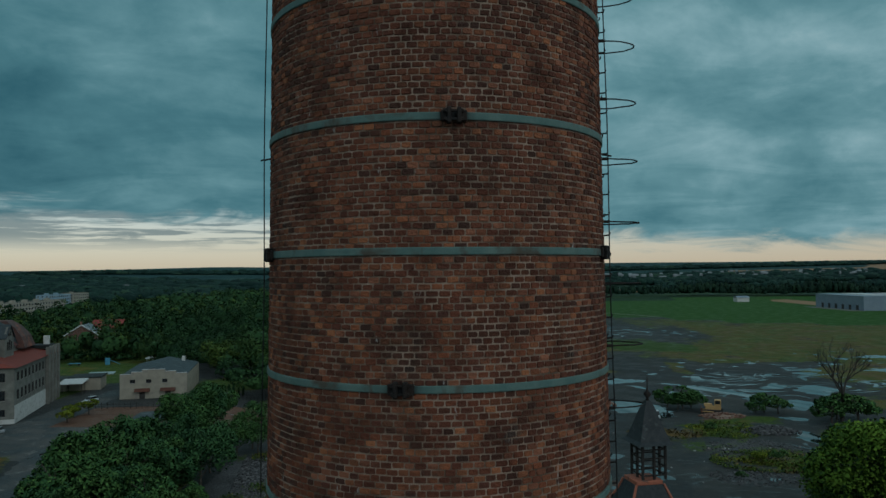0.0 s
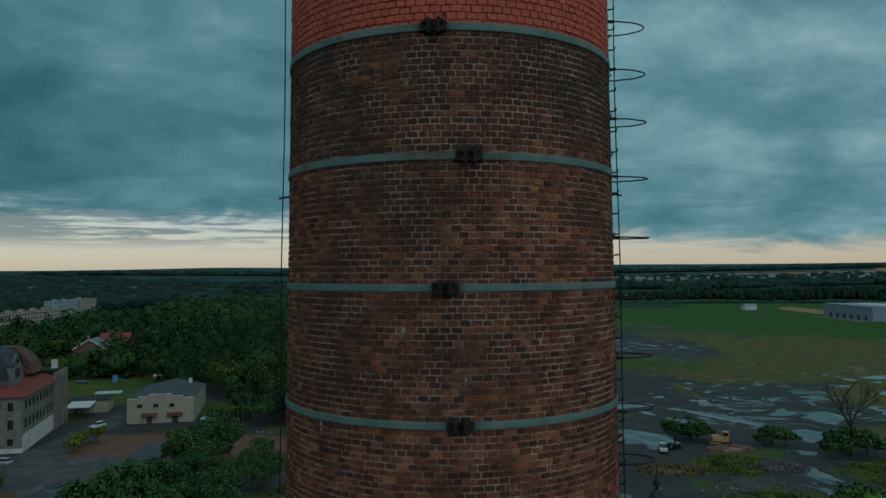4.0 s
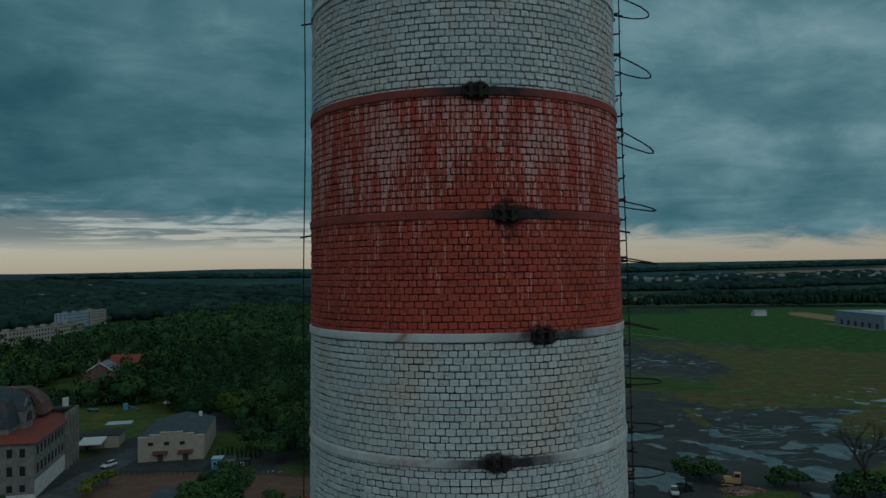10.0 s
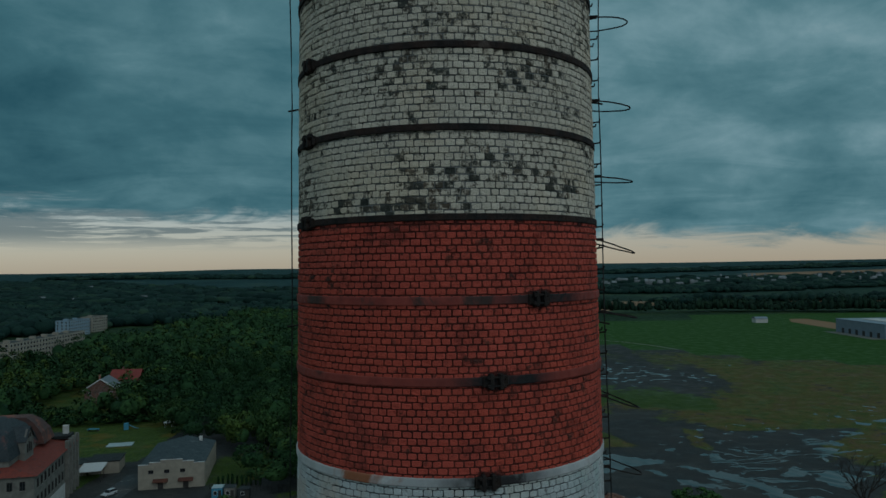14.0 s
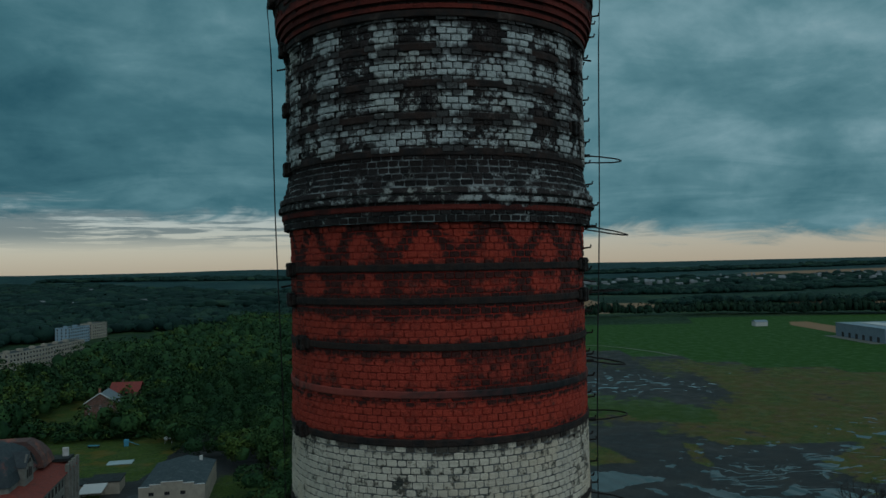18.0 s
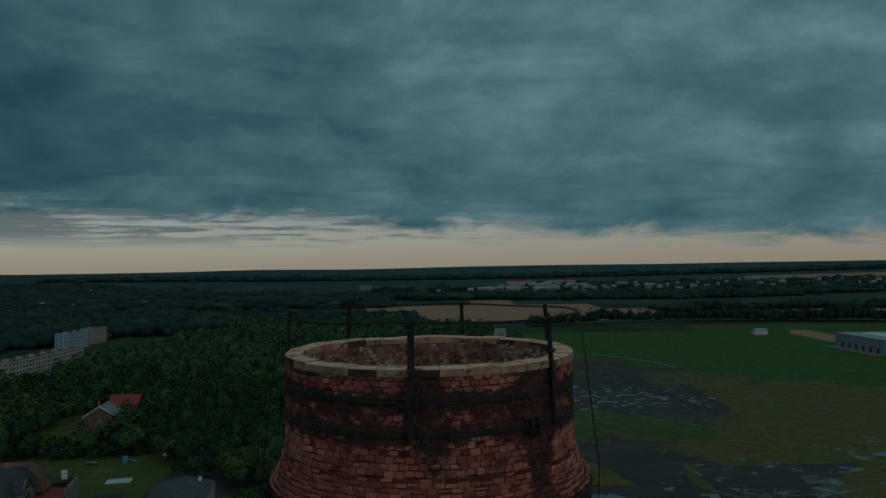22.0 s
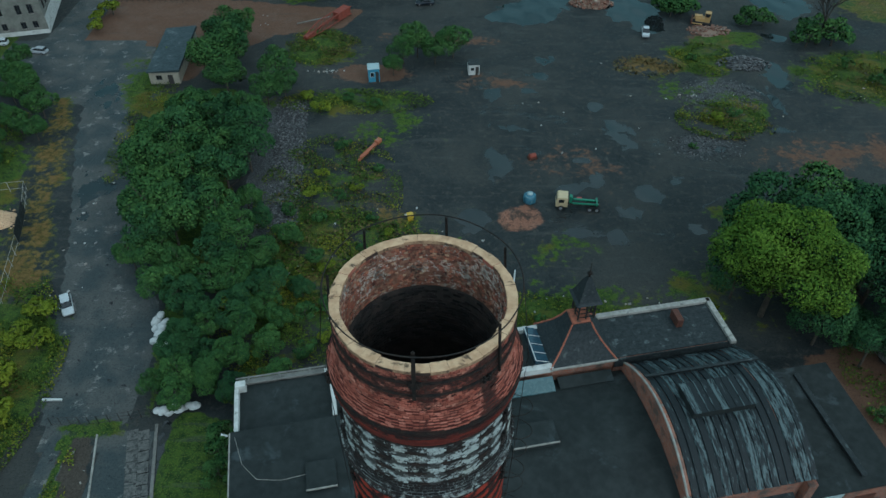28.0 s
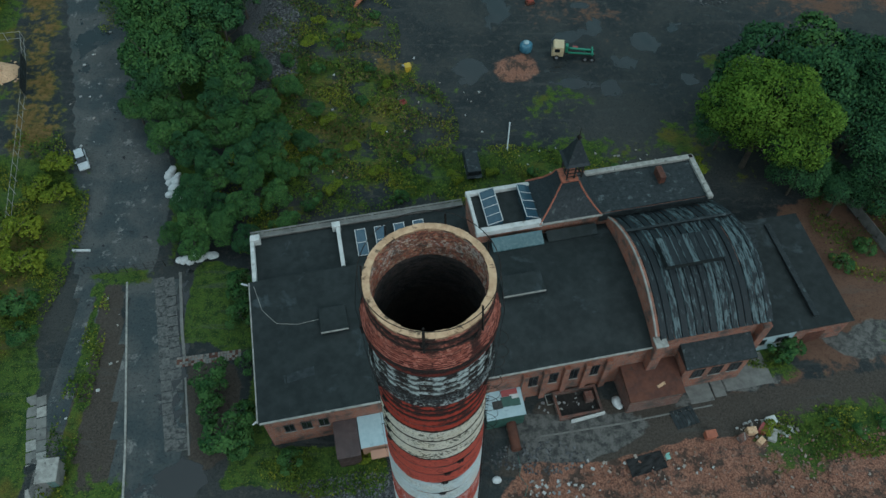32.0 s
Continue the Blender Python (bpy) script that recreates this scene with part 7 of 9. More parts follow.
ROW = "trees along the service road"
for x, y, s in ((-54, 90, 0.95), (-51, 84, 0.9), (-47, 80, 1.0), (-43, 78, 0.95), (-40, 83, 0.85), (-56, 97, 0.9), (-52, 95, 1.05), (-47, 91, 1.1), (-42, 89, 0.95), (-57, 104, 0.8), (-52, 103, 1.0), (-46, 100, 1.0), (-41, 97, 0.8),
                (-54, 112, 0.85), (-50, 110, 0.9), (-45, 109, 0.8), (-44, 72, 0.75), (-40, 70, 0.7), (-45, 66, 0.7), (-41, 63, 0.7), (-37, 60, 0.6), (-37, 66, 0.7), (-36, 55, 0.6), (-39, 54, 0.65), (-35, 50, 0.55), (-33, 58, 0.55), (-32, 53, 0.45), (-52, 134, 0.95), (-49, 130, 0.95), (-47, 137, 0.85), (-45, 125, 0.8), (-53, 143, 0.9), (-51, 149, 0.7), (-49, 142, 0.9), (-36, 80, 0.85), (-33, 76, 0.75), (-35, 72, 0.8), (-31, 70, 0.6), (-37, 90, 0.9), (-35, 98, 0.85), (-37, 104, 0.9), (-41, 106, 0.9), (-38, 112, 0.75), (-29, 64, 0.55), (-28, 58, 0.6), (-26, 62, 0.5), (-41, 48.5, 0.45), (-31, 48.5, 0.5), (-48, 72, 0.7), (-46, 76, 0.8)):
    x += 4.5 if y > 82 and x < -49 else 3.0 if y < 68 and x < -36 else 0
    plant(plant_rng.choice(["acacia", "acacia", "dark"]), x, y, s * (1.12 if y > 74 else 0.95), "leafy dark green acacia tree beside the service road", "tree", ROW)
for x, y, s in ((-31, 50, 0.5), (-28, 53, 0.5), (-24, 55, 0.42), (-30, 60, 0.55), (-26, 66, 0.5), (-31, 67, 0.6), (-23, 60, 0.4), (-28, 73, 0.5), (-25, 78, 0.42), (-30, 82, 0.45), (-33, 86, 0.55), (-21, 66, 0.35), (-22, 50, 0.4), (-27, 47, 0.45), (-34, 46, 0.45), (-20, 73, 0.3)):
    plant(plant_rng.choice(["acacia", "acacia", "dark"]), x, y, s * 1.1, "young green acacia among weeds beside the trees", "tree", "saplings beside the road trees")
for x, y, s in ((-35, 128, 0.75), (-33, 124, 0.55), (-36, 121, 0.6), (-9, 138, 0.65), (-6, 141, 0.7), (-2, 138, 0.6), (2, 141, 0.7), (-11, 133, 0.45)):
    plant("acacia", x, y, s * 1.15, "round green shrub-like tree in the black yard", "tree", "scattered yard trees")
for x, y, s in ((-94, 127, 0.8), (-88, 126, 0.75), (-84, 121, 0.7), (-80, 116, 0.65), (-82, 110, 0.6), (-78, 108, 0.55), (-92, 134, 0.7), (-90, 128, 0.6), (-88, 121, 0.6), (-86, 112, 0.6), (-84, 104, 0.55), (-82, 98, 0.5)):
    plant("acacia", x, y, s, "green tree between road and fence", "tree")
plant("bright", 46.5, 62.5, 1.9, "tall bright yellow-green tree behind the factory", "tree", squash=1.05)
for x, y, s, k in ((54, 68, 1.7, "dark"), (59, 61, 1.6, "dark"), (63, 68, 1.7, "acacia"), (51, 74, 1.5, "dark"), (66, 58, 1.3, "dark"), (58, 76, 1.5, "acacia"), (70, 66, 1.6, "dark"), (68, 50, 0.9, "dark"), (52, 57, 1.0, "dark"), (57, 53, 0.9, "acacia"), (62, 54, 1.2, "dark"), (66, 63, 1.6, "dark"), (74, 62, 1.5, "acacia"), (79, 66, 1.5, "dark"), (51, 67, 1.6, "dark"), (80, 58, 1.3, "dark"), (64, 75, 1.4, "dark"), (70, 76, 1.3, "acacia"), (43, 66, 1.1, "dark"), (85, 62, 1.3, "dark"), (72, 56, 1.2, "dark"), (75, 72, 1.5, "dark"), (46, 71, 1.2, "acacia")):
    plant("tall" if y < 70 else k, x, y, s, "tall dark green tree behind the factory", "tree", "dark trees behind the factory")
plant("cypress", 32.2, 219.5, 1.75, "slim dark poplar alone in the weeds", "tree", squash=0.85)
for x, y, s in ((30.4, 218, 1.2), (34.6, 217.6, 1.0), (37, 218.4, 0.8)):
    plant("bush", x, y, s, "low dark scrub at the foot of the poplar", "bush", "scrub round the poplar")
for x, y, s in ((-29.0, 27, 1.4), (-28.6, 25, 1.3), (-28.2, 23, 1.2), (-26.6, 36, 1.2), (-27.2, 38.5, 1.3), (-27.6, 41, 1.2), (-25.0, 21, 1.5), (-26.0, 19, 1.6), (-24.4, 18, 1.2), (-24, 29, 1.2)):
    plant("bush", x, y, s * 0.85, "clipped dark green shrub beside the hall", "bush", "shrubs beside the hall")
for x, y, s in ((-82, 163, 1.4), (-83, 155, 1.3), (-62, 141, 1.2), (-84, 160, 1.0), (-58, 62, 1.2), (-60, 58, 1.0), (-57, 56, 1.1), (-60, 50, 1.3), (-58, 44, 1.4), (-57, 38, 1.3), (-55, 33, 1.0), (-62, 47, 1.2), (-62, 36, 1.3), (-60, 28, 1.2), (-56, 22, 0.9)):
    plant(plant_rng.choice(["yellow", "bush", "yellow"]), x, y, s, "yellow-green bush in rough grass", "bush", "bushes in the rough grass")
for x, y, s in ((-26, 86, 0.8), (-24, 78, 0.9), (-27, 72, 1.0), (-22, 68, 0.8), (-18, 90, 0.6), (-20, 62, 0.9), (-30, 64, 1.1), (-14, 66, 0.6), (-12, 84, 0.5), (-19, 105, 0.8), (-25, 118, 0.9), (-20, 122, 0.8), (-14, 120, 0.7), (-28, 122, 0.9), (44, 30.6, 1.0), (45.4, 31.5, 0.9), (40, 20.5, 0.5), (48, 21, 0.4), (51, 20, 0.5), (54, 21, 0.5), (57, 24, 0.4), (37, 59, 0.9), (39, 61, 1.0), (34, 60, 0.8), (60, 47, 0.9), (56, 44, 0.8), (22, 60, 0.7), (27, 61, 0.7), (47, 105, 0.5), (54, 114, 0.8), (58, 116, 0.7), (55, 139, 0.7), (92, 128, 1.0), (96, 131, 1.0), (88, 136, 0.9), (-8.6, 17, 0.5), (-18, 16.5, 0.8), (-16, 58, 0.7), (-10, 61, 0.6), (-5, 64, 0.5), (-18, 72, 0.7), (-13, 76, 0.6), (-9, 80, 0.5), (-21, 84, 0.7), (-15, 92, 0.6), (-22, 96, 0.7), (-10, 70, 0.6), (2, 60, 0.6), (8, 61, 0.5), (-19, 55, 0.8), (-23, 90, 0.8), (-17, 64, 0.8), (-6, 56, 0.7), (14, 61, 0.5), (-12, 98, 0.6)):
    plant(plant_rng.choice(["bush", "bush", "yellow"]), x, y, s, "low bushy weed clump on waste ground", "bush", "weed clumps of the waste ground")

for x, y, s in ((57, 163, 2.0), (54, 165, 1.9), (59.5, 164.5, 1.6), (55.5, 162, 1.5), (74, 158, 1.7), (76.5, 156.5, 1.4), (71.5, 157, 1.2), (86, 149.5, 2.2), (89, 146.5, 2.0), (83, 146, 1.8), (91, 150, 1.7)):
    plant("bush", x, y, s, "dense dark green shrub in the wet yard", "bush", "shrubs of the wet yard")
for i in range(10):
    plant("cypress", -63.5 + i * 1.25, 186.6 + (i % 3) * 0.2, 0.30 + 0.03 * (i % 4), "small clipped conifer in a garden row", "tree", "conifer row behind the cabins")

# dead tree
dead = thing("dead_tree", "leafless grey dead tree standing in the wet yard", "tree", (86.0, 147.5, 0))
bm = bmesh.new()
dr = random.Random(4)


def limb(a, d, length, r, depth):
    b2 = a + d * length
    q = d.to_track_quat("Z", "Y").to_matrix().to_4x4()
    bmesh.ops.create_cone(bm, cap_ends=True, segments=5, radius1=r, radius2=r * 0.6, depth=length, matrix=Matrix.Translation((a + b2) / 2) @ q)
    if depth:
        for _ in range(3 if depth > 1 else 2):
            nd = (d + Vector((dr.uniform(-0.7, 0.7), dr.uniform(-0.7, 0.7), dr.uniform(-0.1, 0.5)))).normalized()
            limb(a + d * length * dr.uniform(0.6, 1.0), nd, length * dr.uniform(0.6, 0.85), r * 0.55, depth - 1)


limb(Vector((0, 0, 0)), Vector((0.05, 0, 1)).normalized(), 6.6, 0.50, 6)
part("trunk", bm, DEAD_WOOD, dead)


def wood(name, label, polys, spacing, height, quads, leaf, mat, seed, holes=(), bodies=0.0):
    """One stretch of woodland: many crowns of loose leafy clumps."""
    rng = np.random.default_rng(seed)
    V, F, off = [], [], 0
    base_pts = []
    for poly in polys:
        xs, ys = [p[0] for p in poly], [p[1] for p in poly]
        gx2, gy2 = np.meshgrid(np.arange(min(xs), max(xs), spacing), np.arange(min(ys), max(ys), spacing))
        px, py = gx2.ravel() + rng.uniform(-0.45, 0.45, gx2.size) * spacing, gy2.ravel() + rng.uniform(-0.45, 0.45, gx2.size) * spacing
        ok = inside(px, py, poly)
        for hole in holes:
            ok &= ~inside(px, py, hole)
        base_pts.append(np.stack([px[ok], py[ok]], 1))
    trees = np.concatenate(base_pts)
    n = len(trees)
    h = height * rng.uniform(0.65, 1.2, n) * (0.85 + 0.25 * np.sin(trees[:, 0] * 0.045) * np.cos(trees[:, 1] * 0.037))
    rx = spacing * rng.uniform(0.55, 0.85, n)
    gz2 = far_height(trees[:, 0], trees[:, 1])
    kinds = [crown_points(rng, quads, 1.0, 1.0, 11 if quads > 300 else 7 if quads > 60 else 5) for _ in range(8)]
    pick = rng.integers(0, 8, n)
    pts = np.stack([kinds[k][0] for k in pick], 0)
    nrm = np.stack([kinds[k][1] for k in pick], 0)
    ang = rng.uniform(0, math.tau, n)
    ca, sa = np.cos(ang)[:, None], np.sin(ang)[:, None]
    x2 = (pts[:, :, 0] * ca - pts[:, :, 1] * sa) * rx[:, None] + trees[:, 0:1]
    y2 = (pts[:, :, 0] * sa + pts[:, :, 1] * ca) * rx[:, None] + trees[:, 1:2]
    z2 = (pts[:, :, 2] * 0.5 + 0.52) * h[:, None] + gz2[:, None]
    cen = np.stack([x2, y2, z2], -1).reshape(-1, 3)
    v, f = leaf_quads(rng, cen, rng.uniform(0.7, 1.4, len(cen)) * leaf, 0.5)
    out = np.stack([nrm[:, :, 0] * ca - nrm[:, :, 1] * sa, nrm[:, :, 0] * sa + nrm[:, :, 1] * ca, nrm[:, :, 2]], -1).reshape(-1, 3)
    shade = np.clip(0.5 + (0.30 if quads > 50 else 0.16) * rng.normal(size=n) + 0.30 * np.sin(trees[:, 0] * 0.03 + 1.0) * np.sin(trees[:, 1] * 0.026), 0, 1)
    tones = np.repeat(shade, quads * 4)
    if bodies:
        # the close inner growth of every crown, which the outer leaves stand on
        seg, heights = 7, np.array([-0.75, -0.1, 0.45, 0.80])
        widths = np.array([0.70, 1.0, 0.80, 0.36]) * bodies
        th = np.arange(seg) * math.tau / seg
        jag = rng.uniform(0.74, 1.22, (n, 4, seg))
        bx = trees[:, 0, None, None] + rx[:, None, None] * widths[None, :, None] * jag * np.cos(th + ang[:, None, None])
        by = trees[:, 1, None, None] + rx[:, None, None] * widths[None, :, None] * jag * np.sin(th + ang[:, None, None])
        bz = gz2[:, None, None] + h[:, None, None] * (0.52 + 0.5 * bodies * heights[None, :, None] + 0.06 * (jag - 1))
        bv = np.stack([bx, by, bz], -1).reshape(-1, 3)
        k = np.arange(seg)
        one = [np.stack([i * seg + k, i * seg + (k + 1) % seg, (i + 1) * seg + (k + 1) % seg, (i + 1) * seg + k], 1) for i in range(3)]
        one.append(np.array([[21, 22, 23, 24], [21, 24, 25, 27]]))
        one = np.concatenate(one)
        bf = (one[None] + (np.arange(n) * 28)[:, None, None]).reshape(-1, 4)
        mid = np.repeat(np.stack([trees[:, 0], trees[:, 1], gz2 + h * 0.42], 1), 28, axis=0)
        bn = (bv - mid) / np.stack([np.repeat(rx, 28), np.repeat(rx, 28), np.repeat(h * 0.5, 28)], 1)
        bn /= np.linalg.norm(bn, axis=1, keepdims=True)
        me = quad_mesh(name, np.concatenate([v, bv]), np.concatenate([f, bf + len(v)]), mat, None)
        me.polygons.foreach_set("use_smooth", np.ones(len(me.polygons), dtype=bool))
        me.normals_split_custom_set_from_vertices(np.concatenate([np.repeat(out, 4, axis=0), bn]).tolist())
        # in near woods the inner growth is toned darker: shade inside crowns, as colour
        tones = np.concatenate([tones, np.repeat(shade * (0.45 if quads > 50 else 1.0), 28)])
    else:
        me = quad_mesh(name, v, f, mat, out)
    me.attributes.new("tone", "FLOAT", "POINT").data.foreach_set("value", tones.astype(np.float32))
    return tagged(new(name, me), label, "woodland", kind="stuff")


LAWN = [(-140, 202), (-98, 210), (-100, 262), (-138, 258)]
HOMES = [(-168, 264), (-138, 264), (-146, 356), (-178, 356)]
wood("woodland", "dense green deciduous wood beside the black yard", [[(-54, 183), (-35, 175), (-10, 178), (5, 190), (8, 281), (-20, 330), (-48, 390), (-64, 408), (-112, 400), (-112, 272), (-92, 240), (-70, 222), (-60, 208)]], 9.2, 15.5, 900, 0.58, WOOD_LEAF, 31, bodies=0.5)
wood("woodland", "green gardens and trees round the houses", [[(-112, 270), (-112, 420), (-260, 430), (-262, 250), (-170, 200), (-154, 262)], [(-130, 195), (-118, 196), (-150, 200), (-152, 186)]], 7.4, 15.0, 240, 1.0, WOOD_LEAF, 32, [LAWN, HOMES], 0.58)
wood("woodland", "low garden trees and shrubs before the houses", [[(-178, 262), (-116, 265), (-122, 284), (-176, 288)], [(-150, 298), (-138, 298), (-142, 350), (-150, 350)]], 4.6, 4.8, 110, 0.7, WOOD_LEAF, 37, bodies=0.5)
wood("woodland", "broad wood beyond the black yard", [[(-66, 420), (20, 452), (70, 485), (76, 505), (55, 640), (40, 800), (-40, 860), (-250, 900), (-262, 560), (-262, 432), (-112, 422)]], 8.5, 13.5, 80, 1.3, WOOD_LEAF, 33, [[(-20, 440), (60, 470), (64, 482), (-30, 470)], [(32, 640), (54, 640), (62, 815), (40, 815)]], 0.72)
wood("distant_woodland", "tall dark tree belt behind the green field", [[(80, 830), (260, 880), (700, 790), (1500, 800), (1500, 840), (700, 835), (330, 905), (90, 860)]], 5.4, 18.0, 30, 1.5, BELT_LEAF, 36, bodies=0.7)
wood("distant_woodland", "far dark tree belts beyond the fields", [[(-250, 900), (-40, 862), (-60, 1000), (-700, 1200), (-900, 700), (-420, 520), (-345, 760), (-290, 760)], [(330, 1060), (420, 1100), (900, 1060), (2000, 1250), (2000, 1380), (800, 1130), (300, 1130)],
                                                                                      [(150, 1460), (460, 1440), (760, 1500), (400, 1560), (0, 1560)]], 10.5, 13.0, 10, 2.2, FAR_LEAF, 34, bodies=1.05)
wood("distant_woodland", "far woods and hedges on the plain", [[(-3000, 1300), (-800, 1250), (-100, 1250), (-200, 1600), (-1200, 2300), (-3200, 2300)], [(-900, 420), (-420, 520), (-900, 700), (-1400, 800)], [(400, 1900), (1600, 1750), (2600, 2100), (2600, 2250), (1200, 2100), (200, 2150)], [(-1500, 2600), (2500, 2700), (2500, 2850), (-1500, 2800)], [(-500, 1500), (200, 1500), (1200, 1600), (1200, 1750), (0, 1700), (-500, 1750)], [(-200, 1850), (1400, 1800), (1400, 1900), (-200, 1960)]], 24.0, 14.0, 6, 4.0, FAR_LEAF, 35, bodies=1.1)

# distant houses, white sheds and glasshouses
rng = np.random.default_rng(8)
V, F = [], []
for cx, cy, n, sx2, sy2, big in ((330, 1850, 36, 420, 160, 12), (900, 1950, 50, 500, 220, 7), (120, 1800, 14, 160, 60, 24), (300, 2000, 8, 160, 40, 34), (-700, 1350, 6, 160, 40, 12), (-150, 2000, 5, 120, 60, 34), (1700, 1900, 26, 500, 160, 7), (-900, 1900, 6, 260, 120, 18), (-80, 560, 3, 60, 40, 5)):
    for _ in range(n):
        x, y = rng.normal(cx, sx2 * 0.5), rng.normal(cy, sy2 * 0.5)
        w, d, h = rng.uniform(0.6, 1.5) * big, rng.uniform(0.6, 1.2) * big * 0.7, rng.uniform(4, 8)
        z = float(far_height(np.array(x), np.array(y))) + (9 if y > 1000 and x > 0 else 5 if y > 1000 else 1)
        k = len(V)
        V += [(x - w / 2, y - d / 2, z - 9), (x + w / 2, y - d / 2, z - 9), (x + w / 2, y + d / 2, z - 9), (x - w / 2, y + d / 2, z - 9), (x - w / 2, y - d / 2, z + h - 3), (x + w / 2, y - d / 2, z + h - 3), (x + w / 2, y + d / 2, z + h - 3), (x - w / 2, y + d / 2, z + h - 3), (x - w / 2, y, z + h), (x + w / 2, y, z + h)]
        F += [[k + i for i in f] for f in ((0, 1, 5, 4), (1, 2, 6, 9, 5), (2, 3, 7, 6), (3, 0, 4, 8, 7), (4, 5, 9, 8), (6, 7, 8, 9))]
TOWN = mottled("pale_distant_walls", (0.24, 0.27, 0.285), (0.10, 0.11, 0.11), 0.02, 0.8, bump=0.0)
tagged(new("distant_town", mesh_from("distant_town", V, F, [TOWN])), "scattered pale houses and sheds of a distant town", "town", kind="stuff")


def weeds(name, label, spots, mat, seed, size):
    """Loose tufts of leaves close to the ground."""
    rng = np.random.default_rng(seed)
    pts = []
    for cx, cy, rx, ry, n in spots:
        a, r = rng.uniform(0, math.tau, n), np.sqrt(rng.uniform(0, 1, n))
        x, y = cx + rx * r * np.cos(a), cy + ry * r * np.sin(a)
        keep = (np.sin(x * 0.7 + 1.3 * np.sin(y * 0.5)) + np.sin(y * 0.9 + x * 0.33) + rng.normal(0, 0.6, n)) > -0.25
        pts.append(np.stack([x[keep], y[keep], rng.uniform(0.05, 0.55, keep.sum())], 1))
    p = np.concatenate(pts)
    v, f = leaf_quads(rng, p, rng.uniform(0.6, 1.5, len(p)) * size, 0.2)
    lie = rng.normal(size=p.shape) * 0.28 + np.array([0, 0, 1.0])
    me = quad_mesh(name, v, f, mat, lie / np.linalg.norm(lie, axis=1, keepdims=True))
    shade = np.clip(0.52 + 0.16 * (np.sin(p[:, 0] * 0.55 + 2 * np.sin(p[:, 1] * 0.21)) + np.sin(p[:, 1] * 0.47 + p[:, 0] * 0.2)) + rng.normal(0, 0.18, len(p)), 0, 1)
    me.attributes.new("tone", "FLOAT", "POINT").data.foreach_set("value", np.repeat(shade, 4).astype(np.float32))
    return tagged(new(name, me), label, "weeds", kind="stuff")


weeds("weeds", "rank green weeds on the waste ground", [(-15, 70, 18, 17, 23400), (-20, 90, 13, 20, 15600), (8, 61, 20, 6, 10400), (-26, 60, 8, 14, 7800), (-58, 48, 6, 18, 13000), (-64, 60, 6, 12, 6500), (55, 115, 9, 7, 6500), (58, 140, 8, 8, 5200), (94, 132, 18, 12, 9100), (-28, 146, 9, 9, 5200), (-18, 122, 16, 5, 5200), (48, 20, 9, 3.5, 3900), (42, 30.5, 4, 2, 1560), (-14, 15.5, 8, 3, 3120), (60, 50, 6, 9, 3120), (-86, 95, 6, 24, 9100), (-46, 22, 2, 18, 3900), (-60, 118, 4, 24, 5200)], WEED, 51, 0.27)
weeds("dry_weeds", "straw-coloured dead weeds on the waste ground", [(-14, 72, 16, 12, 3500), (-20, 92, 10, 16, 1800), (-62, 46, 5, 14, 900), (45, 137, 8, 5, 900), (-28, 148, 9, 7, 900), (57, 112, 8, 5, 700), (-84, 80, 4, 16, 1200), (96, 130, 16, 8, 900)], STRAW, 52, 0.40)

# ---- vehicles ----
def gloss(name, colour, rough=0.35):
    return mottled(name, colour, tuple(v * 0.85 for v in colour), 2.0, rough, 0.0, bump=0.0, grain=8)


CAR_WHITE, CAR_DARK, CAR_SILVER = gloss("white_car_paint", (0.50, 0.53, 0.55)), gloss("dark_blue_car_paint", (0.012, 0.018, 0.028)), gloss("silver_car_paint", (0.34, 0.36, 0.38))
TRUCK_GREEN, TRUCK_CREAM, DOZER_YELLOW = gloss("green_truck_paint", (0.03, 0.20, 0.12), 0.5), gloss("cream_cab_paint", (0.55, 0.43, 0.26), 0.5), gloss("yellow_ochre_machine_paint", (0.42, 0.26, 0.10), 0.6)
RUBBER = mottled("tyre_rubber", (0.012, 0.012, 0.012), (0.022, 0.022, 0.022), 5, 0.85)
HUB = gloss("grey_wheel_rim", (0.25, 0.25, 0.26))
BLUE_PAINT = mottled("sky_blue_cabin_paint", (0.05, 0.21, 0.32), (0.06, 0.25, 0.36), 1.0, 0.6, stain_or_sheen=(0.10, 0.18, 0.22), stain_scale=1.0)
RED_PAINT = mottled("rust_red_crane_paint", (0.24, 0.055, 0.035), (0.15, 0.038, 0.026), 1.0, 0.7, stain_or_sheen=(0.07, 0.03, 0.022), stain_scale=1.2)
ORANGE_PAINT = mottled("faded_orange_paint", (0.36, 0.12, 0.06), (0.28, 0.09, 0.05), 1.5, 0.7, stain_or_sheen=(0.32, 0.26, 0.22), stain_scale=1.5)
SACK = mottled("white_plastic_sack", (0.55, 0.56, 0.55), (0.44, 0.45, 0.45), 3, 0.6, bump=0.5, grain=9)
YELLOW = gloss("yellow_plastic", (0.55, 0.36, 0.03), 0.5)


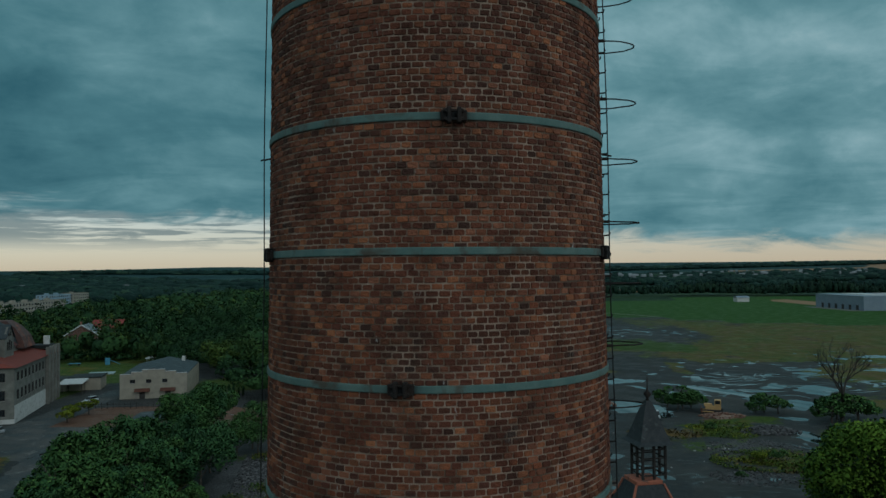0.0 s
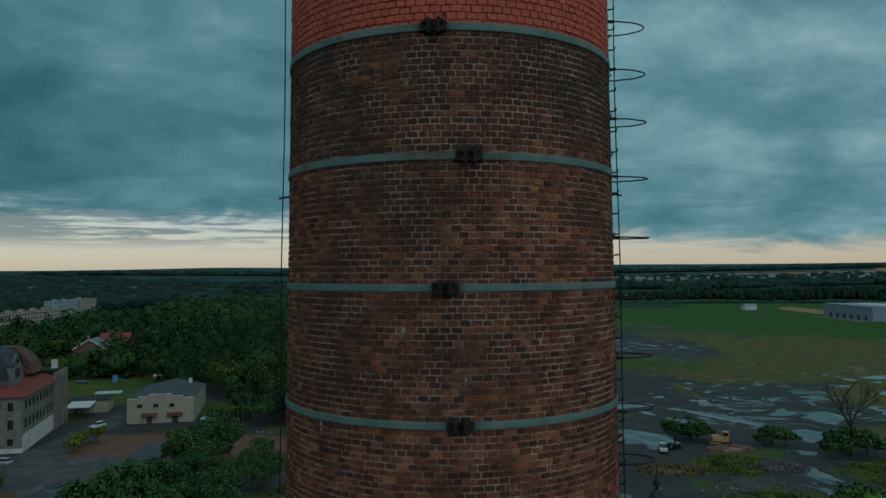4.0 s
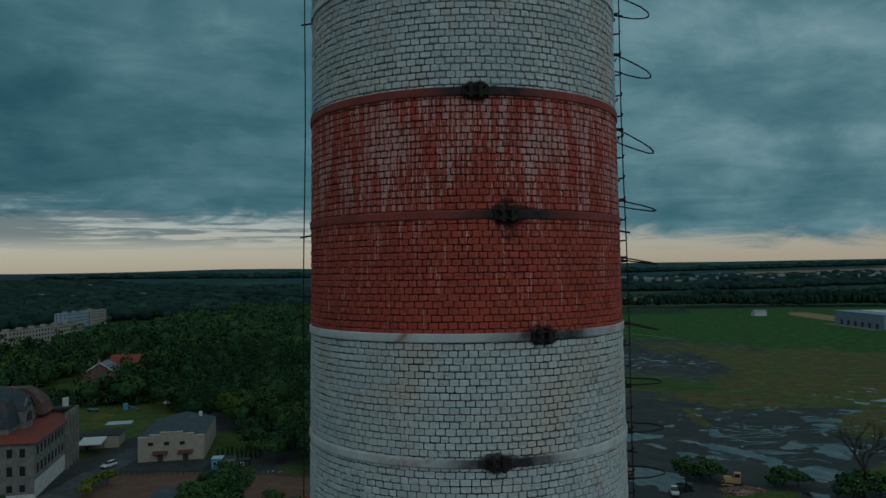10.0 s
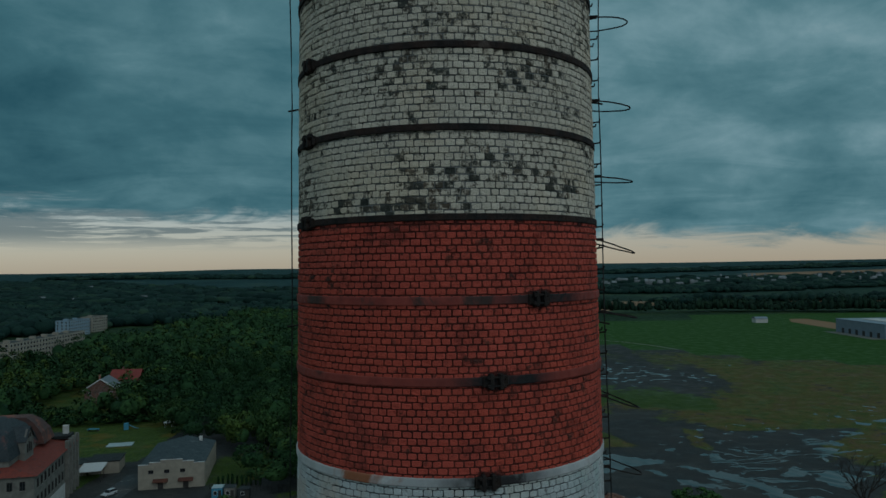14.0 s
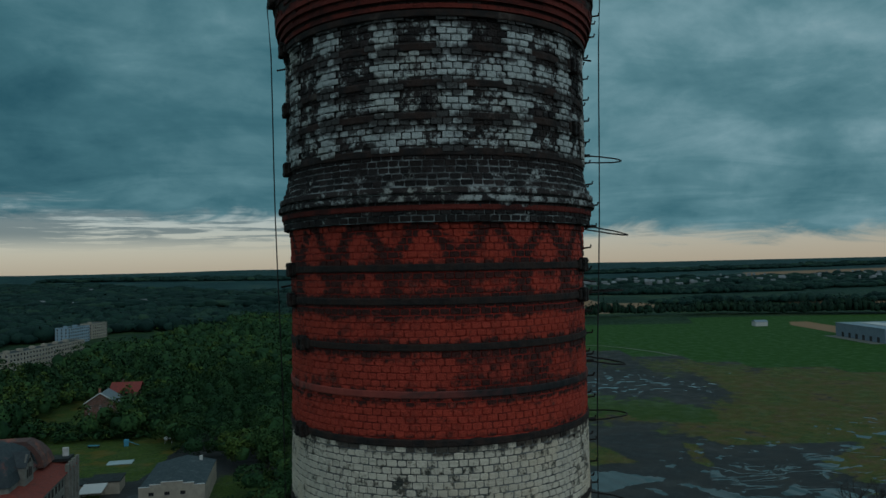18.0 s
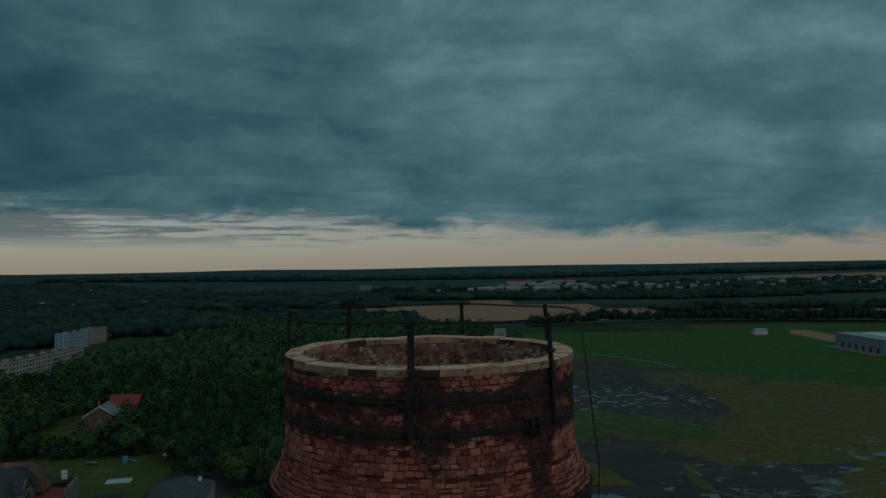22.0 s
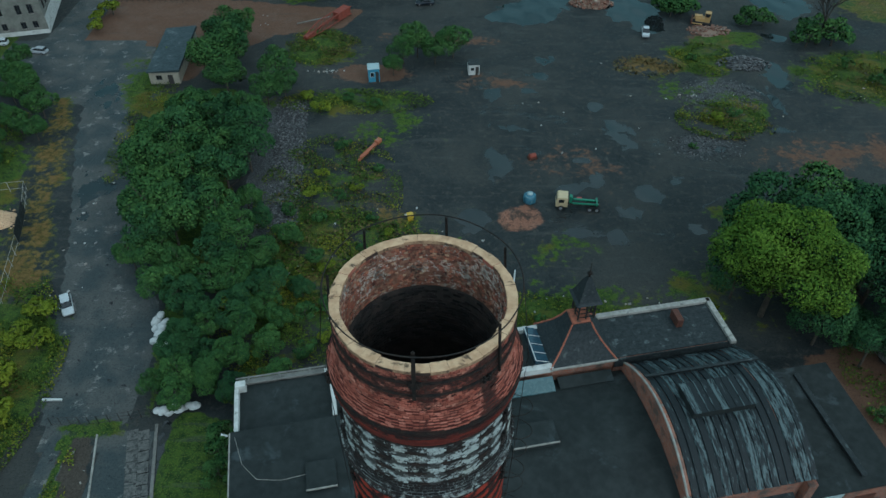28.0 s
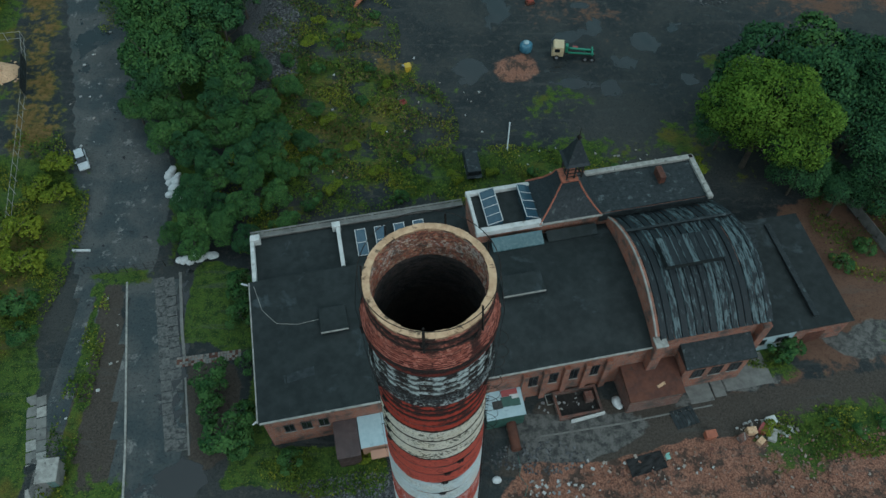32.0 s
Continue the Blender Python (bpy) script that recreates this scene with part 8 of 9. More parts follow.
def wheel(parent, at, r, w):
    bm = bmesh.new()
    bmesh.ops.create_cone(bm, cap_ends=True, segments=16, radius1=r, radius2=r, depth=w, matrix=Matrix.Rotation(math.pi / 2, 4, "Y"))
    bmesh.ops.bevel(bm, geom=[e for e in bm.edges if e.calc_length() < r * 0.5], offset=r * 0.12, segments=1, affect="EDGES")
    wh = part("wheel", bm, RUBBER, parent, m=pose(*at))
    bm = bmesh.new()
    bmesh.ops.create_cone(bm, cap_ends=True, segments=12, radius1=r * 0.58, radius2=r * 0.58, depth=w + 0.03, matrix=Matrix.Rotation(math.pi / 2, 4, "Y"))
    part("rim", bm, HUB, wh)
    return wh


def loft(sections):
    """A closed body through cross-sections along y; each is (y, half width, bottom, top, top half width)."""
    bm = bmesh.new()
    rings = []
    for y, hw, z0, z1, tw in sections:
        zm = z0 + (z1 - z0) * 0.62
        rings.append([bm.verts.new(p) for p in ((-hw * 0.92, y, z0), (hw * 0.92, y, z0), (hw, y, zm), (tw, y, z1), (-tw, y, z1), (-hw, y, zm))])
    for a, b2 in zip(rings, rings[1:]):
        for i in range(6):
            j = (i + 1) % 6
            bm.faces.new((a[i], a[j], b2[j], b2[i]))
    bm.faces.new(rings[0][::-1]); bm.faces.new(rings[-1])
    bmesh.ops.recalc_face_normals(bm, faces=bm.faces)
    return bm


def car(label, at, turn, paint, length=4.3, tall=1.48, estate=True, category="car"):
    """Front towards +y."""
    c = thing("car", label, category, at, turn)
    h, w = length / 2, 0.86
    part("body", loft([(-h, w * 0.9, 0.35, 0.85, w * 0.8), (-h * 0.93, w, 0.28, 0.95, w * 0.88), (-h * 0.4, w, 0.25, 0.97, w * 0.9), (h * 0.3, w, 0.25, 0.95, w * 0.88), (h * 0.85, w * 0.97, 0.28, 0.78, w * 0.8), (h, w * 0.82, 0.36, 0.66, w * 0.66)]), paint, c)
    rear = -h * 0.92 if estate else -h * 0.62
    part("cabin", loft([(rear, w * 0.86, 0.92, tall - 0.22, w * 0.68), (rear + 0.3, w * 0.88, 0.92, tall, w * 0.72), (h * 0.05, w * 0.88, 0.92, tall, w * 0.72), (h * 0.42, w * 0.86, 0.92, 1.0, w * 0.76)]), GLASS_DARK, c, "dark glazed cabin")
    part("roof", loft([(rear + 0.25, w * 0.73, tall - 0.03, tall + 0.03, w * 0.68), (h * 0.07, w * 0.73, tall - 0.03, tall + 0.03, w * 0.68)]), paint, c)
    for sx2 in (-1, 1):
        for y in (-h * 0.62, h * 0.62):
            wheel(c, (sx2 * (w - 0.06), y, 0.31), 0.31, 0.2)
        part("headlight", box((sx2 * w * 0.6, h * 0.965, 0.62), (0.32, 0.12, 0.14), bevel=0.02), FRAME_WHITE, c)
        part("door_mirror", box((sx2 * (w + 0.08), h * 0.28, 0.98), (0.16, 0.10, 0.12), bevel=0.02), paint, c)
        part("window_post", rod((sx2 * w * 0.80, -h * 0.12, 0.95), (sx2 * w * 0.70, -h * 0.12, tall), 0.035, 4), paint, c)
    part("bumper", box((0, h * 0.98, 0.42), (w * 1.6, 0.14, 0.18), bevel=0.03), FRAME_DARK, c)
    return c


car("small white estate car parked on wet asphalt", (-55.7, 63.9, 0), 208, CAR_WHITE, 4.2)
car("dark saloon car parked beside a white van", (-5.0, 169.0, 0), 96, CAR_DARK, 4.6, 1.5, False)
car("silver car parked by the villa road", (-92.6, 143.4, 0), 80, CAR_SILVER, 4.4)
car("white car parked in the villa court", (-89.5, 179.6, 0), 160, CAR_WHITE, 4.2)
car("pale car parked beside the villa", (-103.3, 147.2, 0), 100, CAR_WHITE, 4.3)

van = thing("van", "white box van parked at the wood edge", "van", (-3.6, 174.6, 0), 185)
part("body", box((0, -0.6, 1.55), (2.1, 4.6, 2.5), bevel=0.1), CAR_WHITE, van)
part("cab", loft([(1.7, 1.0, 0.4, 2.0, 0.8), (2.4, 1.0, 0.4, 1.7, 0.8), (3.1, 0.95, 0.4, 1.0, 0.85)]), CAR_WHITE, van)
part("windscreen", box((0, 2.42, 1.5), (1.5, 0.05, 0.6), (-35, 0, 0)), GLASS_DARK, van)
for sx2 in (-1, 1):
    for y in (-1.8, 2.1):
        wheel(van, (sx2 * 0.95, y, 0.38), 0.38, 0.24)

pickup = thing("pickup", "white double-cab pickup parked by puddles", "pickup truck", (47.5, 152.4, 0), 170)
part("body", loft([(-2.5, 0.85, 0.5, 0.95, 0.8), (-0.6, 0.9, 0.45, 1.0, 0.85), (1.4, 0.9, 0.45, 1.05, 0.85), (2.5, 0.8, 0.5, 0.95, 0.7)]), CAR_WHITE, pickup)
part("cabin", loft([(-0.5, 0.8, 1.0, 1.75, 0.65), (0.7, 0.8, 1.0, 1.75, 0.65), (1.4, 0.8, 1.0, 1.1, 0.7)]), GLASS_DARK, pickup)
part("roof", box((0, 0.05, 1.78), (1.35, 1.3, 0.06), bevel=0.02), CAR_WHITE, pickup)
part("load_bed", box((0, -1.5, 1.02), (1.5, 1.8, 0.06)), FRAME_DARK, pickup)
for sx2 in (-1, 1):
    for y in (-1.5, 1.5):
        wheel(pickup, (sx2 * 0.82, y, 0.36), 0.36, 0.22)


def lorry(label, at, turn, cab_mat, bed_mat, length, crane=False):
    l = thing("lorry", label, "lorry", at, turn)
    part("chassis", box((0, -0.8, 0.85), (0.9, length, 0.25), bevel=0.03), FRAME_DARK, l)
    cab = part("cab", loft([(length / 2 - 1.9, 1.15, 0.75, 2.6, 1.05), (length / 2 - 0.2, 1.15, 0.75, 2.65, 1.05), (length / 2 + 0.1, 1.1, 0.75, 2.1, 0.95)]), cab_mat, l)
    part("windscreen", box((0, length / 2 + 0.0, 2.05), (1.9, 0.12, 0.75), (-12, 0, 0)), GLASS_DARK, cab)
    for sx2 in (-1, 1):
        part("side_window", box((sx2 * 1.12, length / 2 - 0.8, 2.0), (0.06, 0.9, 0.65)), GLASS_DARK, cab)
        for y in (length / 2 - 0.8, -length / 2 + 0.9, -length / 2 - 0.3):
            wheel(l, (sx2 * 0.98, y, 0.5), 0.5, 0.34)
    if crane:
        for sx2 in (-0.55, 0.55):
            part("bed_rail", box((sx2, -1.6, 1.3), (0.22, length - 2.2, 0.3), bevel=0.03), bed_mat, l)
        part("lift_arm", box((0, -1.4, 1.75), (0.35, length - 3.0, 0.3), (4, 0, 3), bevel=0.04), bed_mat, l)
        part("lift_post", box((0, 0.9, 1.8), (0.8, 0.5, 1.4), bevel=0.05), bed_mat, l)
        part("tail_frame", box((0, -length / 2 - 0.2, 1.45), (1.9, 0.25, 0.5), bevel=0.03), bed_mat, l)
        part("tank", box((0.95, -0.6, 1.2), (0.5, 0.9, 0.5), bevel=0.06), RED_SHEET, l)
    else:
        part("cargo_box", box((0, -1.2, 2.0), (2.2, length - 2.2, 2.0), bevel=0.05), bed_mat, l)
    return l


lorry("skip lorry with cream cab and green lifting gear", (22.6, 87.6, 0), 84, TRUCK_CREAM, TRUCK_GREEN, 6.6, True)
lorry("green lorry with white cab roof", (14.6, 175.4, 0), 178, TRUCK_GREEN, TRUCK_GREEN, 5.0)

dozer = thing("bulldozer", "faded yellow crawler bulldozer on a spoil heap", "bulldozer", (62.6, 157.6, 0), 70)
part("hull", box((0, 0.4, 1.3), (1.5, 3.4, 1.0), bevel=0.08), DOZER_YELLOW, dozer)
part("bonnet", box((0, 1.5, 1.9), (1.1, 1.8, 0.6), bevel=0.08), DOZER_YELLOW, dozer)
part("cab", box((0, -0.6, 2.4), (1.5, 1.4, 1.5), bevel=0.08), DOZER_YELLOW, dozer)
part("window", box((0, -0.6, 2.6), (1.56, 1.1, 0.8)), GLASS_DARK, dozer)
part("blade", box((0, 2.9, 0.8), (3.2, 0.3, 1.2), (-8, 0, 0), bevel=0.05), RUST_SHEET, dozer)
for sx2 in (-1, 1):
    part("crawler_track", box((sx2 * 1.05, 0.2, 0.5), (0.55, 4.0, 0.95), bevel=0.25), RUBBER, dozer)
    part("blade_arm", box((sx2 * 1.4, 1.6, 0.6), (0.15, 2.6, 0.2)), DOZER_YELLOW, dozer)


# ---- yard things ----
def cabin(label, at, turn, w, d, h, mat, name="site_cabin"):
    c = thing(name, label, "cabin", at, turn)
    part("wall", box((0, 0, h / 2), (w, d, h), bevel=0.05), mat, c)
    part("roof", box((0, 0, h + 0.06), (w + 0.15, d + 0.15, 0.12), bevel=0.03), WHITE_SHEET if mat is BLUE_PAINT else ROOF_SHEET, c)
    window(c, (-w * 0.15, -d / 2 - 0.02, h * 0.6), w * 0.35, h * 0.35, "f", FRAME_WHITE, False, False)
    part("door", box((w * 0.28, -d / 2 - 0.02, h * 0.42), (w * 0.28, 0.05, h * 0.8)), FRAME_DARK, c)
    return c


cabin("sky blue site cabin with pale roof by the gravel", (-15.1, 131.4, 0), 8, 2.4, 2.6, 3.0, BLUE_PAINT)
cabin("white box cabin among shrubs", (6.4, 134.4, 0), 4, 2.4, 2.6, 2.4, WHITE_RENDER)
cabin("blue cabin beside stacked containers", (-60.2, 176.2, 0), 6, 2.6, 3.0, 3.0, BLUE_PAINT)
cabin("pink and grey container beside a blue cabin", (-57.2, 176.6, 0), 6, 2.6, 3.0, 2.9, GREY_RENDER)
cabin("dark grey container by the fence", (-53.6, 176.9, 0), 6, 2.6, 2.4, 2.4, ROOF_SHEET)

boom = thing("crane_boom", "rust-red lattice crane boom lying in weeds", "crane boom", (-28.2, 156.4, 0), 59.5)
L = 17.0
for sy2 in (-1, 1):
    for z in (0.35, 2.1):
        part("chord", tube([(-L / 2, sy2 * 0.45, 0.35 if z < 1 else 0.9), (-2, sy2 * 0.9, z), (L / 2, sy2 * 1.0, z)], 0.13, 5), RED_PAINT, boom)
for i in range(12):
    x = -L / 2 + (i + 0.5) * L / 12
    k = min(1.0, 0.5 + (i / 8) * 0.5)
    for sy2 in (-1, 1):
        part("lattice_bar", rod((x - 0.6, sy2 * 0.9 * k, 0.35), (x + 0.6, sy2 * 0.9 * k, 0.5 + 1.6 * k), 0.07, 4), RED_PAINT, boom)
part("plate", box((L / 2 - 2.4, 0, 1.3), (4.6, 1.9, 1.8), bevel=0.1), RED_PAINT, boom)
part("plate", box((-L / 2 + 2.0, 0, 0.7), (3.4, 1.2, 0.8), bevel=0.1), RED_PAINT, boom)
part("counter_bar", rod((3.0, 1.2, 1.2), (-3.0, 6.8, 0.5), 0.16, 5), CONCRETE, boom)

beam = thing("painted_beam", "faded orange steel beam lying on the ground", "beam", (-14.0, 104.0, 0.15), 62)
part("web", box((0, 0, 0.25), (7.6, 0.25, 0.6), bevel=0.03), ORANGE_PAINT, beam)
part("flange", box((0.3, 0, 0.55), (6.4, 0.7, 0.1)), ORANGE_PAINT, beam)
part("head", box((3.2, 0, 0.5), (1.4, 0.9, 0.8), bevel=0.08), ORANGE_PAINT, beam)

tank = thing("blue_drum", "round blue tank in the black yard", "tank", (14.9, 89.2, 0))
part("shell", lathe([(0.02, 0.02), (1.0, 0.02), (1.1, 0.2), (1.1, 1.3), (0.9, 1.6), (0.3, 1.75), (0.02, 1.75)], 20, mottled("dark_blue_tank_paint", (0.04, 0.13, 0.19), (0.05, 0.16, 0.22), 1.5, 0.5, stain_or_sheen=(0.2, 0.28, 0.3), stain_scale=1.2)), None, tank)
part("lid", lathe([(0.02, 1.74), (0.5, 1.72), (0.5, 1.85), (0.02, 1.9)], 14, WHITE_SHEET), None, tank)

ybox = thing("yellow_grit_bin", "yellow plastic bin standing in weeds", "bin", (-5.6, 84.4, 0), 15)
part("body", loft([(-0.55, 0.45, 0.02, 0.9, 0.5), (0.55, 0.45, 0.02, 0.9, 0.5)]), YELLOW, ybox)
part("lid", loft([(-0.6, 0.55, 0.88, 1.1, 0.35), (0.6, 0.55, 0.88, 1.1, 0.35)]), YELLOW, ybox)
for x, y, s in ((-7.3, 80.2, 1.0), (-6.9, 75.4, 0.95)):
    ty = thing("tyre", "old black lorry tyre lying in weeds", "tyre", (x, y, 0.16), 0, "old tyres")
    part("casing", lathe([(0.28 * s, -0.12), (0.34 * s, -0.15), (0.5 * s, -0.14), (0.58 * s, -0.08), (0.58 * s, 0.08), (0.5 * s, 0.14), (0.34 * s, 0.15), (0.28 * s, 0.12), (0.28 * s, -0.12)], 20, RUBBER), None, ty)
redc = thing("red_crate", "red plastic crate beside an old tyre", "crate", (-6.2, 76.4, 0), 30)
part("shell", shell(-0.5, 0.5, -0.35, 0.35, 0.05, 0.6, 0.06), RED_SHEET, redc)
part("base", box((0, 0, 0.04), (1.0, 0.7, 0.06)), RED_SHEET, redc)
stump = thing("rusty_winch", "small rusty red winch standing in the yard", "machine", (16.5, 102.0, 0), 20)
part("drum", rod((-0.6, 0, 0.6), (0.6, 0, 0.6), 0.5, 12), RED_PAINT, stump)
part("frame", box((0, 0, 0.25), (1.6, 1.2, 0.4), bevel=0.04), RUST_SHEET, stump)

pole = thing("white_pole", "white pole lying across the weeds", "pole", (0, 0, 0))
part("shaft", tube([(10.4, 65.6, 0.35), (10.8, 68.6, 0.3), (11.2, 71.7, 0.35)], 0.11, 6), FRAME_WHITE, pole)
trail = thing("flat_trailer", "dark flat trailer with grey boxes behind the hall", "trailer", (4.8, 62.6, 0), 8)
part("deck", box((0, 0, 0.95), (2.3, 6.0, 0.2), bevel=0.04), ROOF_SHEET, trail)
part("box", box((0, -0.2, 1.5), (2.1, 4.6, 0.9), bevel=0.06), ROOF_SHEET, trail)
for sx2 in (-1, 1):
    for y in (-1.2, 0.0):
        wheel(trail, (sx2 * 1.0, y, 0.42), 0.42, 0.24)

# spoil and rubble
def heap(name, label, at, r, h, mat, seed, n=500, size=0.35):
    """A mound with loose lumps over it."""
    rng = random.Random(seed)
    hp = thing(name, label, "heap", at)
    verts, faces = [], []
    rings_n, seg = 7, 22
    for i in range(rings_n + 1):
        k = i / rings_n
        for j in range(seg):
            a = j * math.tau / seg
            rr = r * (1 - k) * (0.85 + 0.3 * noise.noise(Vector((math.cos(a) * 1.5, math.sin(a) * 1.5, seed))))
            verts.append((rr * math.cos(a) * 1.3, rr * math.sin(a) * 0.8, h * (1 - (1 - k) ** 1.4) * (0.9 + 0.2 * rng.random()) - 0.05))
    for i in range(rings_n):
        for j in range(seg):
            a, b2 = i * seg + j, i * seg + (j + 1) % seg
            faces.append((a, b2, b2 + seg, a + seg))
    part("mound", mesh_from("mound", verts, faces, [mat]), None, hp)
    lumps = []
    for _ in range(n):
        a, q = rng.uniform(0, math.tau), math.sqrt(rng.random())
        k = 1 - q
        lumps.append((1.3 * r * q * math.cos(a), 0.8 * r * q * math.sin(a), h * (1 - (1 - k) ** 1.4), size * rng.uniform(0.4, 1.3), rng.uniform(0, 3)))
    part("loose_stone", lump_mesh(lumps, mat), None, hp, kind="stuff")
    return hp


def lump_mesh(lumps, mat):
    V, F = [], []
    rng = random.Random(len(lumps))
    for x, y, z, s, t2 in lumps:
        k = len(V)
        c3, s3b = math.cos(t2), math.sin(t2)
        for dx, dy, dz in ((-1, -1, -1), (1, -1, -1), (1, 1, -1), (-1, 1, -1), (-1, -1, 1), (1, -1, 1), (1, 1, 1), (-1, 1, 1)):
            dx, dy, dz = dx * s * 0.5 * rng.uniform(0.7, 1), dy * s * 0.32 * rng.uniform(0.7, 1), dz * s * 0.26 * rng.uniform(0.6, 1)
            V.append((x + dx * c3 - dy * s3b, y + dx * s3b + dy * c3, z + dz + s * 0.1))
        F += [[k + i for i in f] for f in ((0, 3, 2, 1), (4, 5, 6, 7), (0, 1, 5, 4), (1, 2, 6, 5), (2, 3, 7, 6), (3, 0, 4, 7))]
    return mesh_from("lumps", V, F, [mat])


def debris(name, tones):
    m, t, b, c = surface(name, 0.9)
    geo = t.nodes.new("ShaderNodeNewGeometry").outputs["Random Per Island"]
    link(t, mixed(t, maths(t, "MULTIPLY", noise_of(t, c, 9, 4), 0.4), ramp(t, geo, [(i / (len(tones) - 1), v) for i, v in enumerate(tones)]), (0.04, 0.03, 0.025)), b.inputs["Base Color"])
    relief(t, b, noise_of(t, c, 30, 3), 0.4, 0.01)
    return m


BRICK_RUBBLE = debris("broken_brick", [(0.10, 0.04, 0.028), (0.20, 0.085, 0.055), (0.27, 0.13, 0.085), (0.14, 0.075, 0.055), (0.22, 0.15, 0.11), (0.24, 0.12, 0.08), (0.12, 0.05, 0.035), (0.36, 0.30, 0.25)])
STONE_RUBBLE = debris("dark_ballast", [(0.022, 0.024, 0.028), (0.045, 0.047, 0.052), (0.08, 0.085, 0.09), (0.16, 0.16, 0.16)])
WHITE_BITS = debris("pale_litter", [(0.30, 0.30, 0.28), (0.5, 0.5, 0.48), (0.2, 0.2, 0.2), (0.40, 0.34, 0.28)])
heap("spoil_heap", "heap of brick and stone rubble beside a puddle", (37.2, 169.4, 0), 4.2, 2.4, BRICK_RUBBLE, 3, 420, 0.7)
heap("spoil_heap", "low heap of dark stones in the weeds", (66.5, 138.0, 0), 4.5, 1.2, STONE_RUBBLE, 5, 300, 0.6)
heap("spoil_heap", "low spoil heap under the bulldozer", (63, 154.2, 0), 4.0, 0.7, BRICK_RUBBLE, 6, 220, 0.5)
heap("sand_heap", "sandy earth heap behind the fence", (-76.5, 84, 0), 4.5, 1.5, COPING, 8, 60, 0.4)

rub_rng = random.Random(17)
RUB_POLY = [(10, 14.5), (16, 15.4), (22, 16), (30, 18.2), (40, 19.6), (60, 21.6), (74, 28), (74, -8), (2, -8), (5, 9)]
lumps = []
while len(lumps) < 10000:
    x, y = rub_rng.uniform(2, 74), rub_rng.uniform(-8, 28)
    if inside(np.array([x]), np.array([y]), RUB_POLY)[0]:
        lumps.append((x, y, 0.02, rub_rng.choice([0.10, 0.13, 0.16, 0.2, 0.24, 0.30, 0.42]) * rub_rng.uniform(0.7, 1.2), rub_rng.uniform(0, 3.1)))
tagged(new("brick_rubble", lump_mesh(lumps, BRICK_RUBBLE)), "broken red brick rubble covering the ground", "rubble", kind="stuff")
lumps = []
for _ in range(3600):
    k = rub_rng.random()
    x, y = -31 + 4.5 * k + rub_rng.uniform(-3.4, 3.2) * (1 - 0.3 * k), 122 - 42 * k + rub_rng.uniform(-2, 2)
    lumps.append((x, y, 0.03, rub_rng.choice([0.2, 0.3, 0.45]) * rub_rng.uniform(0.7, 1.2), rub_rng.uniform(0, 3.1)))
for cx, cy, rx, ry, n in ((57, 124, 9, 8, 900), (50, 106, 8, 5, 400), (-8, 13.5, 9, 1.8, 900), (12, 17, 6, 2, 300)):
    for _ in range(n):
        a, q = rub_rng.uniform(0, math.tau), math.sqrt(rub_rng.random())
        lumps.append((cx + rx * q * math.cos(a), cy + ry * q * math.sin(a), 0.02, rub_rng.uniform(0.12, 0.4), rub_rng.uniform(0, 3)))
tagged(new("ballast", lump_mesh(lumps, STONE_RUBBLE)), "dark loose ballast stones strewn over earth", "stones", kind="stuff")
lumps = []
for cx, cy, rx, ry, n in ((24, 15.5, 9, 1.6, 22), (40, 20.5, 4, 1.2, 50), (14, 13.4, 5, 1.2, 34), (-26, 134.8, 5, 0.8, 26), (57, 120, 12, 10, 18), (-10, 74, 18, 14, 40), (22, 64, 12, 3, 24), (30, 120, 30, 20, 16), (-46, 160, 8, 3, 14), (-48, 173, 5, 1, 20), (16, 24, 4, 2, 26), (94, 128, 14, 6, 24), (-45, 30, 3, 10, 14), (-58, 80, 5, 18, 20)):
    for _ in range(n):
        a, q = rub_rng.uniform(0, math.tau), math.sqrt(rub_rng.random())
        lumps.append((cx + rx * q * math.cos(a), cy + ry * q * math.sin(a), 0.03, rub_rng.uniform(0.15, 0.55), rub_rng.uniform(0, 3)))
tagged(new("litter", lump_mesh(lumps, WHITE_BITS)), "pale scraps and stones scattered on the ground", "litter", kind="stuff")


def sack_pile(label, spots):
    sp2 = thing("sack_pile", label, "sacks", (spots[0][0], spots[0][1], 0))
    for x, y, z, s in spots:
        bm = bmesh.new()
        bmesh.ops.create_icosphere(bm, subdivisions=2, radius=0.5)
        for v in bm.verts:
            v.co *= 1 + 0.22 * noise.noise(v.co * 2.3 + Vector((x, y, z)))
            v.co.z = max(v.co.z, -0.36)
        bmesh.ops.scale(bm, vec=(s * 1.25, s, s * 0.8), verts=bm.verts)
        part("sack", bm, SACK, sp2, m=pose(x - spots[0][0], y - spots[0][1], z + 0.36 * s * 0.8, 0, 0, (x * 57) % 90))
    return sp2


sr = random.Random(9)
sack_pile("heap of white plastic sacks beside the road trees", [(-41.0 + sr.uniform(-0.9, 0.9) + i * 0.10, 61.6 - i * 0.40, 0.0 if i % 3 else 0.6, sr.uniform(1.0, 1.5)) for i in range(14)])
sack_pile("row of white sacks behind the gate", [(-36.9 + i * 0.5, 45.3 + i * 0.09 + sr.uniform(-0.3, 0.3), 0.0 if i % 2 else 0.35, sr.uniform(0.9, 1.3)) for i in range(11)])
sack_pile("single white sack on the pavement", [(6.6, 14.3, 0, 0.9)])
sack_pile("white bag by the pit", [(22.0, 24.0, 0, 1.2), (22.3, 23.4, 0, 0.8)])
sack_pile("white bag beside the hall wall", [(13.4, 26.2, 0, 0.9)])
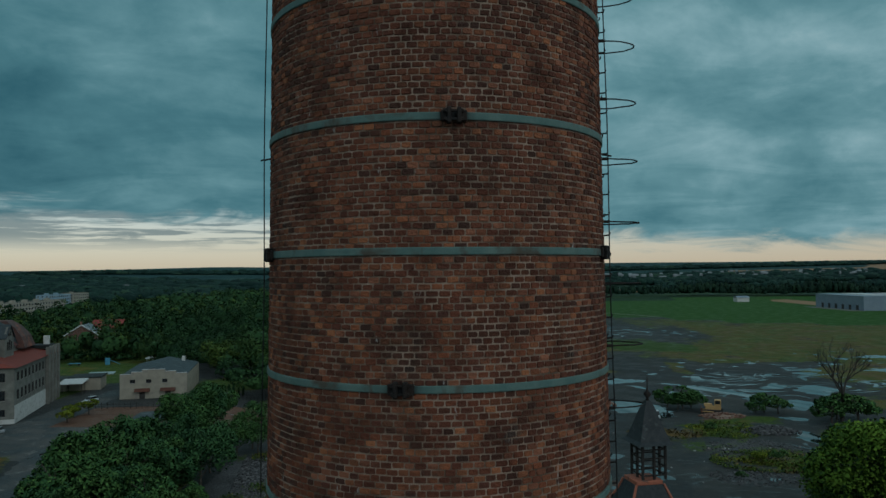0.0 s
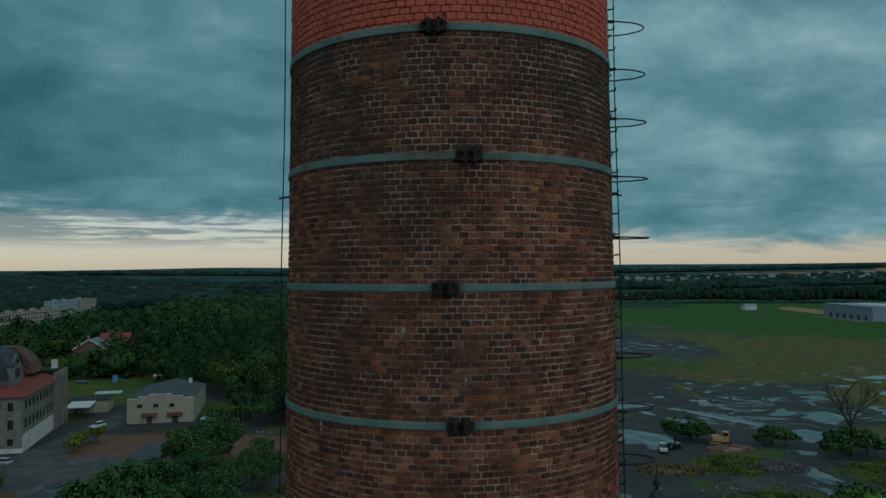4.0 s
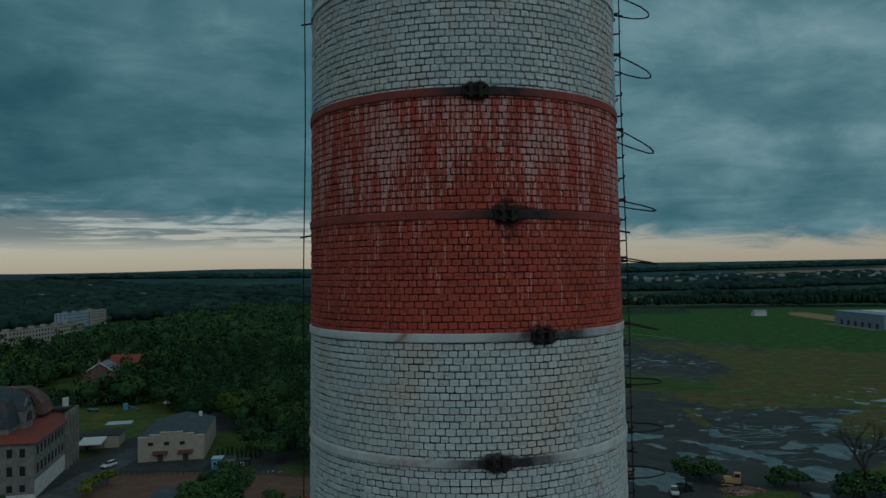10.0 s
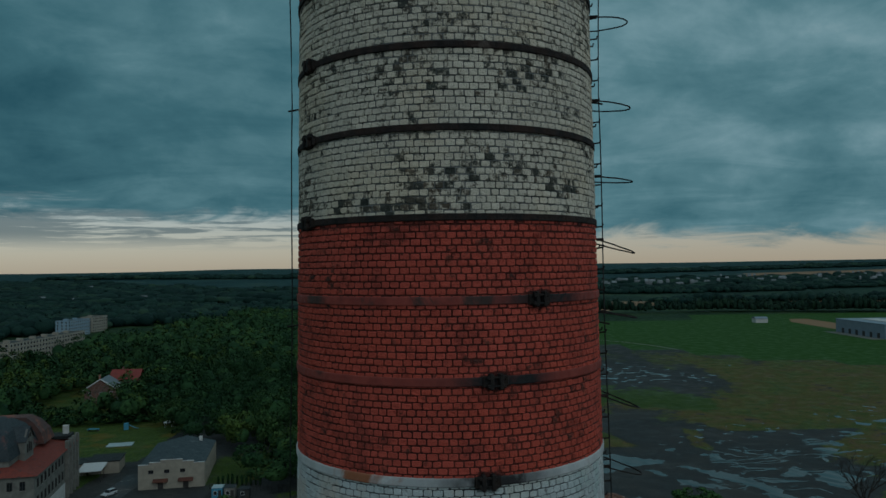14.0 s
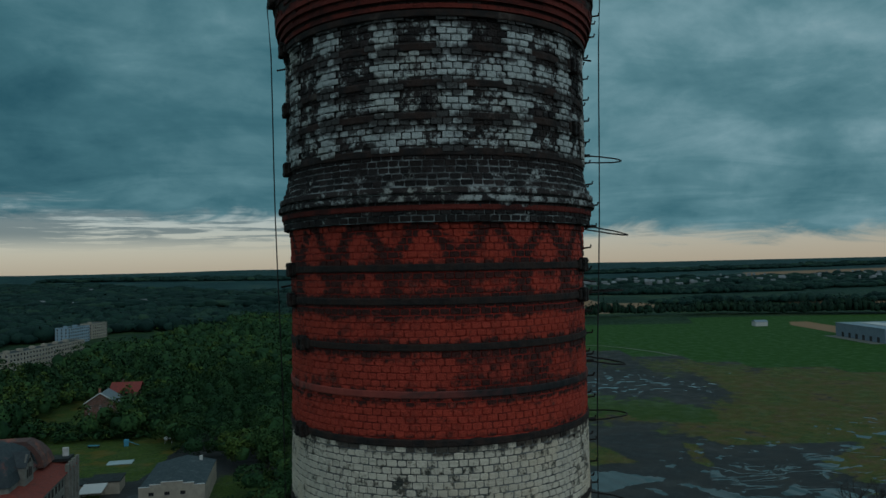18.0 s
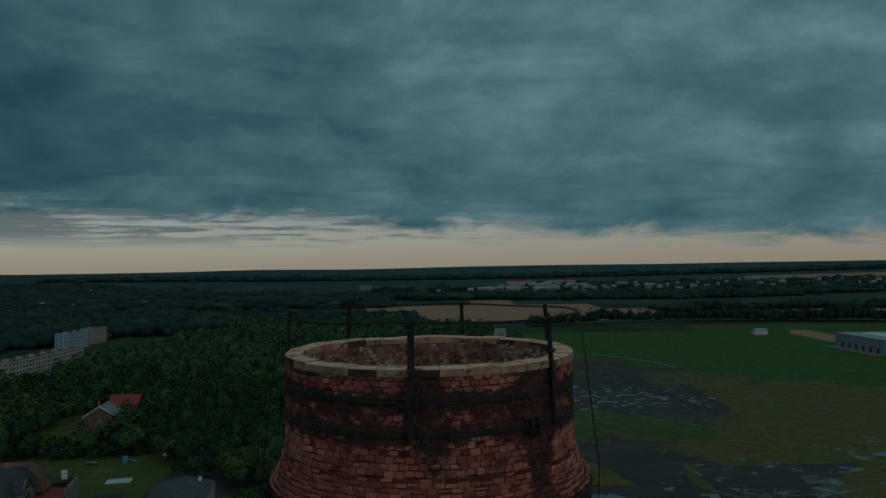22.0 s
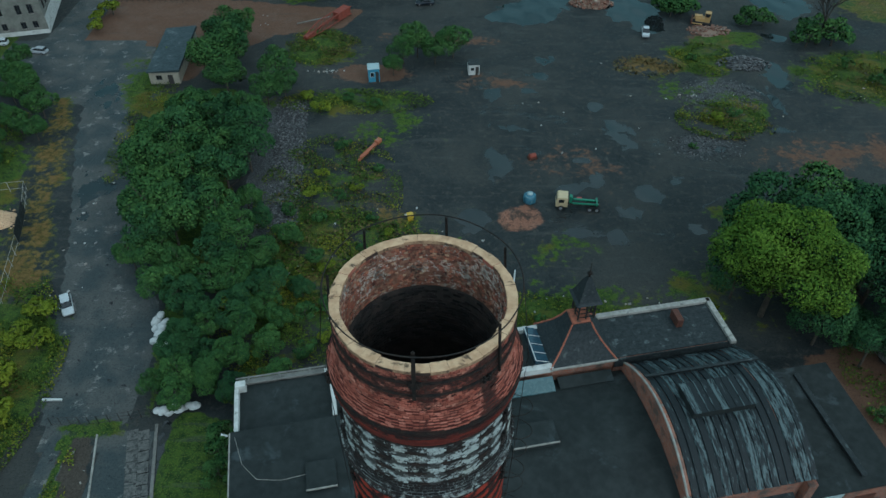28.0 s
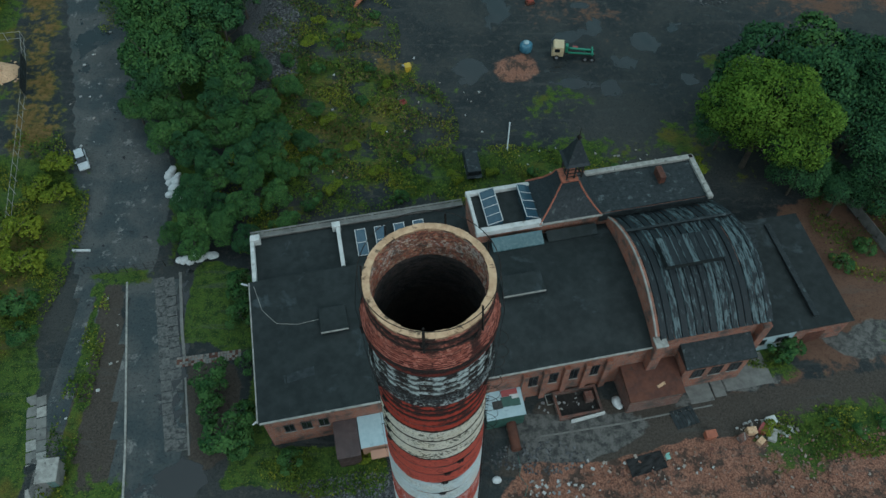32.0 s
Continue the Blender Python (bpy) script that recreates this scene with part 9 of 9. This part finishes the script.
bar = thing("barrier_bar", "white barrier bar lying on the path", "barrier", (-51.4, 47.2, 0), 0)
part("bar", box((0, 0, 0.25), (2.6, 0.3, 0.3), bevel=0.04), FRAME_WHITE, bar)

# kerbs, paths and paving
def strip(name, label, points, width, height, mat, step=0.0):
    st = thing(name, label, "kerb")
    for (xa, ya), (xb, yb) in zip(points, points[1:]):
        length = math.hypot(xb - xa, yb - ya)
        n = max(1, int(length / step)) if step else 1
        for i in range(n):
            k = (i + 0.5) / n
            part("kerb_stone", box((xa + (xb - xa) * k, ya + (yb - ya) * k, height / 2 - 0.03), (length / n - 0.03, width, height + 0.06), (0, 0, math.degrees(math.atan2(yb - ya, xb - xa))), 0.015), mat, st)
    return st


strip("kerb", "pale concrete kerb along the yard drive", [(-43.7, 42.0), (-41.3, 31.5), (-38.3, 18.2), (-36.0, 6.0)], 0.25, 0.14, STONE_PALE, 1.5)
strip("kerb", "pale concrete kerb round the lawn", [(-36.6, 43.6), (-34.5, 34.2), (-33.4, 30.2)], 0.4, 0.12, CONCRETE, 1.2)
strip("kerb", "pale concrete kerb beside the bare plot", [(-32.8, 27.6), (-30.4, 17.4)], 0.25, 0.12, CONCRETE, 1.2)
strip("kerb", "concrete kerb in front of the hall", [(12, 19.6), (22, 21.2), (34, 23.6)], 0.2, 0.1, CONCRETE, 1.5)
pave = tagged(new("brick_path"), "red brick footpath across the lawn", "path", kind="structure")
pr = random.Random(12)
for i in range(22):
    for j in range(4):
        k = i / 22
        part("paver", box((-34.1 + 8.2 * k - 0.05 * j, 29.2 + 1.2 * k + j * 0.36, 0.02), (0.35, 0.33, 0.08), (0, 0, 8.3), 0.01), [FACE_BRICK, RUST_SHEET, CONCRETE][pr.choice([0, 0, 1, 2])], pave)
slabs_ob = tagged(new("slab_path"), "broken pale concrete slab path", "path", kind="structure")
for i in range(12):
    for j in range(2):
        part("slab", box((-51.6 + i * 0.42 + j * 1.25, 24.5 - i * 1.45, 0.015), (1.18, 1.36, 0.09), (pr.uniform(-1, 1), pr.uniform(-1, 1), 16 + pr.uniform(-3, 3)), 0.02), CONCRETE if pr.random() < 0.4 else STONE_PALE, slabs_ob)
SLAB_WORN = mottled("worn_drive_slab", (0.13, 0.128, 0.12), (0.065, 0.066, 0.064), 2.6, 0.85, bump=0.5, stain_or_sheen=(0.035, 0.036, 0.036), stain_scale=1.6, stain_at=0.5)
drive = tagged(new("slab_drive"), "worn concrete slabs along the yard drive", "paving", kind="structure")
for i in range(16):
    for j in range(2):
        if pr.random() < 0.95:
            part("slab", box((-39.2 + i * 0.415 + j * 1.42, 42.0 - i * 1.55, 0.008), (1.36, 1.48, 0.06), (pr.uniform(-1, 1), pr.uniform(-1, 1), 14 + pr.uniform(-2, 2)), 0.015), SLAB_WORN, drive)
kiosk2 = thing("concrete_kiosk", "pale concrete transformer kiosk with flat roof", "kiosk", (-45.9, 15.0, 0), 8)
part("wall", box((0, 0, 1.1), (2.2, 2.6, 2.2), bevel=0.05), CONCRETE, kiosk2)
part("roof", box((0, 0, 2.26), (2.5, 2.9, 0.16), bevel=0.03), STONE_PALE, kiosk2)
part("door", box((0.4, -1.32, 1.0), (0.9, 0.05, 1.8)), IRON_TEAL, kiosk2)

# a pale dirt track beside the crop and the end of a lane
for name, label, pts, wide, mat in (("dirt_track", "pale dirt track along the crop field", ((92, 568), (113, 559), (127, 541), (141, 516), (150, 490)), 2.2, CONCRETE), ("lane", "grey lane leading to the fields", ((42, 655), (46, 735), (51, 812)), 12.0, CONCRETE)):
    rows = []
    for i, (x, y) in enumerate(pts):
        (xa, ya), (xb, yb) = pts[max(i - 1, 0)], pts[min(i + 1, len(pts) - 1)]
        q = math.hypot(xb - xa, yb - ya)
        rows += [(x - (yb - ya) / q * wide / 2, y + (xb - xa) / q * wide / 2, 0.10), (x + (yb - ya) / q * wide / 2, y - (xb - xa) / q * wide / 2, 0.10)]
    tagged(new(name, mesh_from(name, rows, [(2 * i, 2 * i + 1, 2 * i + 3, 2 * i + 2) for i in range(len(pts) - 1)], [mat])), label, "road", kind="structure")

# fences and gate
def fence(label, pts, h, gap, mat, rails=(0.3, 0.95), solid=None):
    fc = thing("fence", label, "fence")
    for (xa, ya), (xb, yb) in zip(pts, pts[1:]):
        length = math.hypot(xb - xa, yb - ya)
        n = max(1, round(length / gap))
        for i in range(n + 1):
            k = i / n
            part("post", rod((xa + (xb - xa) * k, ya + (yb - ya) * k, 0), (xa + (xb - xa) * k, ya + (yb - ya) * k, h), 0.05, 5), mat, fc)
        for rz in rails:
            part("rail", rod((xa, ya, h * rz), (xb, yb, h * rz), 0.035, 4), mat, fc)
        if solid:
            part("panel", box(((xa + xb) / 2, (ya + yb) / 2, h * 0.55), (length, 0.05, h * 0.85), (0, 0, math.degrees(math.atan2(yb - ya, xb - xa)))), solid, fc)
    return fc


fence("pale steel fence round the neighbouring yard", [(-82, 91.0), (-73.7, 92.3), (-71.5, 86.4)], 2.2, 2.5, STONE_PALE)
fence("dark green sheet gate in the pale fence", [(-71.5, 86.4), (-69.0, 78.0)], 2.6, 2.8, FRAME_DARK, (0.1, 0.98), ROOF_SHEET)
fence("pale steel fence beside the rough grass", [(-69.0, 78.0), (-66.4, 67.2), (-62, 48)], 2.2, 2.5, STONE_PALE)
fence("dark iron gate across the yard drive", [(-50.0, 43.4), (-44.0, 43.6), (-37.6, 44.9)], 1.7, 1.2, FRAME_DARK, (0.15, 0.55, 0.95))
fence("wooden fence before the storehouse", [(-85.3, 170.6), (-62.6, 170.4), (-62.2, 184)], 1.6, 1.4, TIMBER, (0.3, 0.7))
fence("row of dark stakes behind the cabins", [(-65, 184), (-44, 181)], 2.0, 1.0, TIMBER, (0.6,))
wall_e = thing("concrete_panel_wall", "leaning grey concrete panel wall among trees", "wall", (61.3, 52.5, 0), -72)
for i in range(8):
    part("panel", box((-7 + i * 2.0, 0, 1.0), (1.94, 0.14, 2.0), (pr.uniform(-3, 3), 0, 0), 0.02), CONCRETE, wall_e)

# things in front of the hall
rt = thing("rusty_tank", "rust-brown steel cylinder lying by the shed", "tank", (8.8, 19.6, 0.75), 98)
part("shell", rod((-1.9, 0, 0), (1.9, 0, 0), 0.62, 18), RUST_SHEET, rt)
part("end_cap", lathe([(0.62, 0), (0.5, 0.2), (0.02, 0.3)], 18, RUST_SHEET), None, rt, m=Matrix.Translation((1.9, 0, 0)) @ Matrix.Rotation(math.pi / 2, 4, "Y"))
part("saddle", box((-1.1, 0, -0.55), (0.3, 1.2, 0.4)), CONCRETE, rt)
part("saddle", box((1.1, 0, -0.55), (0.3, 1.2, 0.4)), CONCRETE, rt)
hose = thing("hose", "dark green hose trailing over the pavement", "hose")
part("coil", tube([(9.2, 17.6, 0.08), (9.5, 16.0, 0.06), (9.3, 14.8, 0.06), (10.2, 13.6, 0.06), (9.8, 12.4, 0.06)], 0.06, 5), GREEN_SHEET, hose)
pit = thing("masonry_pit", "open masonry pit with broken white rim", "pit", (17.2, 24.0, 0), TURN)
part("rim_wall", shell(-3.0, 2.6, -1.9, 1.7, -0.02, 0.8, 0.3), FACE_BROWN, pit)
part("floor", box((-0.2, -0.1, 0.03), (5.0, 3.0, 0.05)), TIMBER, pit)
part("front_slab", box((0.6, -2.2, 0.35), (4.4, 0.25, 0.7), (0, 0, 4), 0.03), WHITE_RENDER, pit)
part("plank", box((-0.8, 0.3, 0.75), (3.6, 0.25, 0.06), (0, 3, 30)), TIMBER, pit)
part("inner_pier", box((1.4, 0.3, 0.55), (1.0, 1.2, 1.1), bevel=0.04), FACE_BROWN, pit)
for x, y, w, d, h, mat, rot, nm, lab in ((32.8, 19.6, 1.3, 0.9, 0.9, COPPER, 10, "wooden_box", "orange-brown wooden box by rubble"), (36.6, 19.2, 1.0, 0.8, 0.9, FACE_BROWN, 30, "wooden_box", "brown packing box by rubble"), (37.8, 20.0, 1.1, 0.8, 1.0, COPING, 5, "wooden_box", "pale packing box by rubble"), (39.4, 20.3, 1.2, 0.9, 0.8, RED_SHEET, 50, "wooden_box", "red battered box on a junk heap"), (40.6, 21.4, 1.2, 0.9, 0.7, WHITE_RENDER, 15, "white_appliance", "white discarded appliance on a junk heap"), (40.4, 19.6, 1.6, 1.0, 0.5, STONE_PALE, 70, "white_appliance", "pale discarded panel on a junk heap"), (38.8, 18.8, 0.9, 0.7, 0.6, COPING, 40, "wooden_box", "tan box on a junk heap")):
    bx = thing(nm, lab, "box", (x, y, 0), rot)
    part("body", box((0, 0, h / 2), (w, d, h), bevel=0.03), mat, bx)
    part("lid", box((0.05, 0, h + 0.02), (w * 1.04, d * 1.04, 0.05), (2, 3, 0)), mat, bx)
chair = thing("garden_chair", "pale green plastic garden chair on rubble", "chair", (27.2, 16.9, 0), 20)
GREEN_PALE = gloss("pale_green_plastic", (0.22, 0.42, 0.36), 0.5)
part("seat", box((0, 0, 0.45), (0.55, 0.55, 0.05), bevel=0.015), GREEN_PALE, chair)
part("backrest", box((0, 0.27, 0.75), (0.55, 0.05, 0.6), (-10, 0, 0), 0.015), GREEN_PALE, chair)
for sx2 in (-1, 1):
    for sy2 in (-1, 1):
        part("leg", rod((sx2 * 0.24, sy2 * 0.24, 0), (sx2 * 0.22, sy2 * 0.22, 0.45), 0.025, 5), GREEN_PALE, chair)
tarp = thing("tarpaulin", "crumpled black tarpaulin on the rubble edge", "tarpaulin", (24.6, 16.2, 0), 15)
bm = bmesh.new()
bmesh.ops.create_grid(bm, x_segments=14, y_segments=9, size=1.0)
for v in bm.verts:
    v.co = Vector((v.co.x * 2.3, v.co.y * 1.1, 0.18 + 0.3 * noise.noise(Vector((v.co.x * 2.4, v.co.y * 2.4, 4)))))
part("sheet", bm, RUBBER, tarp)
corr = thing("sheet_stack", "dark corrugated sheets lying on wet ground", "sheets", (30.2, 22.0, 0.03), 18)
for i in range(6):
    part("sheet", box((-1.3 + i * 0.52, 0, 0.04 + 0.02 * (i % 2)), (0.48, 2.4, 0.06), (0, 0, 0), 0.015), ROOF_SHEET, corr)
pads = tagged(new("concrete_pads"), "wet concrete aprons in front of the vaulted hall", "paving", kind="structure")
for x, y, w, d, rot in ((31.8, 26.0, 4.6, 4.4, TURN), (35.0, 26.8, 1.5, 4.2, TURN), (39.0, 28.2, 6.4, 4.4, TURN)):
    part("slab", box((x, y, 0.0), (w, d, 0.14), (0, 0, rot), 0.02), CONCRETE, pads)
crt = thing("metal_frame", "small pale metal frame on the ground", "frame", (13.7, 24.4, 0), 12)
part("ring", shell(-0.5, 0.5, -0.7, 0.7, 0.02, 0.25, 0.08), STONE_PALE, crt)

# garden bits beside the villa
white_sheet = thing("white_garden_sheet", "white sheet pool cover on the lawn", "cover", (-111.5, 234.4, 0), 14)
part("cover", box((0, 0, 0.15), (8.0, 5.0, 0.3), bevel=0.08), WHITE_SHEET, white_sheet)
swing = thing("playground_slide", "small blue playground slide on the lawn", "slide", (-120, 258, 0), 20)
part("tower", box((0, 0, 1.2), (1.6, 1.6, 2.4), bevel=0.05), BLUE_PAINT, swing)
part("chute", box((2.4, 0, 0.9), (4.0, 0.8, 0.12), (0, 26, 0)), BLUE_PAINT, swing)
table = thing("garden_table", "blue garden table on the lawn", "table", (-131, 256, 0), 0)
part("top", box((0, 0, 0.8), (4.0, 1.6, 0.1)), BLUE_PAINT, table)
for sx2 in (-1.6, 1.6):
    part("leg", box((sx2, 0, 0.4), (0.15, 1.2, 0.8)), FRAME_DARK, table)
hut2 = thing("white_tent", "white tent on the lawn edge", "tent", (-106, 262, 0), 10)
part("canopy", lathe([(1.9, 1.6), (1.8, 1.9), (0.05, 2.7)], 4, FRAME_WHITE, False), None, hut2)
for sx2 in (-1.2, 1.2):
    for sy2 in (-1.2, 1.2):
        part("leg", rod((sx2, sy2, 0), (sx2, sy2, 1.7), 0.05, 5), FRAME_WHITE, hut2)

# single bricks of the crown, in front
for q, mat, shaft in single_bricks:
    part("brick", brick_mesh("brick", [q], mat), None, shaft)
